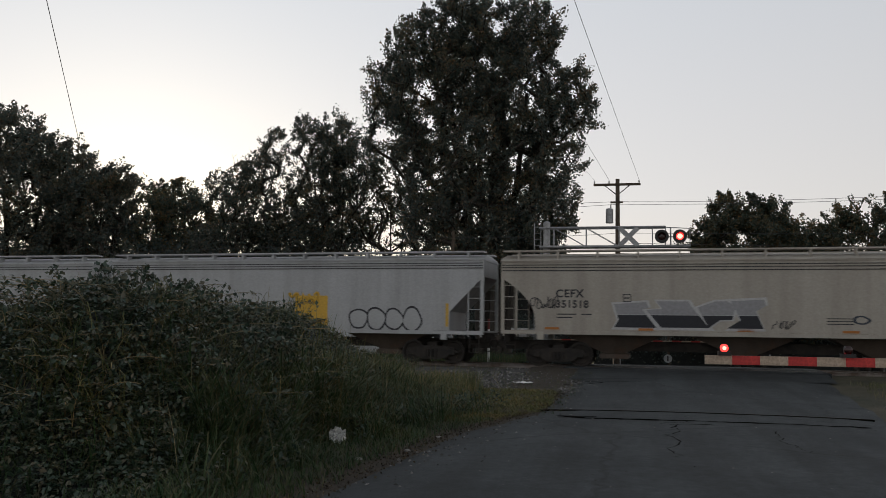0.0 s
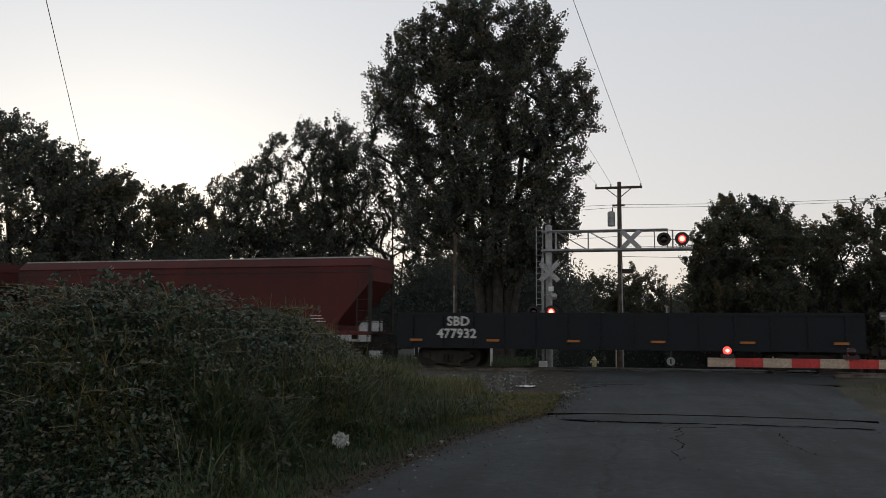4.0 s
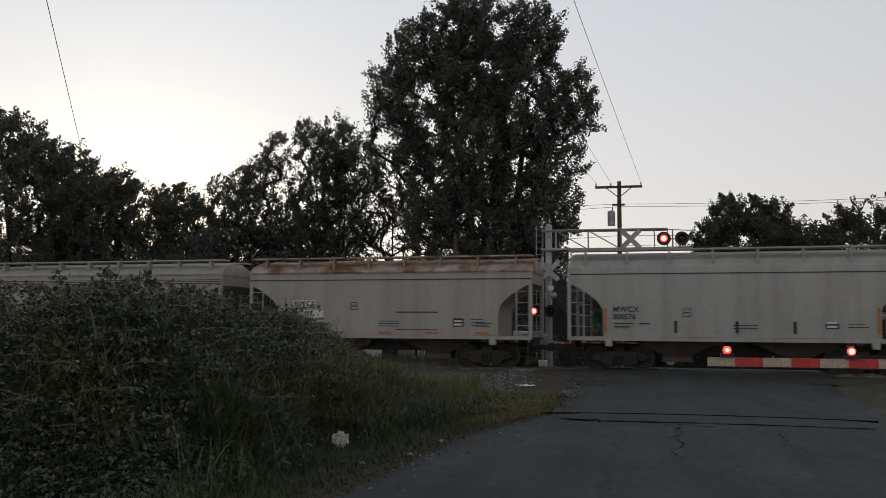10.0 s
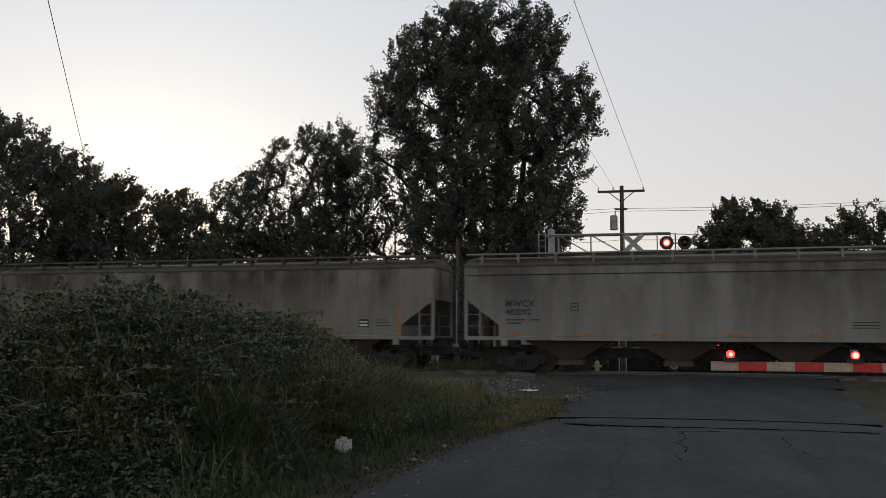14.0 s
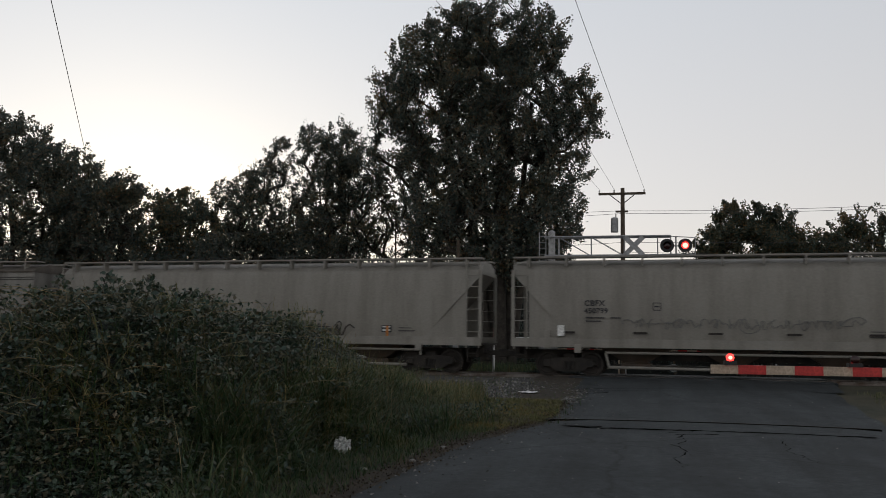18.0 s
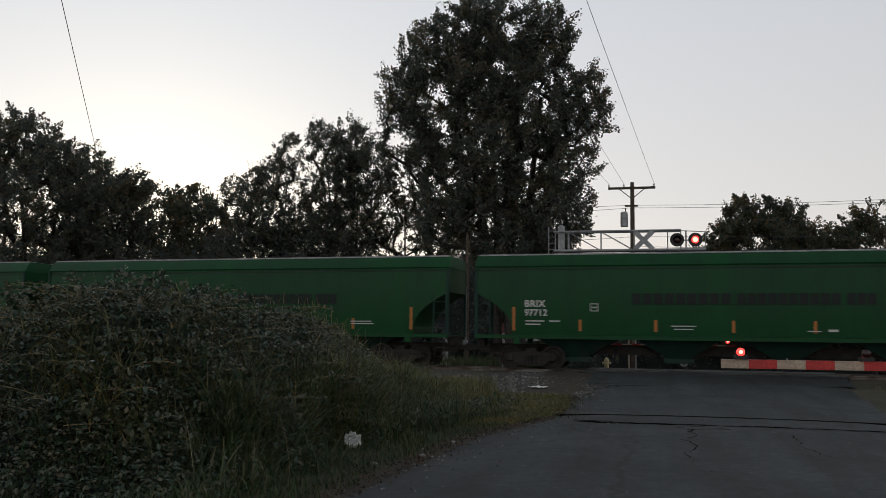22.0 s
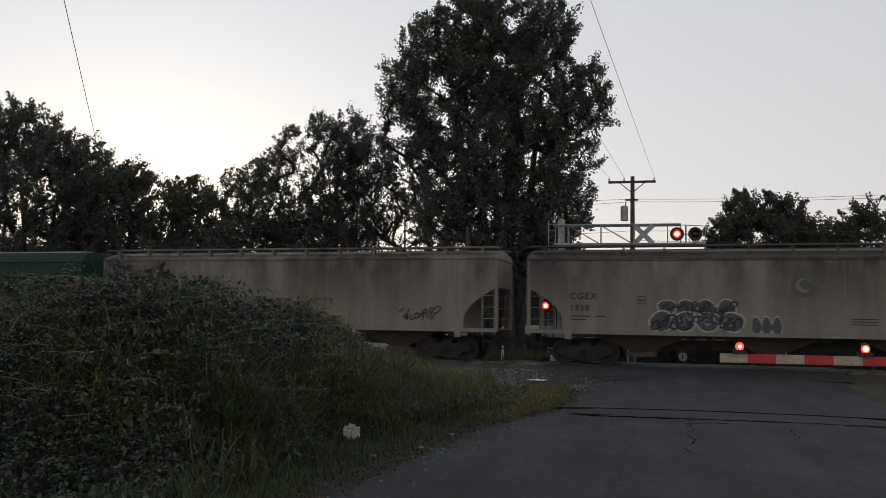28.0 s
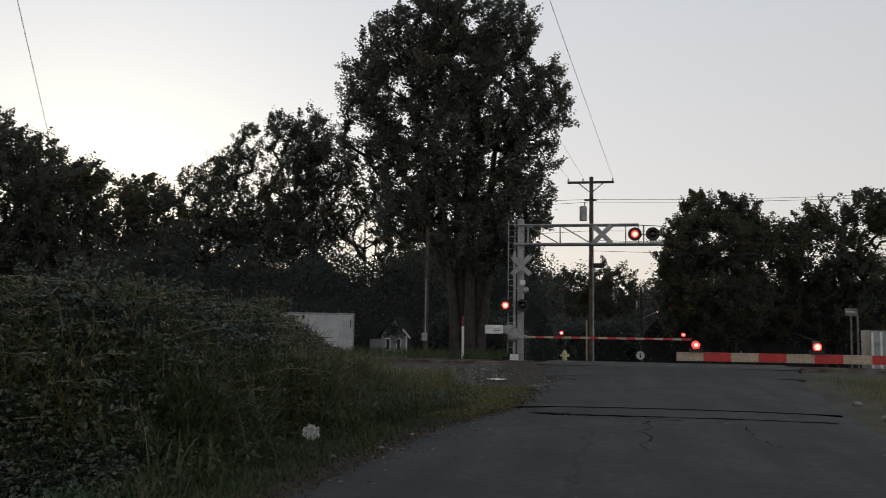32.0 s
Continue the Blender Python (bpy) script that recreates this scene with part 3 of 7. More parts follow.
def prism(pts, ya, yb):
    """A flat plate of the outline (x, z), between two depths."""
    bm = bmesh.new()
    va, vb = ([bm.verts.new((x, y, z)) for x, z in pts] for y in (ya, yb))
    bm.faces.new(va)
    bm.faces.new(vb[::-1])
    for k in range(len(pts)):
        bm.faces.new((va[k - 1], va[k], vb[k], vb[k - 1]))
    bmesh.ops.recalc_face_normals(bm, faces=bm.faces)
    return bm


def hopper(length, start, colour, text=(), ink=M_LETTER_D, top=4.62, eave=4.05, sill=1.2, cut=(2.9, 1.35, 1.75), curved=False, bulge=0.0,
           bays=3, roof=None, seams=0, lines=(), strips=(), strip_mat=M_STRIPE_Y, strip_h=0.45, label="", board=True, ends="ladder",
           sill_mat=None, bay_mat=None, text_at=1.75, text_z=2.45, text_size=0.62, window=True, low_strips=0, board_mat=None, line_gap=0.95, wide=1.05, patch=False, worn_mid=False, wide_no=None, end_mat=None, patch_mat=None):
    """A covered hopper car. cut: height where the end slope begins, its depth at the foot, and the height of the foot."""
    rnd = random.Random(int(start * 7))
    car = thing("covered_hopper_car", (0, TRACK_Y, RAIL_Z), label, "railway car", "cars of the freight train")
    W = HALF_W
    zc, dx, zf = cut
    lv = []

    def width(z):
        k = (z - sill) / (eave - sill)
        return W - bulge * (2 * k - 1) ** 2 if 0 <= k <= 1 else W - bulge

    zs = [sill + 0.16, zf]
    nstep = 5 if curved else 2
    zs += [zf + (zc - zf) * (i + 1) / nstep for i in range(nstep)]
    if bulge:
        zs += [zc + (eave - zc) * i / 4 for i in range(1, 4)]
        zs = sorted(set(zs + [sill + 0.16 + (zf - sill - 0.16) * i / 4 for i in range(1, 4)]))
    zs += [eave]
    for z in zs:
        if z <= zf:
            c = dx
        elif z < zc:
            k = (z - zf) / (zc - zf)
            c = dx * (1 - k ** 1.8) if curved else dx * (1 - k)
        else:
            c = 0.0
        lv.append((z, width(z) - 0.02, c + 0.03))
    rf = top - 0.14
    part("body", loft_body(length, lv), colour, car)
    roof_lv = [(eave, W - bulge + 0.015, 0.0), (eave + 0.06, W - bulge + 0.03, 0.0), (eave + (rf - eave) * 0.55, W - 0.28, 0.02), (rf, 0.45, 0.06)]
    if bulge:
        roof_lv = [(eave, W - bulge - 0.02, 0.03), (eave + (rf - eave) * 0.5, W - bulge - 0.22, 0.05), (rf, 0.5, 0.06)]
    if not board:
        roof_lv = [(eave, W - bulge + 0.0, 0.0), (eave + 0.05, W - bulge + 0.02, 0.0), (eave + (top - eave) * 0.62, W - 0.24, 0.02), (top - 0.05, W - 0.42, 0.03), (top - 0.03, 0.4, 0.05)]
    part("roof", loft_body(length, roof_lv), roof or colour, car)
    # side sills and the end frames
    sm = sill_mat or colour
    sh = 0.34 if ends == "tall" else 0.15
    for s in (-1, 1):
        part("side_sill", boxes((-length / 2 + 0.05, length / 2 - 0.05, s * W - 0.05, s * W + 0.03 * (1 if s > 0 else -1) + 0.02, sill, sill + sh) if s > 0
                                else (-length / 2 + 0.05, length / 2 - 0.05, -W - 0.02, -W + 0.08, sill, sill + sh)), sm, car)
    lad = ladder_mesh(sill - 0.1, zc + 0.05 if ends == "ladder" else top - 0.15, 0.52, end_mat or colour)
    post = mesh_of("corner_post", boxes((-0.05, 0.05, -0.06, 0.06, sill, eave)), end_mat or colour)
    step = mesh_of("step", rods(((-0.2, 0, 0.45), (0.2, 0, 0.45), 0.02), ((-0.2, 0, 0.45), (-0.2, 0, sill), 0.02), ((0.2, 0, 0.45), (0.2, 0, sill), 0.02), ((-0.2, 0, 0.8), (0.2, 0, 0.8), 0.018)), M_IRON)
    plat = mesh_of("end_platform", boxes((-dx / 2, dx / 2, -W + 0.1, W - 0.1, sill + 0.02, sill + 0.08)), M_IRON)
    jack = mesh_of("jacking_pad", boxes((-0.13, 0.13, -0.05, 0.08, sill - 0.22, sill + 0.12), bevel=0.01), sm)
    for s in (-1, 1):
        part("end_platform", plat, None, car, loc=(s * (length / 2 - dx / 2), 0, 0))
        part("brake_beam", boxes((-0.1, 0.1, -0.8, 0.8, sill - 0.3, sill + 0.05)), M_IRON, car, loc=(s * (length / 2 - 0.15), 0, 0))
        for q in (-1, 1):
            part("corner_post", post, None, car, loc=(s * (length / 2 - 0.06), q * (W - 0.07), 0))
            part("ladder", lad, None, car, loc=(s * (length / 2 - 0.38), q * (W - 0.03), 0))
            part("step", step, None, car, loc=(s * (length / 2 - 0.38), q * (W - 0.03), 0))
            part("jacking_pad", jack, None, car, loc=(s * (length / 2 - dx - 0.25), q * W, 0))
    if ends == "tall":
        for s in (-1, 1):
            xa, xb = length / 2 - 0.7, length / 2 - dx - 0.05
            for yy in (-W + 0.12, W - 0.12):
                g = prism([(s * x_, z_) for x_, z_ in ((xa, sill + 0.09), (xb, sill + 0.09), (xb, zf), (xa, zf + (zc - zf) * 0.72))], yy, yy + 0.014)
                part("end_gusset", g, colour, car, "flat gusset plate under the end slope")
        for q in (-1, 1):
            yp, xa, xb = q * (W - 0.18), -length / 2 + 3.7, length / 2 - 2.6
            part("unloading_pipe", rods(((xa, yp, 0.92), (xb, yp, 0.92), 0.05), ((xa, yp, 0.92), (xa + 0.12, yp, 0.40), 0.05), ((xb, yp, 0.92), (xb, yp, 0.70), 0.05), ((xa + 0.1, yp, 0.36), (xb - 0.6, yp, 0.30), 0.06)), PALE_C, car, "long unloading pipe under the sill")
        part("valve_box", boxes((-length / 2 + 1.86, -length / 2 + 2.12, -W - 0.05, -W + 0.08, sill + 0.42, sill + 0.86), bevel=0.02), M_WHITE, car)
        part("rope_bracket", boxes((-length / 2 + 1.34, -length / 2 + 1.58, -W - 0.04, -W + 0.05, sill - 0.05, sill + 0.66), bevel=0.01), colour, car)
    # running board on the roof
    if board:
        bmat = board_mat or roof or colour
        for q in (-1, 1):
            part("running_board", boxes((-length / 2 + 0.05, length / 2 - 0.05, q * 1.02 - 0.28, q * 1.02 + 0.28, top - 0.06, top)), bmat, car)
            n = max(8, int(length / 1.45))
            br = mesh_of("bracket", boxes((-0.035, 0.035, -0.32, 0.0, eave + 0.12, top - 0.06)), bmat)
            for i in range(n):
                b = part("bracket", br, None, car, loc=(-length / 2 + 0.7 + i * (length - 1.4) / (n - 1), -(W - 0.12) if q < 0 else W - 0.12, 0))
                b.rotation_euler = (0, 0, 0 if q > 0 else math.pi)
    else:
        part("running_board", boxes((-length / 2 + 0.1, length / 2 - 0.1, -1.06, -0.6, top - 0.07, top), (-length / 2 + 0.1, length / 2 - 0.1, 0.6, 1.06, top - 0.07, top)), board_mat or M_ALU, car)
    # funnels and the centre beam
    bw = (length - 2 * dx - 1.2) / bays
    bay = bay_mesh(bw * 0.92, 0.32, sill + 0.14, bay_mat or RUSTBAY_C)
    for i in range(bays):
        part("discharge_bay", bay, None, car, loc=((i - (bays - 1) / 2) * bw, 0, 0))
    part("centre_sill", boxes((-length / 2, length / 2, -0.2, 0.2, 0.62, 1.0)), M_IRON, car)
    # panel seams and long ridges on the near side
    if seams:
        sme = mesh_of("panel_seam", boxes((-0.016, 0.016, -0.012, 0.012, sill + 0.16, eave - 0.02)), colour)
        for i in range(seams):
            part("panel_seam", sme, None, car, loc=(-length / 2 + dx + 0.3 + i * (length - 2 * dx - 0.6) / max(1, seams - 1), -W + 0.02, 0))
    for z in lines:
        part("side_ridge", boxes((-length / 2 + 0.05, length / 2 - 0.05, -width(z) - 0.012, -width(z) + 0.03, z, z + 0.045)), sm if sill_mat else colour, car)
        # the ridge's shadow, painted as a dark strip just below it
        part("ridge_shadow_strip", boxes((-length / 2 + 0.05, length / 2 - 0.05, -width(z) - 0.004, -width(z) + 0.03, z - 0.03, z - 0.002)), M_LETTER_D, car)
    y = -W - 0.004
    if text:
        text_size *= 0.70
        yt = -width(text_z) - 0.006 + 0.02
        x = -length / 2 + text_at
        lettering(text[0], text_size, ink, car, (x, yt, text_z), spacing=wide + 0.03)
        lettering(text[1], text_size * 0.95, ink, car, (x, yt, text_z - text_size * line_gap), spacing=wide_no or wide)
        if patch:
            part("lettering_patch", boxes((x - 0.06, x + 1.0, yt + 0.002, yt + 0.008, text_z - 0.07, text_z + text_size * 0.8), (x + 0.12, x + 1.36, yt + 0.002, yt + 0.008, text_z - text_size * line_gap - 0.07, text_z - text_size * line_gap + text_size * 0.8)), M_LETTER_W, car, "fresh pale paint patch behind the lettering")
        if patch_mat:
            part("lettering_patch", boxes((x - 0.12, x + 1.62, yt + 0.002, yt + 0.008, text_z - text_size * line_gap - 0.12, text_z + text_size * 0.95)), patch_mat, car, "repainted rectangle behind the lettering")
        zp = text_z - text_size * (line_gap + 0.65)
        bars("small_print", [(x + 0.05, zp, 0.75, 0.045), (x + 0.05, zp - 0.13, 0.6, 0.045), (x + 1.0, zp, 0.4, 0.045)], yt, ink, car)
        bars("stencil_box", [(x + 2.6, text_z + 0.1, 0.3, 0.03), (x + 2.6, text_z - 0.18, 0.3, 0.03), (x + 2.6, text_z - 0.18, 0.03, 0.3), (x + 2.88, text_z - 0.18, 0.03, 0.3), (x + 2.66, text_z - 0.05, 0.18, 0.05)], yt, ink, car)
    if window:
        xw, zw = length / 2 - dx - 1.9, sill + 0.5
        bars("data_panel", [(xw, zw, 0.45, 0.34)], -width(zw) + 0.014, M_LETTER_D, car)
        bars("data_label", [(xw + 0.05, zw + 0.20, 0.34, 0.06), (xw + 0.05, zw + 0.05, 0.34, 0.08)], -width(zw) + 0.004, M_LETTER_W, car)
        bars("small_print", [(xw + 0.75, zw + 0.05 + 0.12 * i, 0.7 - 0.1 * i, 0.035) for i in range(3)], -width(zw) + 0.014, ink, car)
        bars("small_print", [(xw - 3.2, zw + 0.1 * i, 0.9, 0.03) for i in range(3)], -width(zw) + 0.014, ink, car)
    if strips:
        for f in strips:
            big = abs(f) > 0.9
            hh = strip_h * (2.1 if big else 1)
            z0 = sill + 0.32
            xx = max(-length / 2 + dx + 0.12, min(length / 2 - dx - 0.12, f * length / 2)) if big else f * length / 2
            part("reflector", boxes((-0.055, 0.055, -0.008, 0.01, z0, z0 + hh)), M_IRON if worn_mid and not big else strip_mat, car, loc=(xx, -width(z0 + hh / 2) + 0.012, 0))
    for i in range(low_strips):
        part("reflector", boxes((-0.28, 0.28, -0.008, 0.01, sill + 0.19, sill + 0.28)), M_STRIPE_O, car, loc=(-length / 2 + dx + 0.7 + i * (length - 2 * dx - 1.4) / (low_strips - 1), -width(sill + 0.2) + 0.012, 0))
    running_gear(car, length, 1.95 if bays == 2 else 2.25)
    CARS.append((car, start + length / 2))
    return car


M_LETTER_G = plain("blackish_green_lettering", (0.002, 0.009, 0.005), 0.7)
WHITE_C = car_paint("white_hopper_paint", (0.435, 0.445, 0.45), (0.16, 0.15, 0.14), 0.35)
CREAM_C = car_paint("cream_hopper_paint", (0.415, 0.385, 0.335), (0.17, 0.14, 0.115), 0.35)
YELLOW_C = car_paint("pale_yellow_hopper_paint", (0.50, 0.40, 0.275), (0.20, 0.15, 0.10), 0.3)
MAROON_C = car_paint("maroon_hopper_paint", (0.098, 0.019, 0.017), (0.05, 0.022, 0.018), 0.35, soot=0.45, soot_colour=(0.03, 0.014, 0.012))
BEIGE_C = car_paint("grey_beige_hopper_paint", (0.375, 0.352, 0.32), (0.17, 0.145, 0.12), 0.4)
RUSTY_C = car_paint("grey_beige_paint_with_rust", (0.375, 0.352, 0.315), (0.17, 0.135, 0.105), 0.45, 0.3)
RUSTROOF_C = car_paint("rust_streaked_roof_paint", (0.46, 0.41, 0.34), (0.20, 0.10, 0.05), 0.5, 0.95, rust_from=0.40)
DIRTY_C = car_paint("dirty_grey_hopper_paint", (0.235, 0.222, 0.195), (0.10, 0.088, 0.075), 0.4, soot=0.95, soot_colour=(0.066, 0.045, 0.034))
DARKROOF_C = car_paint("sooty_roof_paint", (0.12, 0.105, 0.09), (0.04, 0.035, 0.03), 0.7, 0.4)
GREY_C = car_paint("light_grey_hopper_paint", (0.262, 0.252, 0.23), (0.10, 0.09, 0.08), 0.45, soot=0.75, soot_colour=(0.06, 0.052, 0.045))
PALE_C = car_paint("pale_grey_hopper_paint", (0.272, 0.258, 0.23), (0.12, 0.105, 0.088), 0.5)
GREEN_C = car_paint("green_hopper_paint", (0.0028, 0.063, 0.016), (0.006, 0.030, 0.012), 0.4, rough=0.45, soot=0.3, soot_colour=(0.005, 0.02, 0.01))
TEAL_C = car_paint("faded_teal_green_hopper_paint", (0.004, 0.056, 0.043), (0.008, 0.030, 0.024), 0.5, rough=0.45, soot=0.5, soot_colour=(0.006, 0.016, 0.014))
DKGREEN_C = car_paint("dark_green_hopper_paint", (0.012, 0.045, 0.034), (0.014, 0.024, 0.02), 0.6, 0.2)
TAN_C = car_paint("weathered_tan_hopper_paint", (0.272, 0.240, 0.202), (0.10, 0.083, 0.068), 0.45, 0.3, rust_from=0.60, soot=0.85, soot_colour=(0.058, 0.045, 0.038))
BLACK_C = car_paint("black_tank_paint", (0.005, 0.008, 0.013), (0.012, 0.014, 0.017), 0.4, rough=0.5)
RUSTBAY_C = car_paint("brown_grimy_funnel_paint", (0.10, 0.08, 0.065), (0.04, 0.03, 0.025), 0.6, 0.5)

LONG = dict(top=4.83, eave=4.27, sill=1.30)
CUT_TALL = (3.55, 1.4, 2.1)
CUT_BIG = (4.05, 2.4, 1.45)
SHORT = dict(top=4.57, eave=3.86, sill=1.13, bays=2, curved=True, cut=(3.4, 1.35, 2.25))
R = random.Random(4)

M_SPRAY_W = plain("white_spray_paint", (0.48, 0.48, 0.48), 0.8)
M_SPRAY_G = plain("grey_spray_paint", (0.085, 0.085, 0.09), 0.8)
M_SPRAY_S = plain("silver_spray_paint", (0.30, 0.30, 0.31), 0.7)
M_PATCH_B = plain("faded_blue_patch", (0.035, 0.046, 0.066), 0.7)
M_PRINT = plain("greyed_print", (0.16, 0.16, 0.155), 0.8)


def bubble(car, x, z, rx, rz, k, rim=None, fill=None, thin=0.88, out=0.0):
    """A sprayed round letter: a rim and a fill."""
    for grow, mat_, yy in ((1.0, rim or M_SPRAY_W, 0.008 - out), (thin, fill or M_SPRAY_G, 0.003 - out)):
        g = bmesh.new()
        g.faces.new([g.verts.new((rx * grow * (1 + 0.1 * math.sin(3 * a_ + k)) * math.cos(a_), 0, rz * grow * (1 + 0.08 * math.cos(2 * a_ + k)) * math.sin(a_))) for a_ in (2 * math.pi * i / 18 for i in range(18))])
        part("graffiti", g, mat_, car, "sprayed rim" if grow == 1.0 else "sprayed round letter", loc=(x, -HALF_W + yy - 0.0015 * k, z))


# leading car, white, half hidden
hopper(18.4, -42.6, WHITE_C, cut=CUT_TALL, lines=(3.95, 4.07), label="off-white covered hopper car in the freight train", **dict(LONG, top=4.62, eave=4.15, sill=1.22))
a = hopper(17.4, -23.2, WHITE_C, cut=CUT_TALL, lines=(3.92, 4.02, 4.12), strips=(0.92,), label="white covered hopper car with a yellow panel and sprayed loops", window=False, **dict(LONG, top=4.62, eave=4.22, sill=1.18))
part("yellow_panel", boxes((-0.75, 0.75, -0.01, 0.01, 1.45, 2.75)), M_STRIPE_Y, a, loc=(1.2, -HALF_W + 0.008, 0))
for k in range(4):
    bubble(a, 3.35 + 0.78 * k, 1.78, 0.44, 0.46 + 0.06 * (k % 2), k, M_LETTER_D, WHITE_C, 0.84)
scribble("graffiti", R, 1.3, 0.5, M_STRIPE_Y, a, 0.2, 2.4, -HALF_W - 0.004, 0.12, 3)
b = hopper(18.5, -5.1, CREAM_C, ("CEFX", "351518"), cut=(3.5, 1.35, 1.9), curved=True, lines=(3.80, 3.92, 4.02), low_strips=5, sill_mat=CREAM_C, bay_mat=RUSTBAY_C, text_at=2.2, text_z=2.72,
           label="cream covered hopper car with a sprayed tag", **dict(LONG, top=4.62, eave=4.12, sill=1.25))
M_SPRAY_D = plain("dark_spray_paint", (0.028, 0.03, 0.036), 0.8)


def cut_at(pts, level, below):
    """The part of an outline (x, z) below or above a level."""
    out_ = []
    for (xa, za), (xb, zb) in zip(pts, pts[1:] + pts[:1]):
        ina, inb = (za <= level) == below, (zb <= level) == below
        if ina:
            out_.append((xa, za))
        if ina != inb:
            out_.append((xa + (xb - xa) * (level - za) / (zb - za), level))
    return out_


TAG = [[(-4.9, 0.05), (-3.1, 0.05), (-3.7, 0.88), (-3.42, 0.92), (-3.5, 1.2), (-4.9, 1.1), (-4.7, 0.4)],
       [(-3.1, 0.05), (-1.1, 0.05), (-1.8, 0.95), (-1.95, 1.22), (-3.3, 1.22), (-3.05, 0.88), (-3.72, 0.84)],
       [(-1.35, 0.05), (-0.9, 0.4), (-0.4, 0.42), (-0.25, 1.0), (-0.6, 1.24), (-1.1, 1.22), (-1.8, 0.95)],
       [(-0.75, 0.05), (0.7, 0.05), (0.4, 0.8), (0.8, 1.04), (0.75, 1.32), (-0.6, 1.25), (-0.2, 0.42)]]
for i, pts in enumerate(TAG):
    cx, cz = sum(p_[0] for p_ in pts) / len(pts), sum(p_[1] for p_ in pts) / len(pts)
    inner = [(cx + (x_ - cx) * 0.88, cz + (z_ - cz) * 0.86) for x_, z_ in pts]
    for shape, mat_, yy, words in ((pts, M_SPRAY_W, 0.010, "white sprayed outline"), (cut_at(inner, 0.62, True), M_SPRAY_D, 0.004, "dark sprayed letter foot"), (cut_at(inner, 0.64, False), M_SPRAY_S, 0.004, "silver sprayed letter top")):
        part("graffiti", prism(shape, 0.0, 0.0015), mat_, b, words, loc=(0, -HALF_W + yy - 0.002 * i, 1.42))
scribble("graffiti", random.Random(23), 0.7, 0.35, M_SPRAY_D, b, 0.95, 1.55, -HALF_W + 0.006, 0.03, 3)
bubble(b, 3.95, 1.92, 0.30, 0.16, 2, M_PATCH_B, CREAM_C, 0.66)
scribble("graffiti", R, 0.9, 0.5, M_LETTER_D, b, -8.0, 2.25, -HALF_W + 0.006, 0.04, 3)
c = hopper(17.7, 14.8, MAROON_C, ("AOKX", "484887"), M_LETTER_W, cut=(3.6, 1.6, 1.7), lines=(4.0,), low_strips=5, text_at=3.0, text_z=2.95, text_size=0.60, line_gap=1.38, wide_no=1.42, roof=MAROON_C,
           label="maroon covered hopper car with white lettering", end_mat=M_IRON, board_mat=M_IRON, board=False, **dict(LONG, top=4.66, eave=4.2))
scribble("graffiti", R, 1.0, 0.9, M_LETTER_W, c, -8.2, 2.4, -HALF_W + 0.006, 0.035, 3)
scribble("graffiti", R, 1.5, 0.5, M_LETTER_W, c, -3.2, 1.5, -HALF_W + 0.006, 0.04, 4)
d = hopper(17.75, 33.95, MAROON_C, ("AOKX", "484486"), M_LETTER_W, cut=(3.6, 1.6, 1.7), lines=(4.0,), low_strips=5, text_at=3.0, text_z=2.95, text_size=0.60, line_gap=1.38, wide_no=1.42,
           label="maroon covered hopper car with white lettering", end_mat=M_IRON, board=False, **dict(LONG, top=4.66, eave=4.2))
for q, k in ((c, 0), (d, 1)):
    for x in (-2.4, 2.0):
        bars("yellow_print", [(x, 1.75 + 0.11 * i, 0.8 - 0.12 * abs(1.5 - i), 0.045) for i in range(4)], -HALF_W + 0.012, M_LETTER_Y, q)


def gondola(length, start):
    """An open coil car, low and black, with ribs along its side."""
    car = thing("gondola_car", (0, TRACK_Y, RAIL_Z), "low black open gondola car with white lettering", "railway car", "cars of the freight train")
    W = HALF_W - 0.05
    for s in (-1, 1):
        part("side_wall", boxes((-length / 2, length / 2, s * W - 0.05, s * W + 0.05, 0.85, 2.2), (-length / 2, length / 2, s * W - 0.09, s * W + 0.09, 2.12, 2.24), (-length / 2, length / 2, s * W - 0.08, s * W + 0.08, 0.80, 0.95)), BLACK_C, car)
        part("end_wall", boxes((s * length / 2 - 0.06, s * length / 2 + 0.04, -W, W, 0.85, 2.1)), BLACK_C, car)
        rib = mesh_of("rib", boxes((-0.06, 0.06, -0.05, 0.05, 0.9, 2.14)), BLACK_C)
        for i in range(14):
            part("rib", rib, None, car, loc=(-length / 2 + 0.6 + i * (length - 1.2) / 13, s * (W + 0.08), 0))
    part("deck", boxes((-length / 2, length / 2, -W, W, 0.95, 1.1)), M_IRON, car)
    part("load_cover", boxes((-length / 2 + 1.5, length / 2 - 1.5, -1.1, 1.1, 1.1, 2.0), bevel=0.2), M_IRON, car)
    lettering("SBD", 0.52, M_LETTER_W, car, (-length / 2 + 2.1, -W - 0.14, 1.72), spacing=1.05)
    lettering("477932", 0.52, M_LETTER_W, car, (-length / 2 + 1.7, -W - 0.14, 1.22), spacing=1.05)
    for i in range(6):
        part("reflector", boxes((-0.25, 0.25, -0.01, 0.01, 1.08, 1.17)), M_STRIPE_O, car, loc=(-length / 2 + 0.8 + i * (length - 1.6) / 5, -W - 0.145, 0))
    running_gear(car, length, 2.0)
    CARS.append((car, start + length / 2))


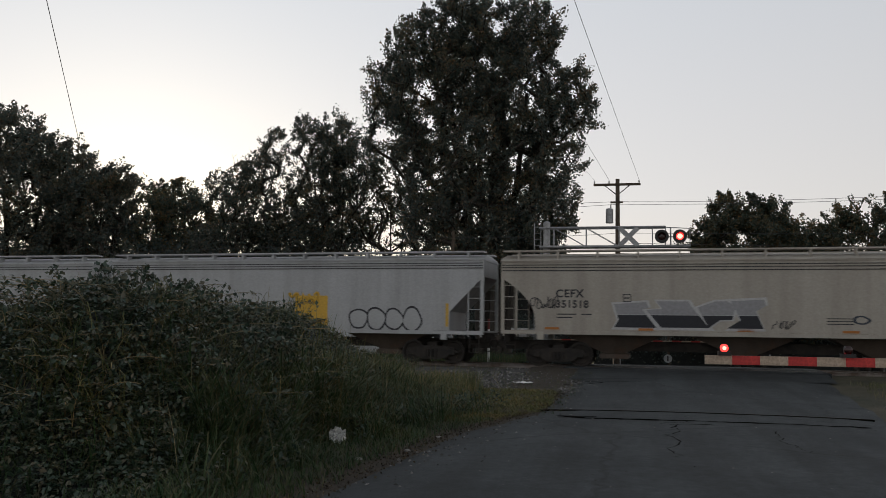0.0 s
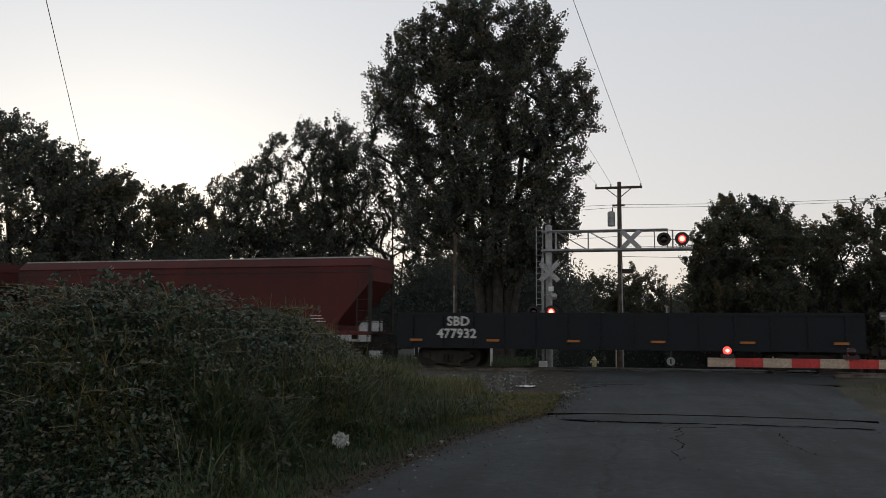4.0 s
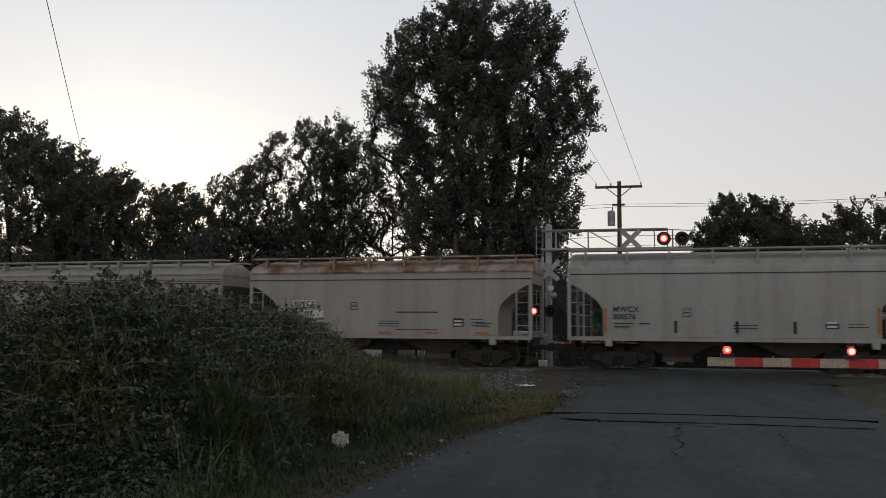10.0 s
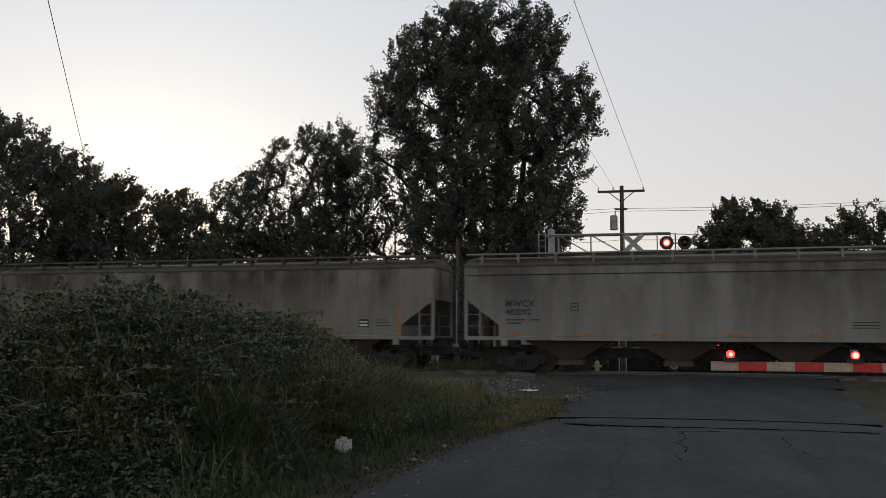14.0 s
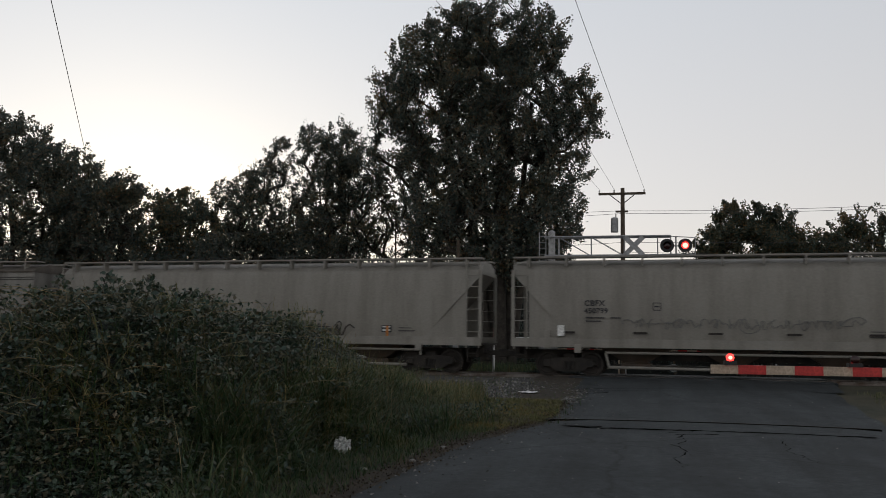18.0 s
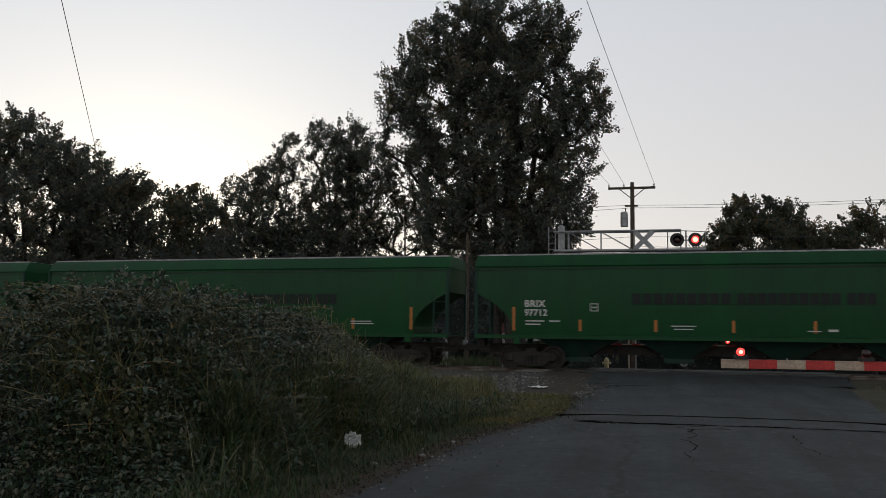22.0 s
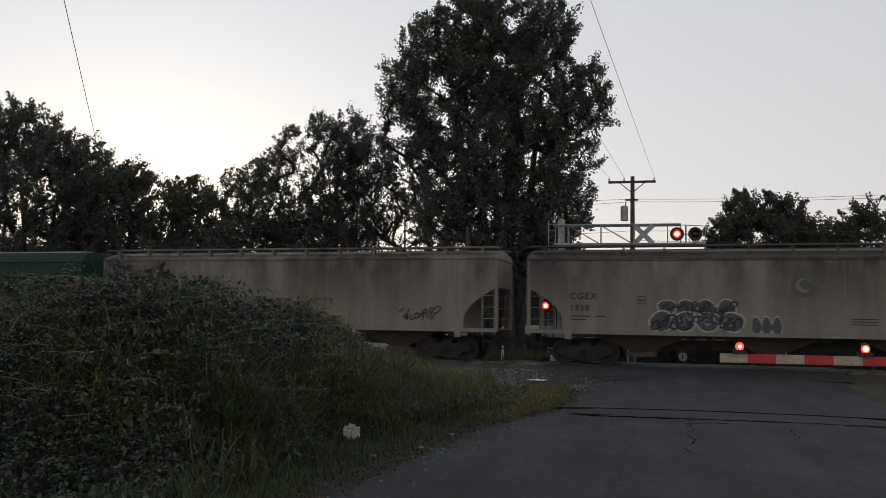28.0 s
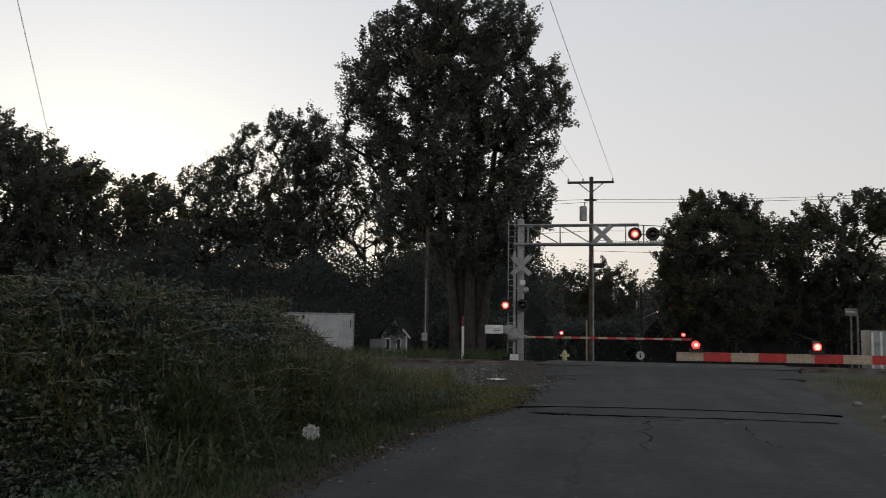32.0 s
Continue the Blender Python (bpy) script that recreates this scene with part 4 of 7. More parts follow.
gondola(17.6, 52.9)
f = hopper(12.35, 71.9, WHITE_C, ("MFMX", "132034"), label="white two-bay covered hopper car with a sprayed tag", strips=(-0.95, 0.35, 0.95, -0.3), strip_h=0.4, text_at=1.5, text_z=2.3, text_size=0.42, bay_mat=RUSTBAY_C, board_mat=WHITE_C, **SHORT)
scribble("graffiti", R, 2.8, 0.7, M_LETTER_D, f, -2.1, 1.55, -HALF_W + 0.006, 0.07, 6)
YELLOW_P = car_paint("fresh_yellow_patch_paint", (0.53, 0.425, 0.30), (0.30, 0.23, 0.15), 0.2)
yl = hopper(12.5, 85.6, YELLOW_C, ("AOKX", "244119"), label="pale yellow two-bay covered hopper car", strips=(-0.95, -0.42, 0.0, 0.4, 0.95), strip_mat=M_STRIPE_O, text_at=1.65, text_z=2.3, text_size=0.60, bay_mat=RUSTBAY_C, lines=(3.78,), **SHORT)
part("repainted_panel", boxes((1.85, 4.45, -0.006, 0.004, 2.42, 3.62)), YELLOW_P, yl, "cleaner repainted panel", loc=(0, -HALF_W + 0.018, 0))
bars("ghost_print", [(-0.85 + 0.42 * k, 3.28, 0.26, 0.035) for k in range(6)] + [(2.35, 3.5, 0.45, 0.03), (3.45, 3.5, 0.5, 0.03), (2.3, 3.22, 0.12, 0.08), (3.5, 3.2, 0.12, 0.08)], -HALF_W + 0.010, M_SPRAY_G, yl)
bars("panel_seam", [(1.83, 2.42, 0.02, 1.2), (1.85, 3.62, 0.2, 0.03), (4.2, 3.62, 0.25, 0.03)], -HALF_W + 0.008, M_LETTER_D, yl)
bars("stencil_line", [(-1.6, 1.75, 0.4, 0.03), (-1.55, 1.9, 0.45, 0.03), (-0.8, 1.62, 0.6, 0.03), (0.6, 1.66, 0.9, 0.03), (3.1, 1.95, 0.55, 0.03), (3.15, 2.1, 0.35, 0.03)], -HALF_W + 0.010, M_LETTER_D, yl)
marks = [("NWCX", "302193", 99.44), ("NWCX", "302172", 113.2), ("NWCX", "302177", 127.0), ("NWCX", "302197", 140.77)]
for i, (m1, m2, s) in enumerate(marks):
    h = hopper(12.4, s, RUSTY_C if i == 0 else BEIGE_C, (m1, m2), label="grey-beige two-bay covered hopper car with rust along its roof" if i == 3 else "grey-beige two-bay covered hopper car with sprayed tags" if i == 2 else "grey-beige two-bay covered hopper car",
               roof=RUSTROOF_C if i in (0, 3) else None, lines=(3.5, 3.58, 3.66) if i != 3 else (3.6,), seams=5, low_strips=5, text_at=2.1, text_z=2.50, text_size=0.40, line_gap=1.5, wide=1.18, wide_no=1.10, patch=i in (0, 3), bay_mat=BEIGE_C if i == 0 else RUSTBAY_C, **SHORT)
    bars("stencil_line", [(0.5, 2.2, 1.8, 0.045), (0.5, 1.48, 1.8, 0.035), (3.9, 1.75, 0.7, 0.03), (3.9, 1.62, 0.6, 0.03)], -HALF_W + 0.012, M_LETTER_D, h)
    if i == 2:
        for k in range(9):
            bubble(h, -3.9 + 0.72 * k + (0.5 if k > 4 else 0), 1.66, 0.40, 0.36 + 0.07 * (k % 3), k, M_SPRAY_D, BEIGE_C, 0.84)
        scribble("graffiti", R, 5.6, 0.4, M_SPRAY_D, h, -4.1, 1.45, -HALF_W - 0.016, 0.05, 8)
        scribble("graffiti", R, 1.3, 0.5, M_LETTER_D, h, -5.9, 3.0, -HALF_W + 0.006, 0.06, 4)
    elif i == 3:
        scribble("graffiti", R, 0.7, 0.5, M_LETTER_D, h, -4.3, 1.7, -HALF_W + 0.006, 0.05, 2)
    elif i == 1:
        scribble("graffiti", R, 1.6, 0.45, M_LETTER_D, h, 0.5, 1.5, -HALF_W + 0.006, 0.05, 4)
    else:
        scribble("graffiti", R, 3.2, 0.8, M_STRIPE_O, h, 0.6, 1.35, -HALF_W + 0.006, 0.02, 4)
LIGHT_C = car_paint("near_white_hopper_paint", (0.385, 0.375, 0.35), (0.17, 0.145, 0.12), 0.4)
hopper(12.6, 154.55, LIGHT_C, ("MWCX", "300576"), label="near-white two-bay covered hopper car with rounded sides", strips=(-0.95, -0.35, 0.0, 0.32, 0.95), strip_mat=M_STRIPE_O, worn_mid=True, bulge=0.08, text_at=1.75, text_z=2.25, text_size=0.42, bay_mat=RUSTBAY_C, lines=(3.75,),
       **dict(SHORT, top=4.72, eave=3.98))
M_PATCH_T = plain("pale_tan_patch", (0.205, 0.180, 0.138), 0.7)
hopper(21.65, 168.2, DIRTY_C, ("MWCX", "480386"), patch_mat=M_PATCH_B, ink=M_PRINT, label="dirty brown-grey long covered hopper car", roof=DARKROOF_C, seams=7, strips=(-0.98, -0.6, -0.2, 0.15, 0.5, 0.98), strip_mat=M_STRIPE_O, text_at=1.8, text_z=2.5, text_size=0.56, wide=1.15, bay_mat=RUSTBAY_C, bays=4, cut=(2.95, 1.4, 1.9), **LONG)
hopper(21.65, 191.3, DIRTY_C, ("MWCX", "480384"), patch_mat=M_PATCH_T, label="dirty brown-grey long covered hopper car", roof=DARKROOF_C, seams=7, strips=(0.2, 0.55, 0.98), strip_mat=M_STRIPE_O, text_at=1.5, text_z=2.5, text_size=0.56, wide=1.15, line_gap=1.2,  bay_mat=RUSTBAY_C, bays=4, cut=(2.95, 1.4, 1.9), **LONG)
hopper(20.9, 214.2, GREY_C, ("MWCX", "482092"), label="grey covered hopper car streaked with soot", roof=DARKROOF_C, lines=(3.95,), low_strips=7, text_at=1.7, text_z=2.65, text_size=0.5, bay_mat=RUSTBAY_C, bays=4, cut=(3.0, 1.4, 1.9), board_mat=PALE_C, **LONG)
p = hopper(21.65, 236.3, GREY_C, ("MWCX", "482105"), label="grey covered hopper car with a small sprayed tag", roof=DARKROOF_C, lines=(3.95, 4.05), low_strips=7, text_at=1.7, text_z=2.65, text_size=0.5, bay_mat=RUSTBAY_C, bays=4, cut=(3.0, 1.4, 1.9), board_mat=PALE_C, **LONG)
scribble("graffiti", R, 1.5, 0.45, M_LETTER_D, p, 1.8, 1.75, -HALF_W + 0.006, 0.05, 5)
ROUND = dict(top=4.74, eave=4.2, sill=1.12, cut=CUT_BIG, bulge=0.21, ends="tall")
q = hopper(20.2, 259.4, PALE_C, ("SSPX", "1171"), label="pale grey covered hopper car with rounded sides and sprayed letters", strips=(-0.72, -0.45, 0.6), strip_mat=M_STRIPE_O, text_at=2.9, text_z=2.7, text_size=0.44, bay_mat=RUSTBAY_C, bays=4, **ROUND)
scribble("graffiti", R, 2.8, 1.05, M_LETTER_D, q, -4.2, 1.25, -HALF_W - 0.03, 0.09, 4)
scribble("graffiti", R, 0.9, 0.9, M_LETTER_D, q, -0.8, 1.45, -HALF_W - 0.03, 0.06, 2)
scribble("graffiti", R, 3.0, 0.75, M_IRON, q, 1.4, 1.35, -HALF_W - 0.03, 0.05, 5)
rc = hopper(20.56, 280.8, PALE_C, ("CBFX", "450799"),  label="pale grey covered hopper car with rounded sides", text_at=2.9, text_z=2.75, text_size=0.44, bay_mat=RUSTBAY_C, bays=4, **ROUND)
scribble("graffiti", random.Random(31), 8.4, 0.42, M_PRINT, rc, -6.0, 1.86, -HALF_W - 0.012, 0.03, 17)
for k in range(5):
    part("worn_reflector", boxes((-0.26, 0.26, -0.008, 0.01, 1.66, 1.74)), M_IRON, rc, loc=(-8.0 + 2.75 * k, -HALF_W - 0.002, 0))
GRN = dict(top=4.66, eave=4.1, sill=1.22, cut=(3.1, 1.5, 1.7), bulge=0.07, curved=True, bays=4, board=False)
greens = [("97478", 302.5, 19.58, GREEN_C, True), ("97518", 323.45, 19.75, GREEN_C, True), ("97712", 344.28, 19.8, GREEN_C, True), ("97278", 365.3, 18.8, TEAL_C, False), ("97654", 385.35, 19.62, GREEN_C, True), ("97163", 406.25, 17.95, DKGREEN_C, True)]
for num, s, ln, colr, name_bar in greens:
    kind_word = "bright green" if colr is GREEN_C else "faded teal-green" if colr is TEAL_C else "dark green"
    h = hopper(ln, s, colr, ("BRIX", num), M_LETTER_W, label=kind_word + " covered hopper car with white lettering", lines=(4.02,), strips=(-0.93, -0.57, -0.28, 0.005, 0.29, 0.575, 0.93), strip_mat=M_STRIPE_O, text_at=2.05, text_z=2.5, text_size=0.53, window=False, bay_mat=DKGREEN_C, end_mat=DKGREEN_C, **GRN)
    bars("small_print", [(-2.2, 1.75, 0.9, 0.035), (-2.1, 1.63, 0.7, 0.035), (2.6, 1.6, 0.45, 0.035), (3.3, 1.6, 0.32, 0.09), (5.6, 1.75, 1.0, 0.035), (5.6, 1.85, 0.9, 0.035)], -HALF_W - 0.002, M_LETTER_W, h)
    if name_bar:
        # an owner's name, as plain bars in two words and a short one
        for x0, n, st in ((-3.65, 9, 0.41), (0.2, 10, 0.36), (3.95, 3, 0.34)):
            bar = mesh_of("name_bar", boxes((0, st * 0.80, -0.006, 0.006, 0, 0.42)), M_LETTER_G)
            for i in range(n):
                part("name_bar", bar, None, h, loc=(x0 + i * st, -HALF_W - 0.006, 2.6))
    if num in ("97654", "97163"):
        for k in range(5 if num == "97654" else 1):
            scribble("graffiti", R, 1.0, 0.36, M_PRINT, h, -5.8 + 2.3 * k if num == "97654" else 0.8, 1.55, -HALF_W - 0.004, 0.028, 5)
M_EMBLEM = plain("faded_emblem_paint", (0.105, 0.105, 0.088), 0.8)
y_ = hopper(18.72, 425.4, TAN_C, (), label="weathered tan covered hopper car with dark streaks and a tag", roof=TAN_C, seams=9, lines=(4.2,), bay_mat=RUSTBAY_C, curved=True, cut=(3.0, 1.4, 1.7), window=False, **dict(LONG, top=4.7, eave=4.16, sill=1.18))
scribble("graffiti", R, 1.6, 0.6, M_LETTER_D, y_, 5.2, 1.6, -HALF_W + 0.006, 0.05, 5)
z_ = hopper(18.3, 445.3, TAN_C, ("CGEX", "1938"), label="weathered tan covered hopper car with a round emblem and sprayed letters", roof=DARKROOF_C, seams=7, lines=(4.1,), strips=(0.93,), text_at=1.7, text_z=2.55, text_size=0.52, line_gap=1.25, wide=1.15, bay_mat=RUSTBAY_C, curved=True, cut=(3.0, 1.4, 1.7), **dict(LONG, top=4.7, eave=4.12, sill=1.18))
part("emblem", lathe([(0.0, 0), (0.47, 0), (0.47, 0.012), (0.0, 0.012)], 28, "y"), M_EMBLEM, z_, "faded round grey emblem", loc=(1.12, -HALF_W, 3.12))
ring_ = [(0.27 * math.cos(a_), 0.27 * math.sin(a_)) for a_ in (0.5 + 4.6 * i / 14 for i in range(15))] + [(0.06 + 0.24 * math.cos(a_), 0.04 + 0.20 * math.sin(a_)) for a_ in (5.1 - 4.6 * i / 14 for i in range(15))]
part("emblem_crescent", prism(ring_, -0.004, 0.004), TAN_C, z_, "pale crescent on the emblem", loc=(1.12, -HALF_W - 0.006, 3.12))


for k in range(4):
    bubble(z_, -3.75 + 0.72 * k, 2.25, 0.36, 0.34, k)
for k in range(4):
    bubble(z_, -3.95 + 0.85 * k, 1.72, 0.46, 0.42, k + 4)
for k in range(3):
    bubble(z_, -0.55 + 0.36 * k, 1.6, 0.2, 0.36, k + 8)
scribble("graffiti", R, 2.6, 0.5, M_LETTER_D, z_, -4.0, 2.0, -HALF_W - 0.012, 0.06, 5)
scribble("graffiti", R, 3.2, 0.6, M_LETTER_D, z_, -4.3, 1.4, -HALF_W - 0.016, 0.07, 6)
scribble("graffiti", R, 2.4, 0.45, M_SPRAY_W, z_, -3.9, 1.5, -HALF_W - 0.016, 0.02, 5)


def tank_car(length, start):
    car = thing("tank_car", (0, TRACK_Y, RAIL_Z), "black tank car with yellow reflectors, last of the train", "railway car", "cars of the freight train")
    r, zc, L2 = 1.46, 2.76, length / 2 - 0.02
    front = -L2 - 0.4
    prof = [(0.02, front)]
    for k in range(1, 8):
        a = k / 7 * math.pi / 2
        prof.append((r * math.sin(a), front + 0.62 * (1 - math.cos(a))))
    prof += [(r, -0.02), (r + 0.0, 0.02)] + [(q, -h - 0.4) for q, h in reversed(prof)]
    tk = part("tank", lathe(prof, 40, "x"), BLACK_C, car, smooth=True, loc=(0, 0, zc))
    part("manway", lathe([(0.02, 0), (0.42, 0), (0.42, 0.32), (0.46, 0.33), (0.46, 0.40), (0.02, 0.42)], 20), BLACK_C, car, loc=(0.4, 0, zc + r - 0.03))
    part("top_platform", boxes((-1.0, 1.8, -0.95, 0.95, zc + r - 0.16, zc + r - 0.12)), BLACK_C, car)
    rail = bmesh.new()
    for x in (-1.0, 0.4, 1.8):
        for s in (-0.95, 0.95):
            rod(rail, (x, s, zc + r - 0.14), (x, s, zc + r + 0.28), 0.02, n=6)
    for s in (-0.95, 0.95):
        rod(rail, (-1.0, s, zc + r + 0.28), (1.8, s, zc + r + 0.28), 0.02, n=6)
    part("handrail", rail, BLACK_C, car)
    for s in (-1, 1):
        part("end_frame", boxes((s * (L2 - 1.0) - 0.9, s * (L2 - 1.0) + 0.9, -1.4, 1.4, 0.92, 1.18), (s * (L2 - 1.2) - 0.35, s * (L2 - 1.2) + 0.35, -1.0, 1.0, 1.1, 1.75)), M_IRON, car)
    part("ladder", ladder_mesh(0.7, zc + r - 0.1, 0.42, BLACK_C), None, car, loc=(0.4, -r - 0.06, 0))
    for f_, hh in ((-0.963, 0.95), (-0.553, 0.5), (-0.175, 0.5), (0.145, 0.5), (0.525, 0.5), (0.93, 0.95)):
        part("reflector", boxes((-0.06, 0.06, -0.01, 0.01, 2.75 - hh / 2 + 0.2, 2.75 + hh / 2 + 0.2)), M_STRIPE_Y, car, loc=(f_ * L2 * 0.98, -r - 0.012, 0))
    lettering("UTLX 682609", 0.36, M_LETTER_Y, car, (-L2 + 1.3, -r - 0.012, 2.22), spacing=1.1)
    bars("small_print", [(L2 - 2.2, 2.45 + 0.12 * i, 1.3, 0.03) for i in range(5)], -r - 0.008, M_LETTER_W, car)
    tag = scribble("graffiti", R, 2.2, 0.62, M_LETTER_W, car, 1.2, 1.95, 0, 0.055, 6)
    for v in tag.data.vertices:
        dz = v.co.z + 1.95 - zc
        v.co.y = v.co.y - math.sqrt(r * r - dz * dz) - 0.006
    running_gear(car, length, 1.9)
    # the marker at the rear of the train
    dev = part("end_of_train_device", boxes((L2 + 0.35, L2 + 0.55, -0.15, 0.15, 1.0, 1.45), bevel=0.03), M_IRON, car)
    CARS.append((car, start + length / 2))


tank_car(16.9, 465.3)

# ---------------------------------------------------------------- crossing signals
HALF_FLASH = 0.6428  # seconds between the flashes; the right lamps begin
DRUMS = []          # (lens drum, its rest pose, lit in the first half?)


def lens_drum(parent, loc, radius, first_half, axis="z"):
    """A drum added to imitate the flashing; it turns about its axle: a lit lens on its front, a dark one on its back
    (or, axle level, on its top).
    """
    x, y, z = loc
    r = radius
    cap = [(0.001, -r - 0.05), (r * 0.5, -r - 0.045), (r * 0.85, -r - 0.027), (r, -r - 0.005), (r, -r + 0.003), (0.001, -r + 0.003)]
    if axis == "x":
        cap = [(q, (h + r) * 0.4 - r) for q, h in cap]
    d = part("lens_drum", rods(((0, 0, -r * 0.8), (0, 0, r * 0.8), 0.02)) if axis == "z" else boxes((-r * 0.8, r * 0.8, -r * 0.9, r * 0.9, -r * 0.9, r * 0.9), bevel=r * 0.25), M_BLACK, parent)
    part("lit_lens", lathe(cap, 20, "y"), M_GLOW, d, "glowing red lens", smooth=True)
    tip = cap[0][1]
    part("bulb", lathe([(0.001, tip - 0.008), (r * 0.64, tip - 0.001), (r * 0.72, tip + 0.010), (0.001, tip + 0.007)], 16, "y"), M_GLOWCORE, d, smooth=True)
    part("dark_lens", lathe([(q, -h) for q, h in cap], 20, "y" if axis == "z" else "z"), M_DARKLENS, d, "unlit dark red lens", smooth=True)
    DRUMS.append((d, (x, y + (r if axis == "z" else 0), z), first_half, axis))
    return d


def flasher(parent, loc, first_half, disc=0.305, lens=0.16):
    """A crossing lamp: a black disc with a hooded, hollow housing, and its lens."""
    x, y, z = loc
    bm = bmesh.new()
    n = 28
    ring = []
    for r in (disc, lens + 0.02):
        ring.append([bm.verts.new((r * math.cos(2 * math.pi * i / n), 0, r * math.sin(2 * math.pi * i / n))) for i in range(n)])
    ring.append([bm.verts.new((v.co.x, 0.02, v.co.z)) for v in ring[1]])
    ring.append([bm.verts.new((v.co.x, 0.02, v.co.z)) for v in ring[0]])
    for k in range(4):
        a, b = ring[k], ring[(k + 1) % 4]
        for i in range(n):
            bm.faces.new((a[i], a[(i + 1) % n], b[(i + 1) % n], b[i]))
    bmesh.ops.recalc_face_normals(bm, faces=bm.faces)
    disc_ob = part("backboard", bm, M_BLACK, parent, "round black backboard", loc=loc)
    part("housing", lathe([(lens + 0.03, 0.02), (lens + 0.10, 0.06), (lens + 0.10, 0.36), (lens * 0.6, 0.44), (0.01, 0.44)], 20, "y"), M_BLACK, disc_ob)
    hood = bmesh.new()
    va, vb = [], []
    for i in range(13):
        a = math.pi * i / 12
        for r, store in ((lens + 0.03, va), (lens + 0.022, vb)):
            store.append((hood.verts.new((r * math.cos(a), -0.005, r * math.sin(a))), hood.verts.new((r * math.cos(a), -0.25 * (0.35 + 0.65 * math.sin(a)), r * math.sin(a)))))
    for st in (va, vb):
        for i in range(12):
            hood.faces.new((st[i][0], st[i + 1][0], st[i + 1][1], st[i][1]))
    part("hood", hood, M_BLACK, disc_ob)
    lens_drum(disc_ob, (0, 0.005, 0), lens, first_half)
    return disc_ob


def crossbuck(parent, loc, size=1.22, w=0.23):
    x, y, z = loc
    for k, s in enumerate((-1, 1)):
        b = part("crossbuck_blade", boxes((-size / 2, size / 2, -0.006 - 0.014 * k, 0.006 - 0.014 * k, -w / 2, w / 2)), M_ALU, parent, "bare metal blade of a crossing sign", loc=loc)
        b.rotation_euler = (0, radians(45 * s), 0)


def cantilever():
    SX, SY, SZ = -4.15, 42.2, -0.2
    m = thing("cantilever_signal", (SX, SY, SZ), "galvanised cantilever signal with flashing red lamps beside the track", "railway signal")
    part("base", boxes((-0.35, 0.35, -0.35, 0.35, 0, 0.18), bevel=0.02), M_CONCRETE, m)
    part("mast", rods(((0, 0, 0.15), (0, 0, 6.95), 0.165), n=20), M_ALU, m)
    part("mast_cap", lathe([(0.17, 6.95), (0.17, 7.0), (0.05, 7.08), (0.01, 7.08)], 16), M_ALU, m)
    # arm: two tubes and the lattice between them, front and back
    arm = []
    for y in (-0.25, 0.25):
        part("arm_tube", rods(((-0.35, y, 6.72), (5.6, y, 6.72), 0.046)), M_ALU, m)
        part("arm_tube", rods(((-0.35, y, 5.78), (6.7, y, 5.78), 0.046)), M_ALU, m)
        for x in (0.35, 1.9, 3.45, 5.0, 5.6):
            part("arm_post", rods(((x, y, 5.78), (x, y, 6.72), 0.022)), M_ALU, m)
        for a, b in ((0.35, 1.9), (1.9, 3.45)):
            part("arm_brace", rods(((a, y, 6.72), (b, y, 5.80), 0.015)), M_ALU, m)
    part("arm_walkway", boxes((-0.3, 6.7, -0.24, 0.24, 5.83, 5.86)), M_ALU, m)
    part("walkway_rail", rods(((5.0, -0.25, 6.72), (6.7, -0.25, 6.62), 0.02), ((6.7, -0.25, 5.78), (6.7, -0.25, 6.62), 0.02)), M_ALU, m)
    crossbuck(m, (3.9, -0.36, 6.24))
    for x, fh in ((5.42, False), (6.24, True)):
        flasher(m, (x, -0.42, 6.24), fh, 0.32, 0.17)
    part("lamp_bracket", rods(((5.3, -0.2, 6.24), (6.4, -0.2, 6.24), 0.03), ((5.83, -0.2, 5.8), (5.83, -0.2, 6.7), 0.035)), M_ALU, m)
    # ladder up the mast
    lad = bmesh.new()
    for x in (-0.62, -0.30):
        box(lad, x - 0.02, x + 0.02, 0.08, 0.12, 0.6, 7.0)
    for i in range(21):
        rod(lad, (-0.62, 0.1, 0.8 + 0.3 * i), (-0.30, 0.1, 0.8 + 0.3 * i), 0.014, n=6)
    part("ladder", lad, M_ALU, m)
    # signal mast with crossbuck, bell and lamps in front of it
    g = thing("gate_signal", (SX - 0.22, SY - 0.75, SZ), "crossing gate signal with crossbuck, bell, flashing lamps and lowered arm", "railway signal")
    part("base_box", boxes((-0.19, 0.19, -0.18, 0.18, 0, 0.50), bevel=0.02), M_WHITE, g)
    part("post", rods(((0, 0, 0.4), (0, 0, 5.4), 0.065), n=14), M_ALU, g)
    crossbuck(g, (0.32, -0.12, 4.72))
    part("bell", lathe([(0.01, -0.08), (0.15, -0.07), (0.17, 0.02), (0.05, 0.09), (0.01, 0.09)], 18, "y"), M_ALU, g, loc=(0.52, -0.1, 3.55), smooth=True)
    part("bell_bracket", rods(((0, 0, 3.62), (0.52, 0, 3.62), 0.02)), M_ALU, g)
    part("sign_plate", boxes((0.28, 0.52, -0.1, -0.085, 3.8, 4.02)), M_WHITE, g)
    part("lamp_bar", rods(((-0.5, 0, 2.82), (0.45, 0, 2.82), 0.03)), M_ALU, g)
    flasher(g, (-0.42, -0.14, 2.82), False)
    flasher(g, (0.40, -0.14, 2.82), True)
    # mechanism, counterweight, lowered arm with stripes
    part("mechanism", boxes((-0.28, 0.25, -0.32, 0.12, 1.15, 1.75), bevel=0.06), M_ALU, g)
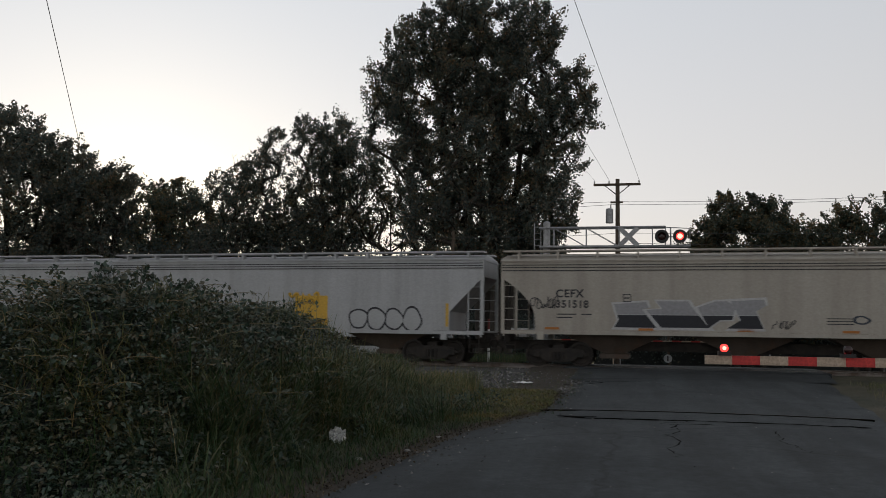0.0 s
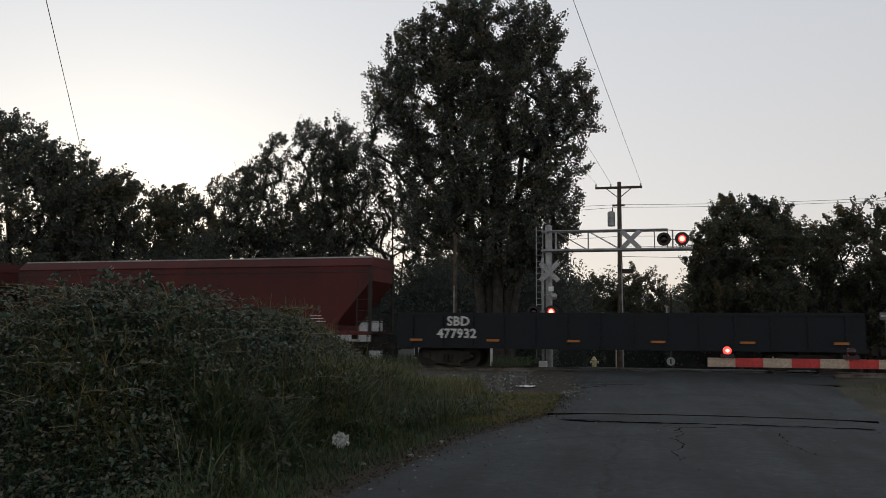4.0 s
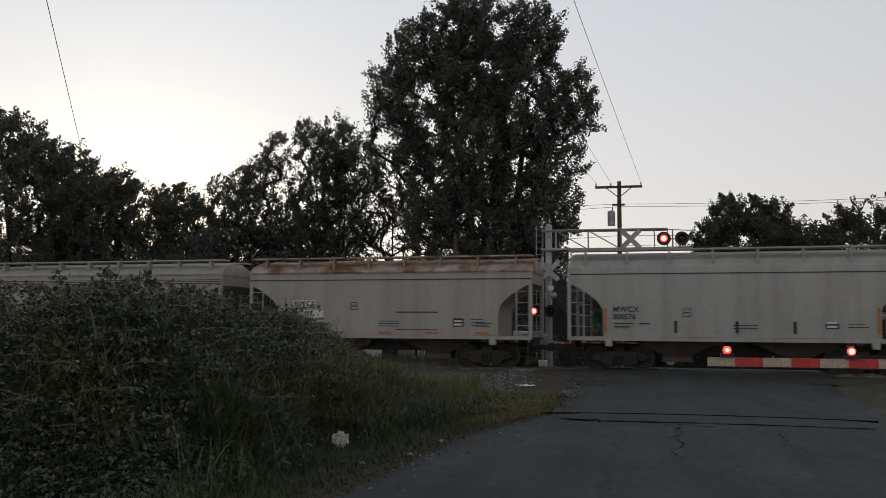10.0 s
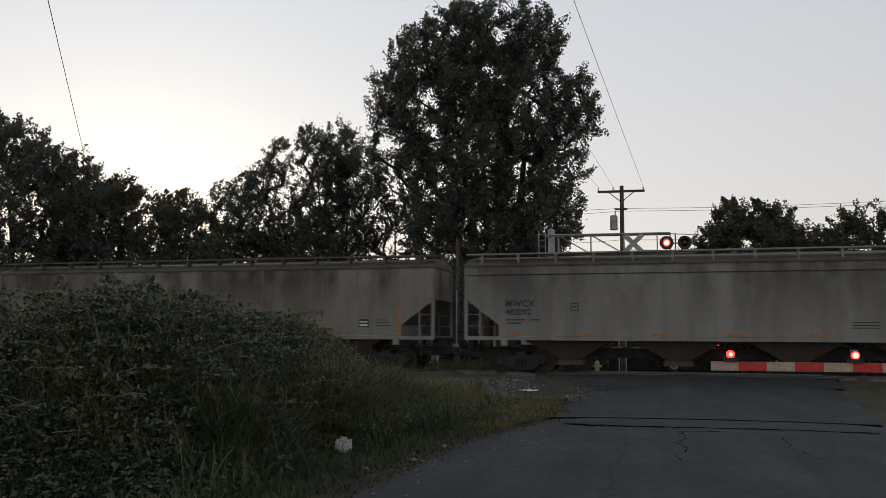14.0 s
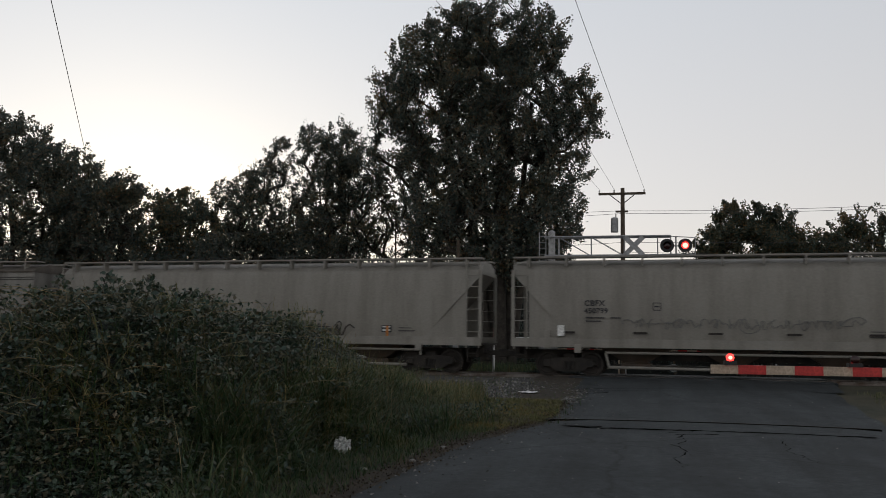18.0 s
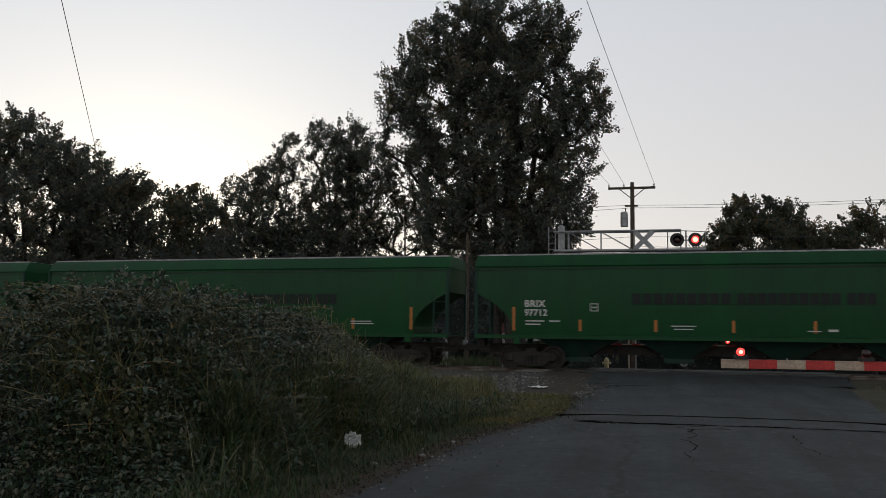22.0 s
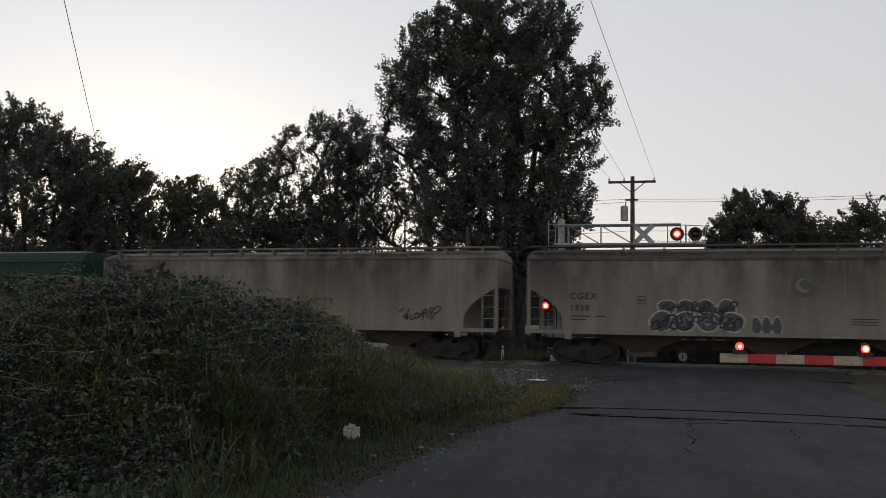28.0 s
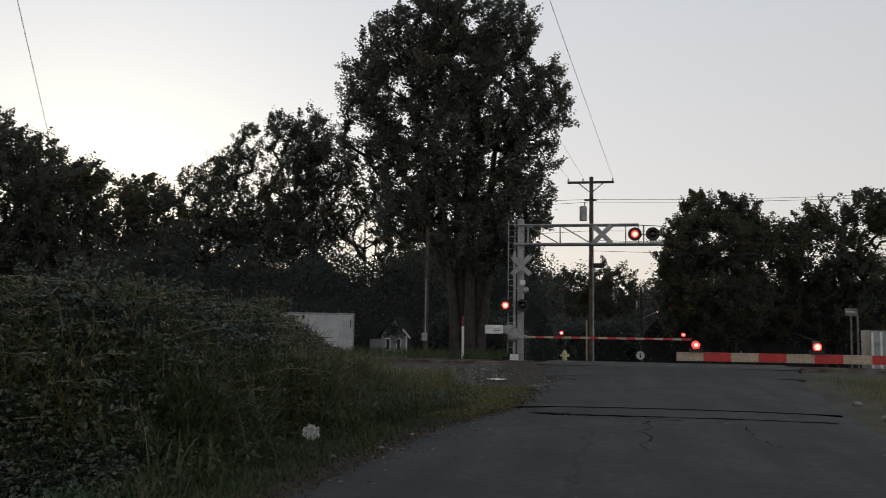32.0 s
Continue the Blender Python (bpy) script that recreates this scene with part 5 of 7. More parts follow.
    part("counterweight_arm", boxes((-0.05, 0.70, -0.34, -0.28, 1.28, 1.40), bevel=0.01), M_ALU, g)
    cw = part("counterweight", boxes((-1.35, -0.50, -0.42, -0.30, 1.46, 1.88), bevel=0.02), M_WHITE, g, "white painted counterweight")
    part("plate_bar", boxes((-0.92, -0.62, -0.43, -0.42, 1.60, 1.64), (-0.92, -0.62, -0.43, -0.42, 1.68, 1.71)), M_FIELDSTONE, cw)
    cb = bmesh.new()
    for yy, pts in ((-0.37, ((-0.50, 1.50), (-0.50, 1.84), (-0.12, 1.92), (0.02, 1.80), (0.02, 1.62))), (-0.45, ((-0.42, 1.50), (0.02, 1.62), (0.62, 1.42), (0.62, 1.27), (0.10, 1.26)))):
        va = [cb.verts.new((x_, yy, z_)) for x_, z_ in pts]
        vb = [cb.verts.new((x_, yy + 0.05, z_)) for x_, z_ in pts]
        cb.faces.new(va)
        cb.faces.new(vb[::-1])
        for k_ in range(5):
            cb.faces.new((va[k_ - 1], va[k_], vb[k_], vb[k_ - 1]))
    bmesh.ops.recalc_face_normals(cb, faces=cb.faces)
    part("counterweight_bracket", cb, M_ALU, g, "pale cast bracket")
    gate_arm(g, 0.62, 8.1, -0.33, 1.34, 0.10, (2.25, 5.0, 7.75), 2, True, lens=0.085)
    return m


def gate_arm(parent, x0, x1, y, z, height, lamps, tip, odd_first, stripe=0.406, lens=0.062):
    n = max(1, round(abs(x1 - x0) / stripe))
    st = (x1 - x0) / n
    me = [mesh_of("stripe", boxes((0, abs(st), -0.02, 0.02, -height / 2, height / 2)), c) for c in (M_WSHEET, M_RED)]
    arm = part("gate_arm", boxes((min(x0, x1), max(x0, x1), y - 0.014, y + 0.014, z - height / 2 + 0.006, z + height / 2 - 0.006)), M_ALU, parent, "striped red and white lowered arm")
    for i in range(n):
        a = x0 + st * i
        part("stripe", me[i % 2], None, arm, loc=(a if st > 0 else a + st, y, z))
    for k, x in enumerate(lamps):
        r = lens
        h = part("arm_lamp", boxes((-r * 1.35, r * 1.35, -r * 1.5, -r * 1.35, 0, r * 0.95), (-r * 1.35, r * 1.35, r * 1.35, r * 1.5, 0, r * 0.95), (-r * 1.5, -r * 1.35, -r * 1.5, r * 1.5, 0, r * 0.95), (r * 1.35, r * 1.5, -r * 1.5, r * 1.5, 0, r * 0.95)), M_BLACK, arm, loc=(x, y, z + height / 2))
        if k == tip:
            part("lamp_lens", lathe([(0.01, -r * 0.8), (r * 0.75, -r * 0.7), (r, -r * 0.3), (r, r * 0.3), (r * 0.85, r * 0.6), (0.01, r * 0.62)], 18, "y"), M_GLOW, h, "glowing red lamp", loc=(0, 0, r * 1.8))
            part("bulb", lathe([(0.001, -r * 0.92), (r * 0.42, -r * 0.88), (r * 0.5, -r * 0.72), (0.001, -r * 0.72)], 14, "y"), M_GLOWCORE, h, loc=(0, 0, r * 1.8))
        else:
            lens_drum(h, (0, 0, r * 1.8), r, (k % 2 == 1) == odd_first, "x")
    return arm


cantilever()

# near gate: its arm reaches in from the far side of the road
NX, NY = 6.4, 14.25
ng = thing("crossing_gate", (NX, NY, -0.04), "crossing gate with a red and white arm lowered over the road", "railway signal")
part("base", boxes((-0.3, 0.3, -0.3, 0.3, 0, 0.2), bevel=0.02), M_CONCRETE, ng)
part("post", rods(((0, 0, 0.15), (0, 0, 3.9), 0.065), n=14), M_ALU, ng)
part("mechanism", boxes((-0.25, 0.25, -0.15, 0.3, 0.95, 1.5), bevel=0.05), M_ALU, ng)
gate_arm(ng, 1.05 - NX, -0.1, -0.2, 1.285, 0.136, (1.34 - NX, 3.10 - NX, 4.87 - NX), 0, False)
part("arm_bolt", rods(((2.0 - NX, -0.23, 1.36), (2.0 - NX, -0.23, 1.38), 0.012)), M_ALU, ng)

# ---------------------------------------------------------------- poles, wires, hydrant, signs


def tube(name, pts, r, mat, parent=None, sag=0.0, n=12, sides=5):
    """A wire between points, hanging a little between them."""
    vs, fs = [], []
    line = []
    for a, b in zip(pts, pts[1:]):
        a, b = Vector(a), Vector(b)
        for i in range(n):
            f_ = i / n
            p_ = a.lerp(b, f_)
            p_.z -= sag * 4 * f_ * (1 - f_)
            line.append(p_)
    line.append(Vector(pts[-1]))
    for i, p_ in enumerate(line):
        d_ = (line[min(i + 1, len(line) - 1)] - line[max(i - 1, 0)]).normalized()
        u = d_.cross(Vector((0, 0, 1)))
        u = u.normalized() if u.length > 1e-4 else Vector((1, 0, 0))
        v = d_.cross(u)
        for k in range(sides):
            a_ = 2 * math.pi * k / sides
            vs.append(p_ + r * (math.cos(a_) * u + math.sin(a_) * v))
    for i in range(len(line) - 1):
        for k in range(sides):
            fs.append((i * sides + k, i * sides + (k + 1) % sides, (i + 1) * sides + (k + 1) % sides, (i + 1) * sides + k))
    return part(name, raw(name, vs, fs), mat, parent)


pole = thing("utility_pole", (-0.92, 50, -0.45), "dark wooden utility pole with crossarm and grey transformer", "utility pole", "poles by the crossing")
part("pole_shaft", rod(bmesh.new(), (0, 0, -0.5), (0.02, 0, 10.65), 0.17, 0.11, 14), M_WOOD, pole)
part("crossarm", boxes((-1.33, 1.30, -0.06, 0.06, 10.27, 10.40), bevel=0.01), M_WOOD, pole)
for s in (-1, 1):
    part("arm_brace", rods(((s * 0.05, -0.05, 9.75), (s * 0.7, -0.05, 10.28), 0.025)), M_IRON, pole)
for x in (-1.28, -0.45, 1.22):
    part("insulator", lathe([(0.02, 0), (0.05, 0.02), (0.035, 0.08), (0.06, 0.1), (0.03, 0.17), (0.01, 0.18)], 10), M_WHITE, pole, loc=(x, 0, 10.40))
part("lower_arm", boxes((-0.38, 0.32, -0.08, -0.02, 9.25, 9.36)), M_WOOD, pole)
part("transformer", lathe([(0.01, 0), (0.2, 0.0), (0.21, 0.03), (0.21, 0.75), (0.18, 0.82), (0.05, 0.86), (0.01, 0.86)], 18), M_ALU, pole, "grey cylindrical transformer", loc=(-0.44, -0.05, 8.12))
part("bushing", lathe([(0.03, 0), (0.03, 0.22), (0.01, 0.24)], 8), M_IRON, pole, loc=(-0.36, -0.05, 8.96))
part("conduit", rods(((0.12, -0.12, 0), (0.12, -0.12, 6.0), 0.04)), M_ALU, pole)
part("pole_wrap", rods(((-0.25, -0.16, 0.05), (-0.25, -0.16, 2.45), 0.04)), M_WSHEET, pole, "pale marker strip")
part("junction_box", boxes((0.12, 0.74, -0.22, 0.06, 5.42, 5.68), bevel=0.02), M_IRON, pole)

tube("overhead_wire", [(0.30, 50, 10.15), (-4.3, -25, 10.1)], 0.008, M_WIRE, None, 0.15, 30)
tube("overhead_wire", [(-1.37, 50, 10.15), (-6.4, -25, 10.4)], 0.008, M_WIRE, None, 0.2, 30)
tube("overhead_wire", [(-2.2, 50, 10.15), (-9, -25, 10.3)], 0.007, M_WIRE, None, 0.2, 30)
tube("overhead_wire", [(-40.6, 60, 8.6), (8.43, -17, 9.72)], 0.010, M_WIRE, None, 0.02, 30)
for z0, z1, dz in ((8.0, 8.75, 0.5), (8.85, 8.9, 0.25)):
    tube("overhead_wire", [(-60, 50.3, z0 - 0.9), (-24, 50.3, z0), (-0.9, 50, z1), (14, 50, z1 + 0.05), (60, 50, z1 + 0.2)], 0.011, M_WIRE, None, sag=0.1)
tube("overhead_wire", [(-60, 47.5, 5.3), (-23.6, 47.5, 6.15), (-10.3, 47.5, 6.7), (-0.9, 50, 7.1), (40, 50, 6.9)], 0.011, M_WIRE, None, sag=0.12)
for z in (6.55, 5.95):
    tube("overhead_wire", [(-0.9, 50, z), (30, 52, z - 0.1), (70, 54, z)], 0.012, M_WIRE, None, sag=0.2)
for i, ob in enumerate([o for o in scene.objects if o.name.startswith("overhead_wire")]):
    tagged(ob, "thin dark overhead wire between the poles", "wire", "overhead wires")

p2 = thing("utility_pole", (-9.95, 47.6, -0.4), "slim grey wooden pole with a small meter box", "utility pole", "poles by the crossing")
part("pole_shaft", rod(bmesh.new(), (0, 0, 0), (0.02, 0, 7.45), 0.13, 0.09, 12), M_WOOD, p2)
part("meter_box", boxes((-0.18, 0.12, -0.28, -0.12, 1.15, 1.6), bevel=0.02), M_ALU, p2)
part("conduit", rods(((0.0, -0.14, 1.6), (0.0, -0.14, 4.6), 0.03)), M_ALU, p2)
p3 = thing("utility_pole", (-40.7, 48, -0.4), "wooden utility pole with a pale transformer", "utility pole", "poles by the crossing")
part("pole_shaft", rod(bmesh.new(), (0, 0, 0), (0, 0, 8.6), 0.15, 0.1, 12), M_WOOD, p3)
part("transformer", lathe([(0.01, 0), (0.22, 0), (0.22, 0.7), (0.05, 0.8), (0.01, 0.8)], 16), M_ALU, p3, loc=(0.35, 0, 6.35))
part("lamp_arm", tube("lamp_arm", [(0, 0, 6.0), (-0.8, 0, 6.5), (-1.4, 0, 6.6)], 0.03, M_ALU).data, None, p3)
bpy.data.objects.remove([o for o in scene.objects if o.name == "lamp_arm" and o.parent is None][0])

hyd = thing("fire_hydrant", (-2.12, 44.2, -0.21), "pale yellow fire hydrant beside the road", "fire hydrant")
M_HYD = mottled("pale_yellow_paint", (0.48, 0.41, 0.22), (0.62, 0.54, 0.32), 6, 30, 0.5, relief=0.1)
part("barrel", lathe([(0.17, 0), (0.17, 0.05), (0.11, 0.06), (0.11, 0.48), (0.14, 0.49), (0.14, 0.53), (0.11, 0.54), (0.09, 0.62), (0.03, 0.66), (0.03, 0.71), (0.01, 0.71)], 18), M_HYD, hyd, smooth=False)
for s, r_ in ((-1, 0.055), (1, 0.055)):
    part("outlet", rods(((s * 0.08, 0, 0.40), (s * 0.2, 0, 0.40), r_), ((s * 0.18, 0, 0.40), (s * 0.22, 0, 0.40), r_ + 0.015)), M_HYD, hyd)
part("front_outlet", rods(((0, -0.08, 0.36), (0, -0.2, 0.36), 0.08)), M_HYD, hyd)

M_GREYSIGN = mottled("bare_sign_back", (0.40, 0.42, 0.42), (0.52, 0.54, 0.54), 4, 25, 0.5, 0.3, 0.05)
disc = thing("round_sign", (1.55, 43.5, -0.2), "back of a small round sign on a thin post", "road sign")
part("sign_disc", lathe([(0.001, -0.005), (0.20, -0.005), (0.20, 0.005), (0.001, 0.005)], 26, "y"), M_GREYSIGN, disc, loc=(0, -0.04, 0.5))
part("sign_post", boxes((-0.025, 0.025, -0.03, 0.0, 0, 0.72)), M_IRON, disc)
part("clamp", boxes((-0.03, 0.03, -0.052, -0.046, 0.38, 0.62)), M_IRON, disc)

M_FADED = plain("faded_red_paint", (0.20, 0.045, 0.04), 0.6)
mk = thing("marker_post", (-7.1, 43, -0.25), "white marker post with a red top", "marker post")
part("post", rods(((0, 0, 0), (0, 0, 1.85), 0.06), n=12), M_WHITE, mk)
part("red_top", rods(((0, 0, 1.85), (0, 0, 2.36), 0.06), n=12), M_FADED, mk)


# white trailer and small house beyond the track
M_TRAILER = mottled("scuffed_white_panel", (0.40, 0.41, 0.42), (0.53, 0.54, 0.54), 1.5, 18, 0.6, relief=0.1)
tr = thing("box_trailer", (-18.98, 51.9, -1.0), "scuffed white box trailer half hidden by brambles", "trailer", turn=17)
part("box_body", boxes((-3.4, 3.4, -1.2, 1.2, 0.85, 3.25), bevel=0.03), M_TRAILER, tr)
part("top_rail", boxes((-3.45, 3.45, -1.25, -1.2, 3.16, 3.28)), M_ALU, tr)
part("bottom_rail", boxes((-3.45, 3.45, -1.25, -1.2, 0.80, 0.92)), M_ALU, tr)
part("corner_rail", boxes((3.38, 3.46, -1.26, -1.18, 0.8, 3.28)), M_ALU, tr)
part("door_hinge", boxes((3.2, 3.26, -1.27, -1.2, 2.4, 2.9)), M_IRON, tr)
part("panel_scuff", boxes((0.3, 0.42, -1.206, -1.2, 2.9, 3.12), (0.9, 0.98, -1.206, -1.2, 2.0, 2.15), (1.6, 2.1, -1.206, -1.2, 1.75, 1.78), (2.0, 2.6, -1.206, -1.2, 1.5, 1.52), (1.2, 1.7, -1.206, -1.2, 1.25, 1.27)), M_IRON, tr)
for x in (-2.2, 2.4):
    part("wheel", lathe([(0.05, -0.12), (0.36, -0.12), (0.40, -0.06), (0.40, 0.06), (0.36, 0.12), (0.05, 0.12)], 20, "y"), M_BLACK, tr, loc=(x, -0.95, 0.38))
M_SIDING = mottled("faded_house_siding", (0.20, 0.20, 0.192), (0.30, 0.298, 0.288), 1.5, 20, 0.85, relief=0.2)
M_SHINGLE = mottled("dark_shingles", (0.03, 0.03, 0.032), (0.07, 0.07, 0.07), 2, 15, 0.9, relief=0.6)
hs = thing("small_house", (-13.3, 55, -1.1), "small pale gabled house in deep shade under trees", "house")
bm = boxes((-0.8, 0.8, -1.2, 1.2, 0, 2.05))
for y in (-1.2, 1.2):
    bm.faces.new([bm.verts.new(p_) for p_ in ((-0.8, y, 2.05), (0.8, y, 2.05), (0, y, 3.1))])
part("wall", bm, M_SIDING, hs)
for i in range(9):
    part("siding_board", boxes((-0.81, 0.81, -1.225, -1.2, 0.05 + i * 0.22, 0.25 + i * 0.22)), M_SIDING, hs)
rb = bmesh.new()
for s in (-1, 1):
    rb.faces.new([rb.verts.new(p_) for p_ in ((0, -1.4, 3.2), (0, 1.4, 3.2), (s * 1.08, 1.4, 1.9), (s * 1.08, -1.4, 1.9))])
bmesh.ops.solidify(rb, geom=rb.faces[:], thickness=0.08)
part("roof", rb, M_SHINGLE, hs)
part("eave_board", rods(((0.62, -1.42, 2.42), (1.10, -1.42, 1.86), 0.05)), M_WHITE, hs)
part("corner_board", boxes((0.78, 0.86, -1.25, -1.18, 0, 2.0)), M_WHITE, hs)
for x in (-0.38, 0.32):
    w_ = part("window", boxes((x - 0.16, x + 0.16, -1.26, -1.22, 1.05, 1.85)), M_WHITE, hs)
    part("pane", boxes((x - 0.11, x + 0.11, -1.27, -1.262, 1.11, 1.79)), M_BLACK, w_)
part("side_shed", boxes((-1.75, -0.84, -0.6, 1.0, 0, 1.75), bevel=0.02), M_SIDING, hs, "low dim annexe")
# boards leaning by the track and a pale hut at the edge of the yard
hut = thing("metal_cabinet", (14.0, 47.0, -0.45), "pale ribbed metal signal cabinet beyond the track", "cabinet")
part("cabinet_body", boxes((-1.3, 1.3, -0.8, 0.8, 0.2, 2.1), bevel=0.03), M_ALU, hut)
for i in range(7):
    part("rib", boxes((-1.25 + i * 0.4, -1.15 + i * 0.4, -0.83, -0.8, 0.25, 2.05)), M_WHITE, hut)
part("plinth", boxes((-1.35, 1.35, -0.85, 0.85, 0, 0.2)), M_CONCRETE, hut)
sg = thing("street_sign", (11.66, 45.5, -0.35), "weathered street sign board on two grey posts", "road sign")
for x in (0.0, 0.30):
    part("sign_post", rods(((x, 0, 0), (x, 0, 2.74), 0.04)), M_FIELDSTONE, sg)
part("sign_board", boxes((-0.28, 0.29, -0.06, -0.03, 2.70, 3.06)), M_FIELDSTONE, sg)
part("sign_line", boxes((-0.24, 0.20, -0.066, -0.06, 2.86, 2.92)), M_GREYSIGN, sg)
sl = thing("street_lamp", (3.1, 85, -2.2), "distant street lamp, still lit, on a wooden pole", "street lamp")
part("pole_shaft", rods(((0, 0, 0), (0, 0, 7.6), 0.11)), M_WOOD, sl)
part("lamp_arm", rods(((0, 0, 4.6), (1.5, 0, 5.3), 0.04)), M_ALU, sl)
part("lamp_head", lathe([(0.02, 0.14), (0.14, 0.1), (0.17, 0.0), (0.02, -0.02)], 14), M_ALU, sl, loc=(1.6, 0, 5.3))
part("lamp_lens", lathe([(0.01, -0.12), (0.1, -0.1), (0.14, -0.01), (0.01, 0.0)], 14), glow("street_lamp_glow", (1.0, 0.35, 0.22), 6.0), sl, loc=(1.6, 0, 5.3))
part("transformer", lathe([(0.01, 0), (0.17, 0), (0.17, 0.6), (0.01, 0.64)], 14), M_ALU, sl, loc=(-0.28, -0.2, 5.7))

# litter
def crumpled(name, loc, size, label, seed, mat):
    rnd = random.Random(seed)
    bm = bmesh.new()
    bmesh.ops.create_grid(bm, x_segments=11, y_segments=10, size=0.5)
    for v in bm.verts:
        x_, y_ = v.co.x * 2, v.co.y * 2
        v.co.x, v.co.y = 0.5 * x_ * math.sqrt(1 - y_ * y_ / 2), 0.5 * y_ * math.sqrt(1 - x_ * x_ / 2)
        v.co = Vector((v.co.x * size[0] + rnd.uniform(-0.02, 0.02), v.co.y * size[1] + rnd.uniform(-0.02, 0.02), size[2] * (0.5 + 0.5 * math.sin(v.co.x * 21 + v.co.y * 6)) + rnd.uniform(0, 0.03)))
    bmesh.ops.solidify(bm, geom=bm.faces[:], thickness=0.003)
    return tagged(part(name, bm, mat, loc=loc), label, "litter")


pp = crumpled("plastic_bag", (-4.2, 12.1, 0.02), (0.24, 0.25, 0.09), "crumpled white plastic bag caught in the grass", 3, M_WHITE)
pp.rotation_euler = (radians(60), radians(28), radians(12))
pp.location.z = 0.10
crumpled("paper_scrap", (-3.3, 26.4, 0.03), (0.6, 0.6, 0.025), "flattened white paper scrap on the gravel", 5, M_WHITE)
for i, (x, y, s) in enumerate(((-3.44, 10.75, 0.06), (-3.05, 11.7, 0.045), (-4.5, 9.4, 0.06), (-2.95, 13.2, 0.05), (5.6, 21.5, 0.11), (5.3, 18.3, 0.10), (-3.2, 12.3, 0.04))):
    bm = bmesh.new()
    bmesh.ops.create_icosphere(bm, subdivisions=2, radius=s)
    for v in bm.verts:
        v.co *= 1 + 0.35 * noise.noise(v.co * 9 + Vector((i * 3, 0, 0)))
        v.co.z *= 0.6
    tagged(part("stone", bm, M_FIELDSTONE, loc=(x, y, 0.0)), "pale grey stone at the road's edge", "stone", "stones by the road")

# ---------------------------------------------------------------- trees and plants


def leaf_cloud(name, centres, normals, size, mat, parent=None, aspect=1.6, droop=0.3, seed=1):
    """One mesh of many small pointed leaves, each of two triangles folded along its rib."""
    rs = np.random.RandomState(seed)
    n = len(centres)
    a = rs.normal(size=(n, 3)) if normals is None else normals + 0.8 * rs.normal(size=(n, 3))
    a[:, 2] -= droop
    a /= np.linalg.norm(a, axis=1)[:, None] + 1e-9
    b = np.cross(a, rs.normal(size=(n, 3)))
    b /= np.linalg.norm(b, axis=1)[:, None] + 1e-9
    c = np.cross(a, b)
    L = size * rs.uniform(0.6, 1.35, n)[:, None]
    Wd = L / aspect
    p0 = centres - a * L * 0.5
    p2 = centres + a * L * 0.5
    p1 = centres + b * Wd * 0.5 + c * Wd * 0.12
    p3 = centres - b * Wd * 0.5 + c * Wd * 0.12
    v = np.stack([p0, p1, p2, p3], 1).reshape(-1, 3)
    idx = np.arange(n) * 4
    tri = np.concatenate([np.stack([idx, idx + 1, idx + 2], 1), np.stack([idx, idx + 2, idx + 3], 1)], 1).reshape(-1)
    me = bpy.data.meshes.new(name)
    me.vertices.add(len(v))
    me.vertices.foreach_set("co", v.astype(np.float32).ravel())
    me.loops.add(len(tri))
    me.loops.foreach_set("vertex_index", tri.astype(np.int32))
    me.polygons.add(len(tri) // 3)
    me.polygons.foreach_set("loop_start", (np.arange(len(tri) // 3) * 3).astype(np.int32))
    me.update(calc_edges=True)
    return part(name, me, mat, parent)


def branch_mesh(name, segments, sides=6):
    """Tapered limbs as open tubes: (from, to, first radius, last radius)."""
    vs, fs = [], []
    ring = [(math.cos(2 * math.pi * k / sides), math.sin(2 * math.pi * k / sides)) for k in range(sides)]
    for p0, p1, r0, r1 in segments:
        p0, p1 = Vector(p0), Vector(p1)
        d = p1 - p0
        if d.length < 1e-4:
            continue
        d.normalize()
        u = d.cross(Vector((0.3, 1, 0.1))).normalized()
        v = d.cross(u)
        k0 = len(vs)
        for p_, r_ in ((p0 - d * r0 * 0.3, r0), (p1 + d * r1 * 0.3, r1)):
            vs += [p_ + u * (c_ * r_) + v * (s_ * r_) for c_, s_ in ring]
        fs += [(k0 + k, k0 + (k + 1) % sides, k0 + sides + (k + 1) % sides, k0 + sides + k) for k in range(sides)]
    me = raw(name, vs, fs)
    me.polygons.foreach_set("use_smooth", [True] * len(me.polygons))
    return me


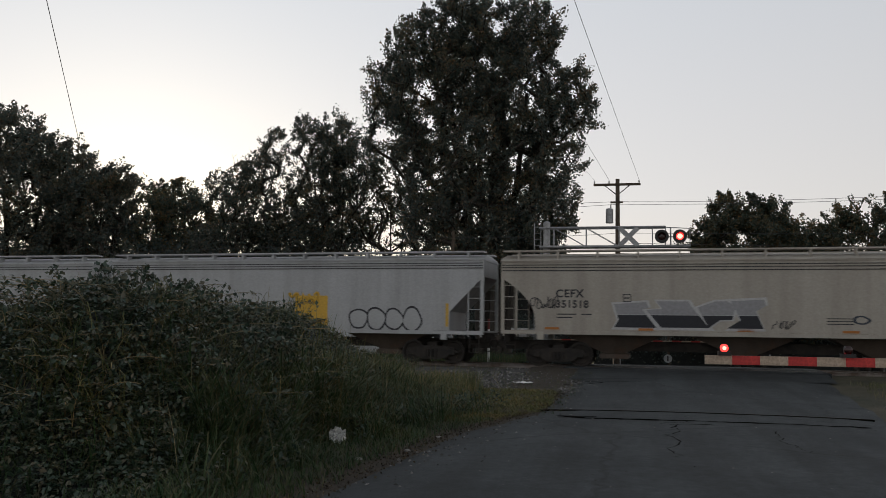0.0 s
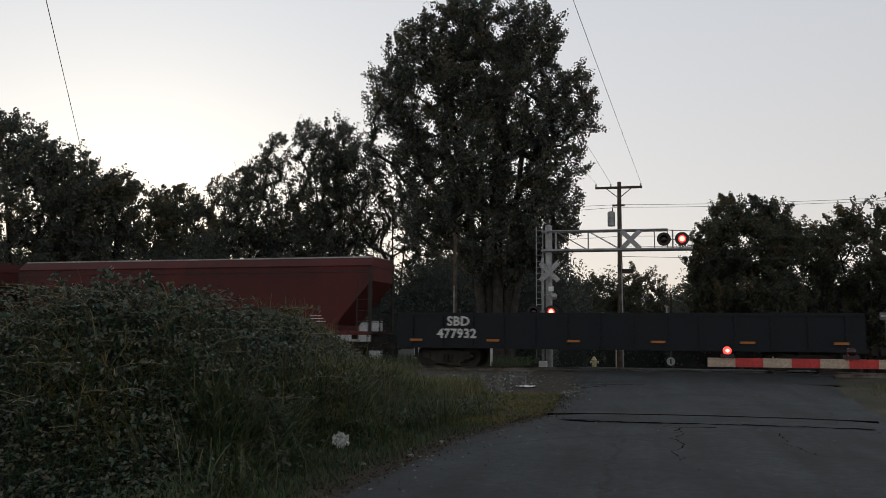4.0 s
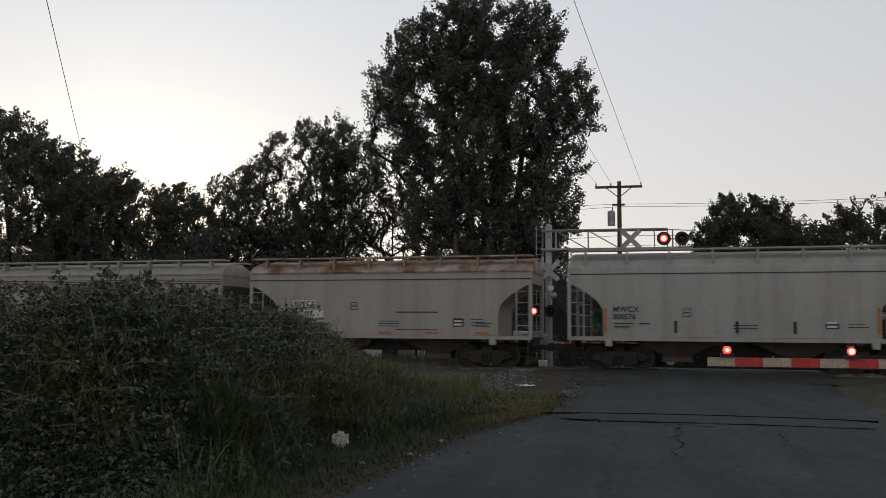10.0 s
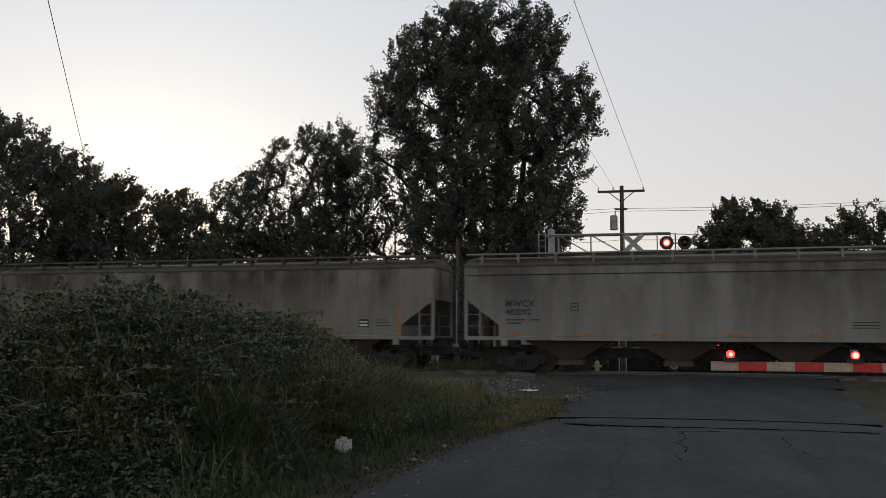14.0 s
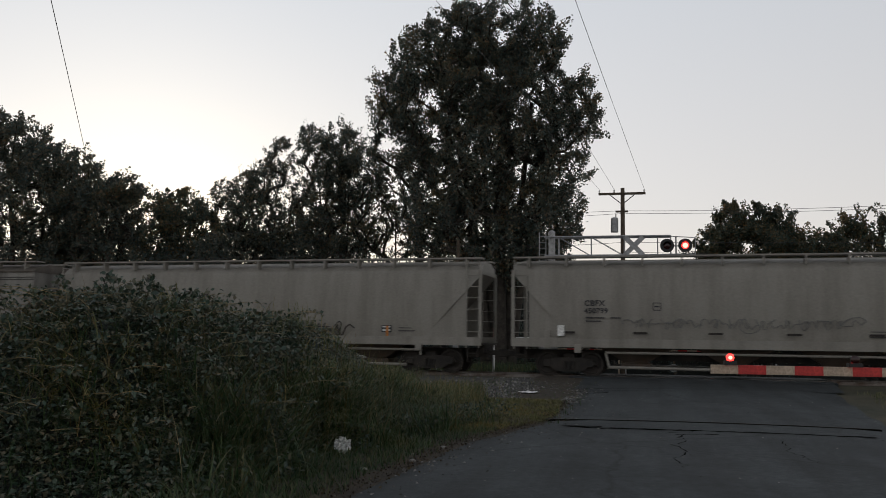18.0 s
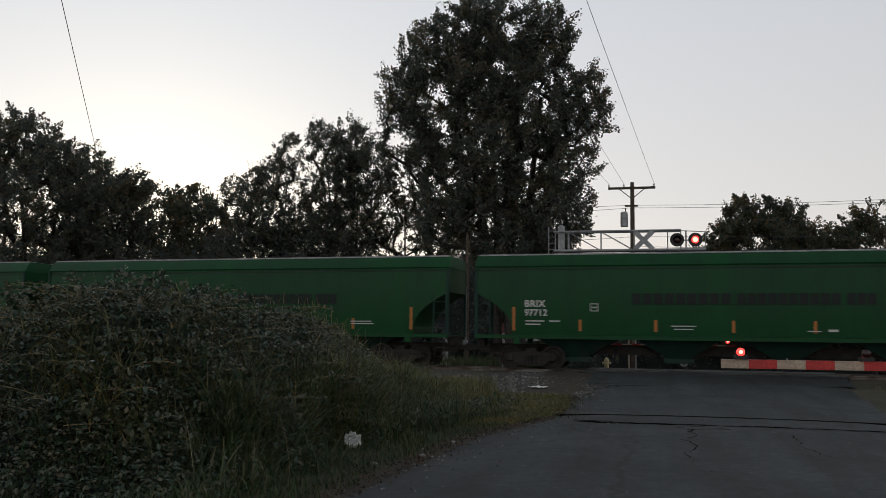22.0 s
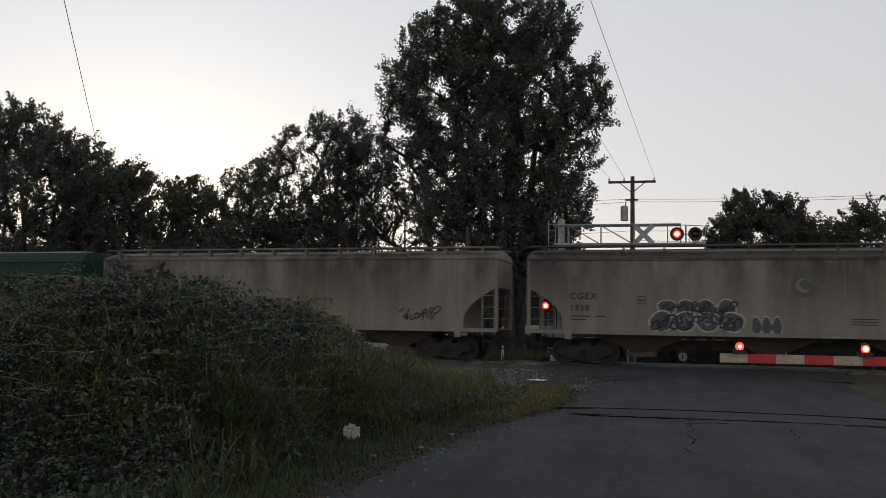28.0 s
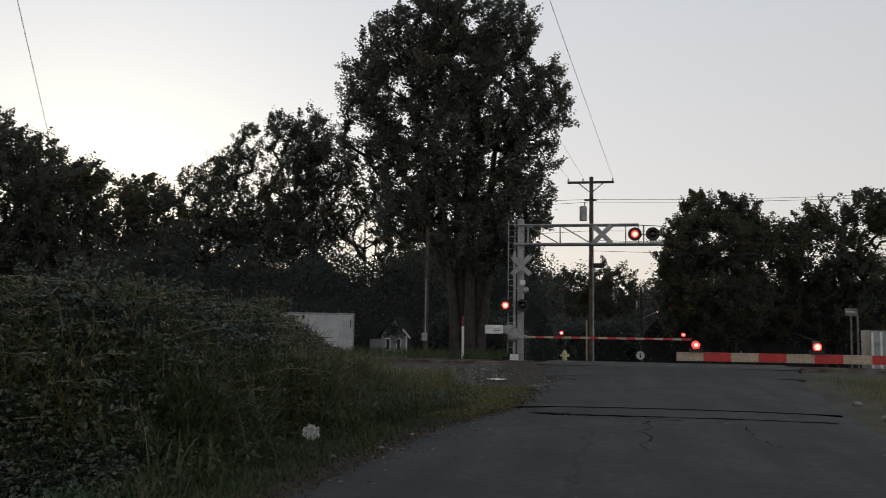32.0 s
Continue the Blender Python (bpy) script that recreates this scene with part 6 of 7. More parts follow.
def tree(base, blobs, stems, leaf, nodes, per, spray, mat, label, group, depth=5.0, seed=1, shell=0.5, stretch=1.6):
    """A tree grown from its stems: every twig's end in the crown's masses (x, z, half width, half height) is joined to the nearest
    limb below it, limbs thicken with what they carry, and a tapering spray of leaves follows each twig."""
    rs = np.random.RandomState(seed)
    base = (base[0], base[1], lift(base[1]) - 0.1)
    t = thing("tree", base, label, "tree", group)
    B = np.array([(x - base[0], z - base[2], rx, rz) for x, z, rx, rz in blobs])
    area = B[:, 2] * B[:, 3] * np.minimum(B[:, 2], depth) ** 0.5
    pick = B[rs.choice(len(B), nodes, p=area / area.sum())]
    half = np.maximum(pick[:, 2:] - 0.12 * spray, 0.3)
    d = rs.normal(size=(nodes, 3))
    d /= np.linalg.norm(d, axis=1)[:, None]
    r = (shell ** 3 + (1 - shell ** 3) * rs.uniform(0, 1, nodes)) ** (1 / 3)
    pts = np.stack([pick[:, 0] + d[:, 0] * half[:, 0] * r, d[:, 1] * np.minimum(half[:, 0], depth) * r, pick[:, 1] + d[:, 2] * half[:, 1] * r], 1)
    low, high = (B[:, 1] - B[:, 3]).min(), (B[:, 1] + B[:, 3]).max()
    P, parent, chain = [], [], []
    for sx, sy, rad, tx in stems:
        top = low + 0.62 * (high - low)
        last = -1
        for k in range(9):
            f_ = k / 8
            wob = 0.16 * math.sin(5 * f_ + sx * 9)
            P.append((sx + (tx - sx) * f_ ** 1.4 + wob * f_, sy * (1 + f_), -0.2 + (top + 0.2) * f_))
            parent.append(last)
            chain.append(rad * (1.55 if k == 0 else 1.12 if k == 1 else 1 - 0.68 * f_))
            last = len(P) - 1
    fork = np.array([B[:, 0].mean(), 0, low])
    order = np.argsort(np.linalg.norm((pts - fork) * np.array([1, 1, 0.8]), axis=1))
    P = np.concatenate([np.array(P), pts[order]], 0)
    n0, n = len(chain), len(P)
    for i in range(n0, n):
        v = P[i] - P[:i]
        dist = np.linalg.norm(v, axis=1)
        cost = dist + 2.2 * np.maximum(0, 0.35 * dist - v[:, 2])
        cost[:n0] += 0.5
        cost[:n0][P[:n0, 2] < low - 0.5] += 50
        parent.append(int(np.argmin(cost)))
    load = np.ones(n)
    for i in range(n - 1, -1, -1):
        if parent[i] >= 0:
            load[parent[i]] += load[i]
    seg = {0: [], 1: []}
    for i in range(n):
        j = parent[i]
        if j < 0:
            continue
        if i < n0:
            seg[0].append((P[j], P[i], chain[j], chain[i]))
        else:
            r1 = min(0.016 * load[i] ** 0.52, 0.16)
            r0 = min(0.016 * (load[i] + 1) ** 0.52 * 1.15, 0.18)
            mid = (P[i] + P[j]) / 2 + rs.normal(size=3) * 0.06 * np.linalg.norm(P[i] - P[j])
            seg[1] += [(P[j], mid, r0, (r0 + r1) / 2), (mid, P[i], (r0 + r1) / 2, r1)]
    part("trunk", branch_mesh("trunk", seg[0], 12), M_BARK, t)
    tagged(part("limbwork", branch_mesh("limbwork", seg[1], 5), M_BARK, t), kind="stuff")
    # sprays of leaves
    idx = np.arange(n0, n)
    way = P[idx] - P[np.array(parent)[idx]]
    way /= np.linalg.norm(way, axis=1)[:, None] + 1e-9
    way = way * 0.8 + rs.normal(size=way.shape) * 0.35 + np.array([0, 0, 0.25])
    way /= np.linalg.norm(way, axis=1)[:, None]
    k = rs.poisson(per * rs.uniform(0.45, 1.5, len(idx)))
    size = np.repeat(spray * rs.uniform(0.6, 1.3, len(idx)), k)[:, None]
    c, w = np.repeat(P[idx], k, 0), np.repeat(way, k, 0)
    along = rs.beta(1.6, 1.9, len(c))[:, None]
    off = rs.normal(size=c.shape)
    off *= (rs.uniform(0, 1, len(c)) ** 0.45 / (np.linalg.norm(off, axis=1) + 1e-9))[:, None]
    c = c + w * (along - 0.42) * size * stretch + off * size * (0.62 - 0.42 * along)
    leaf_cloud("crown", c, None, leaf, mat, t, seed=seed)
    return t


BIG = [(-8.4, 20.6, 3.6, 2.6), (-11.2, 20.0, 2.6, 2.6), (-13.6, 19.2, 2.0, 2.2), (-15.2, 16.6, 1.9, 2.1), (-12.6, 16.2, 3.2, 3.4), (-5.9, 19.6, 1.9, 2.3), (-4.0, 16.2, 2.0, 1.6), (-3.2, 14.6, 1.25, 1.7), (-6.4, 15.6, 3.4, 3.4),
       (-9.2, 17.4, 3.4, 3.0), (-9.6, 8.4, 3.0, 2.6), (-5.2, 8.6, 2.1, 2.6), (-8.6, 11.9, 4.2, 3.4), (-4.6, 11.6, 2.0, 3.4), (-11.4, 10.8, 2.2, 2.8), (-6.4, 8.2, 2.9, 2.4), (-8.0, 6.0, 2.8, 1.6), (-5.4, 6.4, 1.8, 1.6), (-14.9, 13.6, 1.9, 2.0), (-13.4, 12.2, 1.8, 2.2), (-12.6, 8.4, 1.8, 2.0)]
tree((-8.3, 52, -0.4), BIG, [(-0.62, 0, 0.34, -2.8), (-0.25, 0.3, 0.36, -1.6), (0.1, -0.2, 0.38, 0.2), (0.42, 0.2, 0.32, 1.8), (0.68, -0.1, 0.26, 3.6)], 0.165, 1700, 118, 0.85, M_LEAF,
     "tall broad cottonwood tree with several trunks, dark against the dawn", "trees beyond the track", depth=3.8, seed=3, shell=0.35, stretch=1.9)
MID_A = [(-22.8, 16.2, 2.0, 2.3), (-25.1, 16.3, 1.7, 2.2), (-21.4, 13.6, 2.6, 2.6), (-24.4, 12.2, 2.6, 2.6), (-23.2, 9.2, 3.2, 2.6), (-26.0, 8.4, 3.4, 2.4)]
MID_B = [(-27.7, 15.6, 1.5, 1.7), (-29.4, 13.7, 2.0, 1.7), (-32.0, 12.8, 1.9, 1.6), (-29.4, 10.6, 3.4, 2.8), (-31.0, 8.0, 4.0, 2.2)]
MID_C = [(-15.4, 9.4, 2.4, 2.4), (-15.2, 6.6, 2.4, 2.0), (-18.4, 13.2, 2.4, 2.2), (-16.9, 11.2, 2.2, 2.4), (-18.6, 9.4, 2.8, 2.2), (-20.6, 10.6, 2.6, 2.4)]
tree((-23.2, 64, -0.4), MID_A, [(-0.3, 0, 0.14, -1.6), (0.6, 0, 0.15, 1.2)], 0.18, 760, 74, 0.82, M_LEAF, "leafy tree with open branches against the sky", "trees beyond the track", seed=5, depth=3, shell=0.3)
mid_b = tree((-28.6, 64, -0.4), MID_B, [(0, 0, 0.12, 0.6), (0.4, 0.2, 0.12, 1.5)], 0.18, 520, 64, 0.76, M_LEAF, "thin-crowned tree with open branches and bare top twigs", "trees beyond the track", seed=7, depth=3, shell=0.3)
rnd = random.Random(6)
twig = []
for k in range(9):
    a_ = Vector((-2.2 + rnd.uniform(-0.5, 0.7), rnd.uniform(-0.5, 0.5), 15.0))
    b_ = a_ + Vector((rnd.uniform(-0.7, 0.9), 0, rnd.uniform(0.9, 2.0)))
    twig.append((a_, b_, 0.022, 0.010))
    for _ in range(3):
        c_ = a_.lerp(b_, rnd.uniform(0.3, 1))
        twig.append((c_, c_ + Vector((rnd.uniform(-0.5, 0.5), rnd.uniform(-0.3, 0.3), rnd.uniform(0.1, 0.6))), 0.012, 0.006))
part("bare_twigs", branch_mesh("bare_twigs", twig, 4), M_BARK, mid_b, "bare dead twigs above the leaves")
tree((-18.6, 65, -0.4), MID_C, [(0, 0, 0.13, 0.2), (0.4, 0.2, 0.1, 1.0)], 0.18, 400, 50, 0.7, M_LEAF2, "tree with a thin crown and sky showing through", "trees beyond the track", seed=9, depth=2.6, shell=0.45)
LEFT_A = [(-41.6, 14.2, 3.0, 2.3), (-38.6, 12.4, 2.6, 2.0), (-36.6, 12.0, 1.9, 2.0), (-38.9, 9.9, 4.6, 3.0), (-45.0, 13.5, 4.0, 3.2), (-40.5, 6.2, 5.5, 2.8)]
LEFT_B = [(-33.5, 10.9, 1.9, 1.3), (-35.0, 9.4, 3.3, 2.6), (-35.5, 6.0, 3.6, 2.4)]
tree((-40.0, 50, -0.4), LEFT_A, [(-0.2, 0, 0.24, -1.5), (0.3, 0, 0.2, 2.0)], 0.18, 950, 92, 0.8, M_LEAF, "dense dark round-topped tree", "trees beyond the track", seed=13, shell=0.5)
tree((-34.6, 50.5, -0.4), LEFT_B, [(0, 0, 0.18, 0.6)], 0.18, 480, 92, 0.75, M_LEAF, "dense dark smaller tree", "trees beyond the track", seed=15, shell=0.5)
tree((-43.4, 75, -0.4), [(-43.5, 13.7, 3.2, 1.8), (-43.3, 10.9, 5.9, 3.3), (-42.0, 7.0, 6.0, 3.0)], [(0, 0, 0.2, 0)], 0.26, 520, 90, 1.1, M_LEAF2, "rounded brownish-green tree among taller ones", "trees beyond the track", seed=17, shell=0.5)
tree((9.8, 80, -0.4), [(6.3, 8.6, 2.3, 3.1), (6.2, 4.4, 2.2, 4.0), (7.9, 11.8, 1.7, 2.1), (10.2, 11.6, 1.6, 2.1), (11.9, 11.6, 1.7, 1.9), (9.6, 9.4, 4.5, 2.7), (9.5, 4.4, 4.9, 4.5), (12.9, 9.4, 1.7, 2.6)], [(-1, 0, 0.2, -2.5), (0, 0.3, 0.2, 0.2), (1, 0, 0.2, 2.4)], 0.23, 1250, 92, 0.9, M_LEAF2,
     "dense tree with a lumpy brown-green top", "trees beyond the track", seed=19, shell=0.55)
tree((20.5, 85, -0.4), [(16.2, 9.0, 2.2, 3.0), (15.0, 4.5, 3.0, 4.2), (18.4, 11.4, 2.0, 1.9), (20.7, 12.2, 1.8, 1.9), (23.6, 12.6, 2.2, 2.2), (19.0, 8.7, 5.2, 3.2), (22.6, 4.1, 5.1, 4.6), (27.0, 11.9, 3.6, 2.8)], [(-1, 0, 0.2, -2.5), (0, 0.3, 0.2, 0.2), (1, 0, 0.2, 3.4)], 0.24, 820, 84, 0.95, M_LEAF2,
     "dense green tree with a ragged top", "trees beyond the track", seed=21, shell=0.5)
tree((0.4, 112, -0.4), [(0.5, 8.8, 2.2, 1.7), (2.6, 8.2, 1.3, 1.3), (-1.6, 6.6, 2.4, 2.2), (-5.3, 6.3, 4.1, 2.6), (0.5, 4.7, 4.0, 3.0), (3.8, 5.6, 2.5, 2.2), (-1.0, 3.0, 7.0, 3.0)], [(0, 0, 0.2, 0)], 0.26, 480, 70, 1.0, M_LEAF2, "distant dark leafy tree over the road", "trees beyond the track", seed=23, shell=0.4)


def thicket(name, x0, x1, y0, y1, top, n, leaf, spread, mat, label, seed, core=0.72):
    """A bank of undergrowth and low trees, full down to the ground."""
    rs = np.random.RandomState(seed)
    x = rs.uniform(x0, x1, n)
    y = rs.uniform(y0, y1, n)
    def crest(v, w):
        ends = max(0.0, min(1.0, (v - x0) / 4, (x1 - v) / 4)) ** 0.5
        return top(v) * (0.15 + 0.85 * ends) * (0.85 + 0.25 * noise.noise((v * 0.25, w * 0.3, seed)) + 0.09 * noise.noise((v * 0.9, w, seed)))

    h = np.array([crest(v, w) for v, w in zip(x, y)])
    g = np.array([lift(v) for v in y])
    z = g + (h - g) * rs.uniform(0.0, 1.0, n) ** 0.8
    k = rs.randint(14, 34, n)
    c = np.repeat(np.stack([x, y, z], 1), k, 0)
    c = c + rs.normal(size=c.shape) * spread
    c[:, 2] = np.maximum(c[:, 2], np.repeat(g, k) - 0.1)
    ob = leaf_cloud(name, c, None, leaf, mat, None, seed=seed)
    # an added dark sheet for the dense inside: painted shade that closes the gaps
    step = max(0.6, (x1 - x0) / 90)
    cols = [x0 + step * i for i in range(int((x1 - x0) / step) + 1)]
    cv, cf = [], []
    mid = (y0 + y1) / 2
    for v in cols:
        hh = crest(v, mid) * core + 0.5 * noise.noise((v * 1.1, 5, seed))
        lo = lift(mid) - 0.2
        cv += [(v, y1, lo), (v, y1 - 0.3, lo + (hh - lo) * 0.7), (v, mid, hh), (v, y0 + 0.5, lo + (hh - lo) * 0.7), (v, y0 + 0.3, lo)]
    for i in range(len(cols) - 1):
        for k_ in range(4):
            cf.append((i * 5 + k_, i * 5 + k_ + 1, (i + 1) * 5 + k_ + 1, (i + 1) * 5 + k_))
    part("inner_shade_sheet", raw("inner_shade_sheet", cv, cf), M_SHADE, ob)
    return tagged(ob, label, "undergrowth", kind="stuff")


def screen_top(x):
    """Height of the undergrowth behind the tall trees, with a gap where the dawn shows through."""
    return (11.6 if x < -22 else 12.4) - 5.0 * math.exp(-((x + 20.5) / 2.3) ** 2)


thicket("undergrowth", -75, -4, 70, 78, screen_top, 4200, 0.26, 0.55, M_HEDGE, "dark undergrowth and low trees behind the track", 31)
thicket("undergrowth", -75, -9, 58.5, 62, lambda x: 7.4, 3100, 0.22, 0.45, M_HEDGE, "dark hedge of shrubs behind the track", 33)
thicket("undergrowth", 3, 70, 86, 94, lambda x: 10.0, 2800, 0.29, 0.6, M_HEDGE, "dark undergrowth under the far trees", 35)
thicket("undergrowth", -26, 16, 118, 128, lambda x: 10.8 if x < -3 else 8.2, 2000, 0.30, 0.5, M_HEDGE, "distant dark hedge across the road's end", 37)
thicket("undergrowth", -9, 14, 94, 99, lambda x: 2.4, 900, 0.28, 0.5, M_HEDGE, "low dark shrubs beyond the crossing", 36)
thicket("undergrowth", -11.6, -5.5, 54, 57, lambda x: 3.4, 1200, 0.16, 0.4, M_HEDGE, "shrubs round the foot of the tall tree", 39)


# bramble bank: a mound under a skin of leaves, with arching canes
def bank_h(x, y):
    """Height of the bramble bank above the ground."""
    edge = -4.55 - 0.0 * y + 0.25 * noise.noise((y * 0.6, 0, 4))
    if y > 14.5:
        edge = -4.7 - 0.05 * (y - 14.5)
    side = max(0.0, min(1.0, (edge - x) / 2.0))
    front = max(0.0, min(1.0, (y - 7.2 - 0.25 * max(0.0, -6 - x)) / 3.2))
    back = max(0.0, min(1.0, (23.5 - y) / 6.0))
    s = lambda k: k * k * (3 - 2 * k)
    crest = 1.86 + 0.52 * math.exp(-((x + 7.6) / 1.2) ** 2) - 0.06 * max(0, -9 - x)
    lumps = 0.22 * noise.noise((x * 0.7, y * 0.7, 1)) + 0.12 * noise.noise((x * 1.9, y * 1.9, 2))
    return (crest + lumps) * side ** 0.62 * s(front) ** 0.75 * s(back)


bx = [-16 + 0.3 * i for i in range(39)]
by = [6.9 + 0.35 * i for i in range(45)]
# the mound's dark colour paints the shade seen between the bramble leaves
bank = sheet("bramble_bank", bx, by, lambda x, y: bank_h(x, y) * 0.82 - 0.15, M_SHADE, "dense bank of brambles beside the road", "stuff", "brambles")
rs = np.random.RandomState(41)
P = []
while len(P) < 32000:
    x, y = rs.uniform(-15.5, -4.2), rs.uniform(7.0, 22.0)
    if (y > 17.5 and rs.uniform() < 0.4) or rs.uniform() > 0.45 + 0.9 * noise.noise((x * 1.1, y * 1.1, 7)) + 0.3:
        continue
    h = bank_h(x, y)
    if h < 0.12:
        continue
    e = 0.08
    g = Vector((-(bank_h(x + e, y) - h) / e, -(bank_h(x, y + e) - h) / e, 1.0)).normalized()
    d = rs.uniform(-0.12, 0.20)
    P.append((x + g.x * d, y + g.y * d, h * 0.82 - 0.08 + g.z * d))
P = np.array(P)
# leaflets in fives on each stalk, most of them lying flat to the sky
spray = np.random.RandomState(43)
turn = spray.uniform(0, 6.28, (len(P), 1)) + np.arange(5)[None, :] * 1.25
reach = spray.uniform(0.035, 0.066, (len(P), 5))
P5 = (P[:, None, :] + np.stack([np.cos(turn) * reach, np.sin(turn) * reach, spray.normal(size=turn.shape) * 0.012], 2)).reshape(-1, 3)
A5 = np.stack([np.cos(turn), np.sin(turn), spray.normal(size=turn.shape) * 0.3], 2).reshape(-1, 3)


def flat_leaves(name, centres, along, size, mat, parent, seed, tilt=0.35):
    """Leaves that lie nearly flat, each folded along its rib."""
    rs_ = np.random.RandomState(seed)
    n = len(centres)
    a = along / np.linalg.norm(along, axis=1)[:, None]
    up = np.array([0, 0, 1.0]) + rs_.normal(size=(n, 3)) * tilt
    b = np.cross(up, a)
    b /= np.linalg.norm(b, axis=1)[:, None] + 1e-9
    c = np.cross(a, b)
    L = size * rs_.uniform(0.65, 1.3, n)[:, None]
    W_ = L * 0.62
    v = np.stack([centres - a * L * 0.5, centres - a * L * 0.05 + b * W_ * 0.5 + c * W_ * 0.14, centres + a * L * 0.5 - c * L * 0.1, centres - a * L * 0.05 - b * W_ * 0.5 + c * W_ * 0.14], 1).reshape(-1, 3)
    i = np.arange(n) * 4
    tri = np.stack([i, i + 1, i + 2, i, i + 2, i + 3], 1).reshape(-1)
    me = bpy.data.meshes.new(name)
    me.vertices.add(len(v))
    me.vertices.foreach_set("co", v.astype(np.float32).ravel())
    me.loops.add(len(tri))
    me.loops.foreach_set("vertex_index", tri.astype(np.int32))
    me.polygons.add(len(tri) // 3)
    me.polygons.foreach_set("loop_start", (np.arange(len(tri) // 3) * 3).astype(np.int32))
    me.update(calc_edges=True)
    return part(name, me, mat, parent)


flat_leaves("bramble_leaves", P5, A5, 0.076, M_BRAMBLE, bank, 45)


def blades(name, roots, height, width, mat, parent, seed, lean=0.35):
    """Grass or stalks: each a ribbon that arches over to its tip, in fewer pieces where it is short."""
    rs = np.random.RandomState(seed)
    n = len(roots)
    h = height * rs.uniform(0.45, 1.25, n)
    az = rs.uniform(0, 2 * np.pi, n)
    d = np.stack([np.cos(az), np.sin(az), np.zeros(n)], 1)
    w = np.stack([-np.sin(az), np.cos(az), np.zeros(n)], 1) * (width * rs.uniform(0.6, 1.3, n))[:, None]
    ln = (lean * h * rs.uniform(0.2, 1.6, n))[:, None]
    steps = np.array([0.0, 0.3, 0.55, 0.78, 0.92] if height > 0.58 else [0.0, 0.6])
    m_ = len(steps)
    bend = np.minimum(ln / (h[:, None] + 1e-6), 2.2) * (1.0 if height > 0.3 else 0.4)
    cols = []
    for k, f_ in enumerate(steps):
        rise = f_ - 0.30 * bend * f_ ** 2.6
        c_ = roots + np.concatenate([d[:, :2] * ln * f_ ** 1.8, h[:, None] * rise], 1)
        cols += [c_ - w * (1 - 0.55 * f_), c_ + w * (1 - 0.55 * f_)]
    cols.append(roots + np.concatenate([d[:, :2] * ln * 1.1, h[:, None] * (1.0 - 0.36 * bend)], 1))
    v = np.stack(cols, 1).reshape(-1, 3)
    i = np.arange(n)[:, None] * (2 * m_ + 1)
    quad = [q_ for k in range(m_ - 1) for q_ in (2 * k, 2 * k + 1, 2 * k + 3, 2 * k, 2 * k + 3, 2 * k + 2)] + [2 * m_ - 2, 2 * m_ - 1, 2 * m_]
    tri = (i + np.array([quad])).reshape(-1)
    me = bpy.data.meshes.new(name)
    me.vertices.add(len(v))
    me.vertices.foreach_set("co", v.astype(np.float32).ravel())
    me.loops.add(len(tri))
    me.loops.foreach_set("vertex_index", tri.astype(np.int32))
    me.polygons.add(len(tri) // 3)
    me.polygons.foreach_set("loop_start", (np.arange(len(tri) // 3) * 3).astype(np.int32))
    me.update(calc_edges=True)
    return part(name, me, mat, parent)


def canes(name, n, seed, mat, parent):
    """Arching bramble canes over the top of the bank."""
    rnd = random.Random(seed)
    vs, fs, lv = [], [], []
    for _ in range(n):
        x, y = rnd.uniform(-12, -5.0), rnd.uniform(8.5, 15)
        h = bank_h(x, y)
        if h < 0.5:
            continue
        az, ln, rise = rnd.uniform(0, 6.28), rnd.uniform(0.5, 1.3), rnd.uniform(0.08, 0.34)
        prev = None
        for k in range(8):
            f_ = k / 7
            p_ = Vector((x + math.cos(az) * ln * f_, y + math.sin(az) * ln * f_, h * 0.9 - 0.1 + rise * 4 * f_ * (1 - 0.62 * f_) * 0.62))
            u = Vector((-math.sin(az), math.cos(az), 0)) * 0.006
            b_ = len(vs)
            vs += [p_ - u, p_ + u, p_ + Vector((0, 0, 0.008))]
            if prev is not None:
                for a_, c_ in ((0, 1), (1, 2), (2, 0)):
                    fs.append((prev + a_, prev + c_, b_ + c_, b_ + a_))
            prev = b_
            if k > 1:
                lv += [(p_.x + rnd.gauss(0, 0.05), p_.y + rnd.gauss(0, 0.05), p_.z + rnd.gauss(0, 0.03)) for _ in range(4)]
    part(name, raw(name, vs, fs), mat, parent)
    flat_leaves("cane_leaves", np.array(lv), np.random.RandomState(seed).normal(size=(len(lv), 3)), 0.08, M_BRAMBLE, parent, seed, 0.5)


canes("canes", 520, 47, M_DRY, bank)
rs = np.random.RandomState(48)
f_ = rs.uniform(0, 1, 420) ** 0.8
sprig = np.stack([-7.45 + 1.15 * f_ + rs.normal(size=420) * 0.16, 19.2 + rs.normal(size=420) * 0.25, 1.85 - 1.0 * f_ ** 1.2 + rs.normal(size=420) * 0.16 - 0.15], 1)
leaf_cloud("outer_sprays", sprig, None, 0.085, M_BRAMBLE, bank, 1.5, 0.2, 49)
part("outer_stems", branch_mesh("outer_stems", [((-7.7 + 0.25 * k, 19.2, 0.5), (-7.35 + 0.28 * k, 19.2, 1.75 - 0.23 * k), 0.012, 0.006) for k in range(5)]), M_BARK, bank)
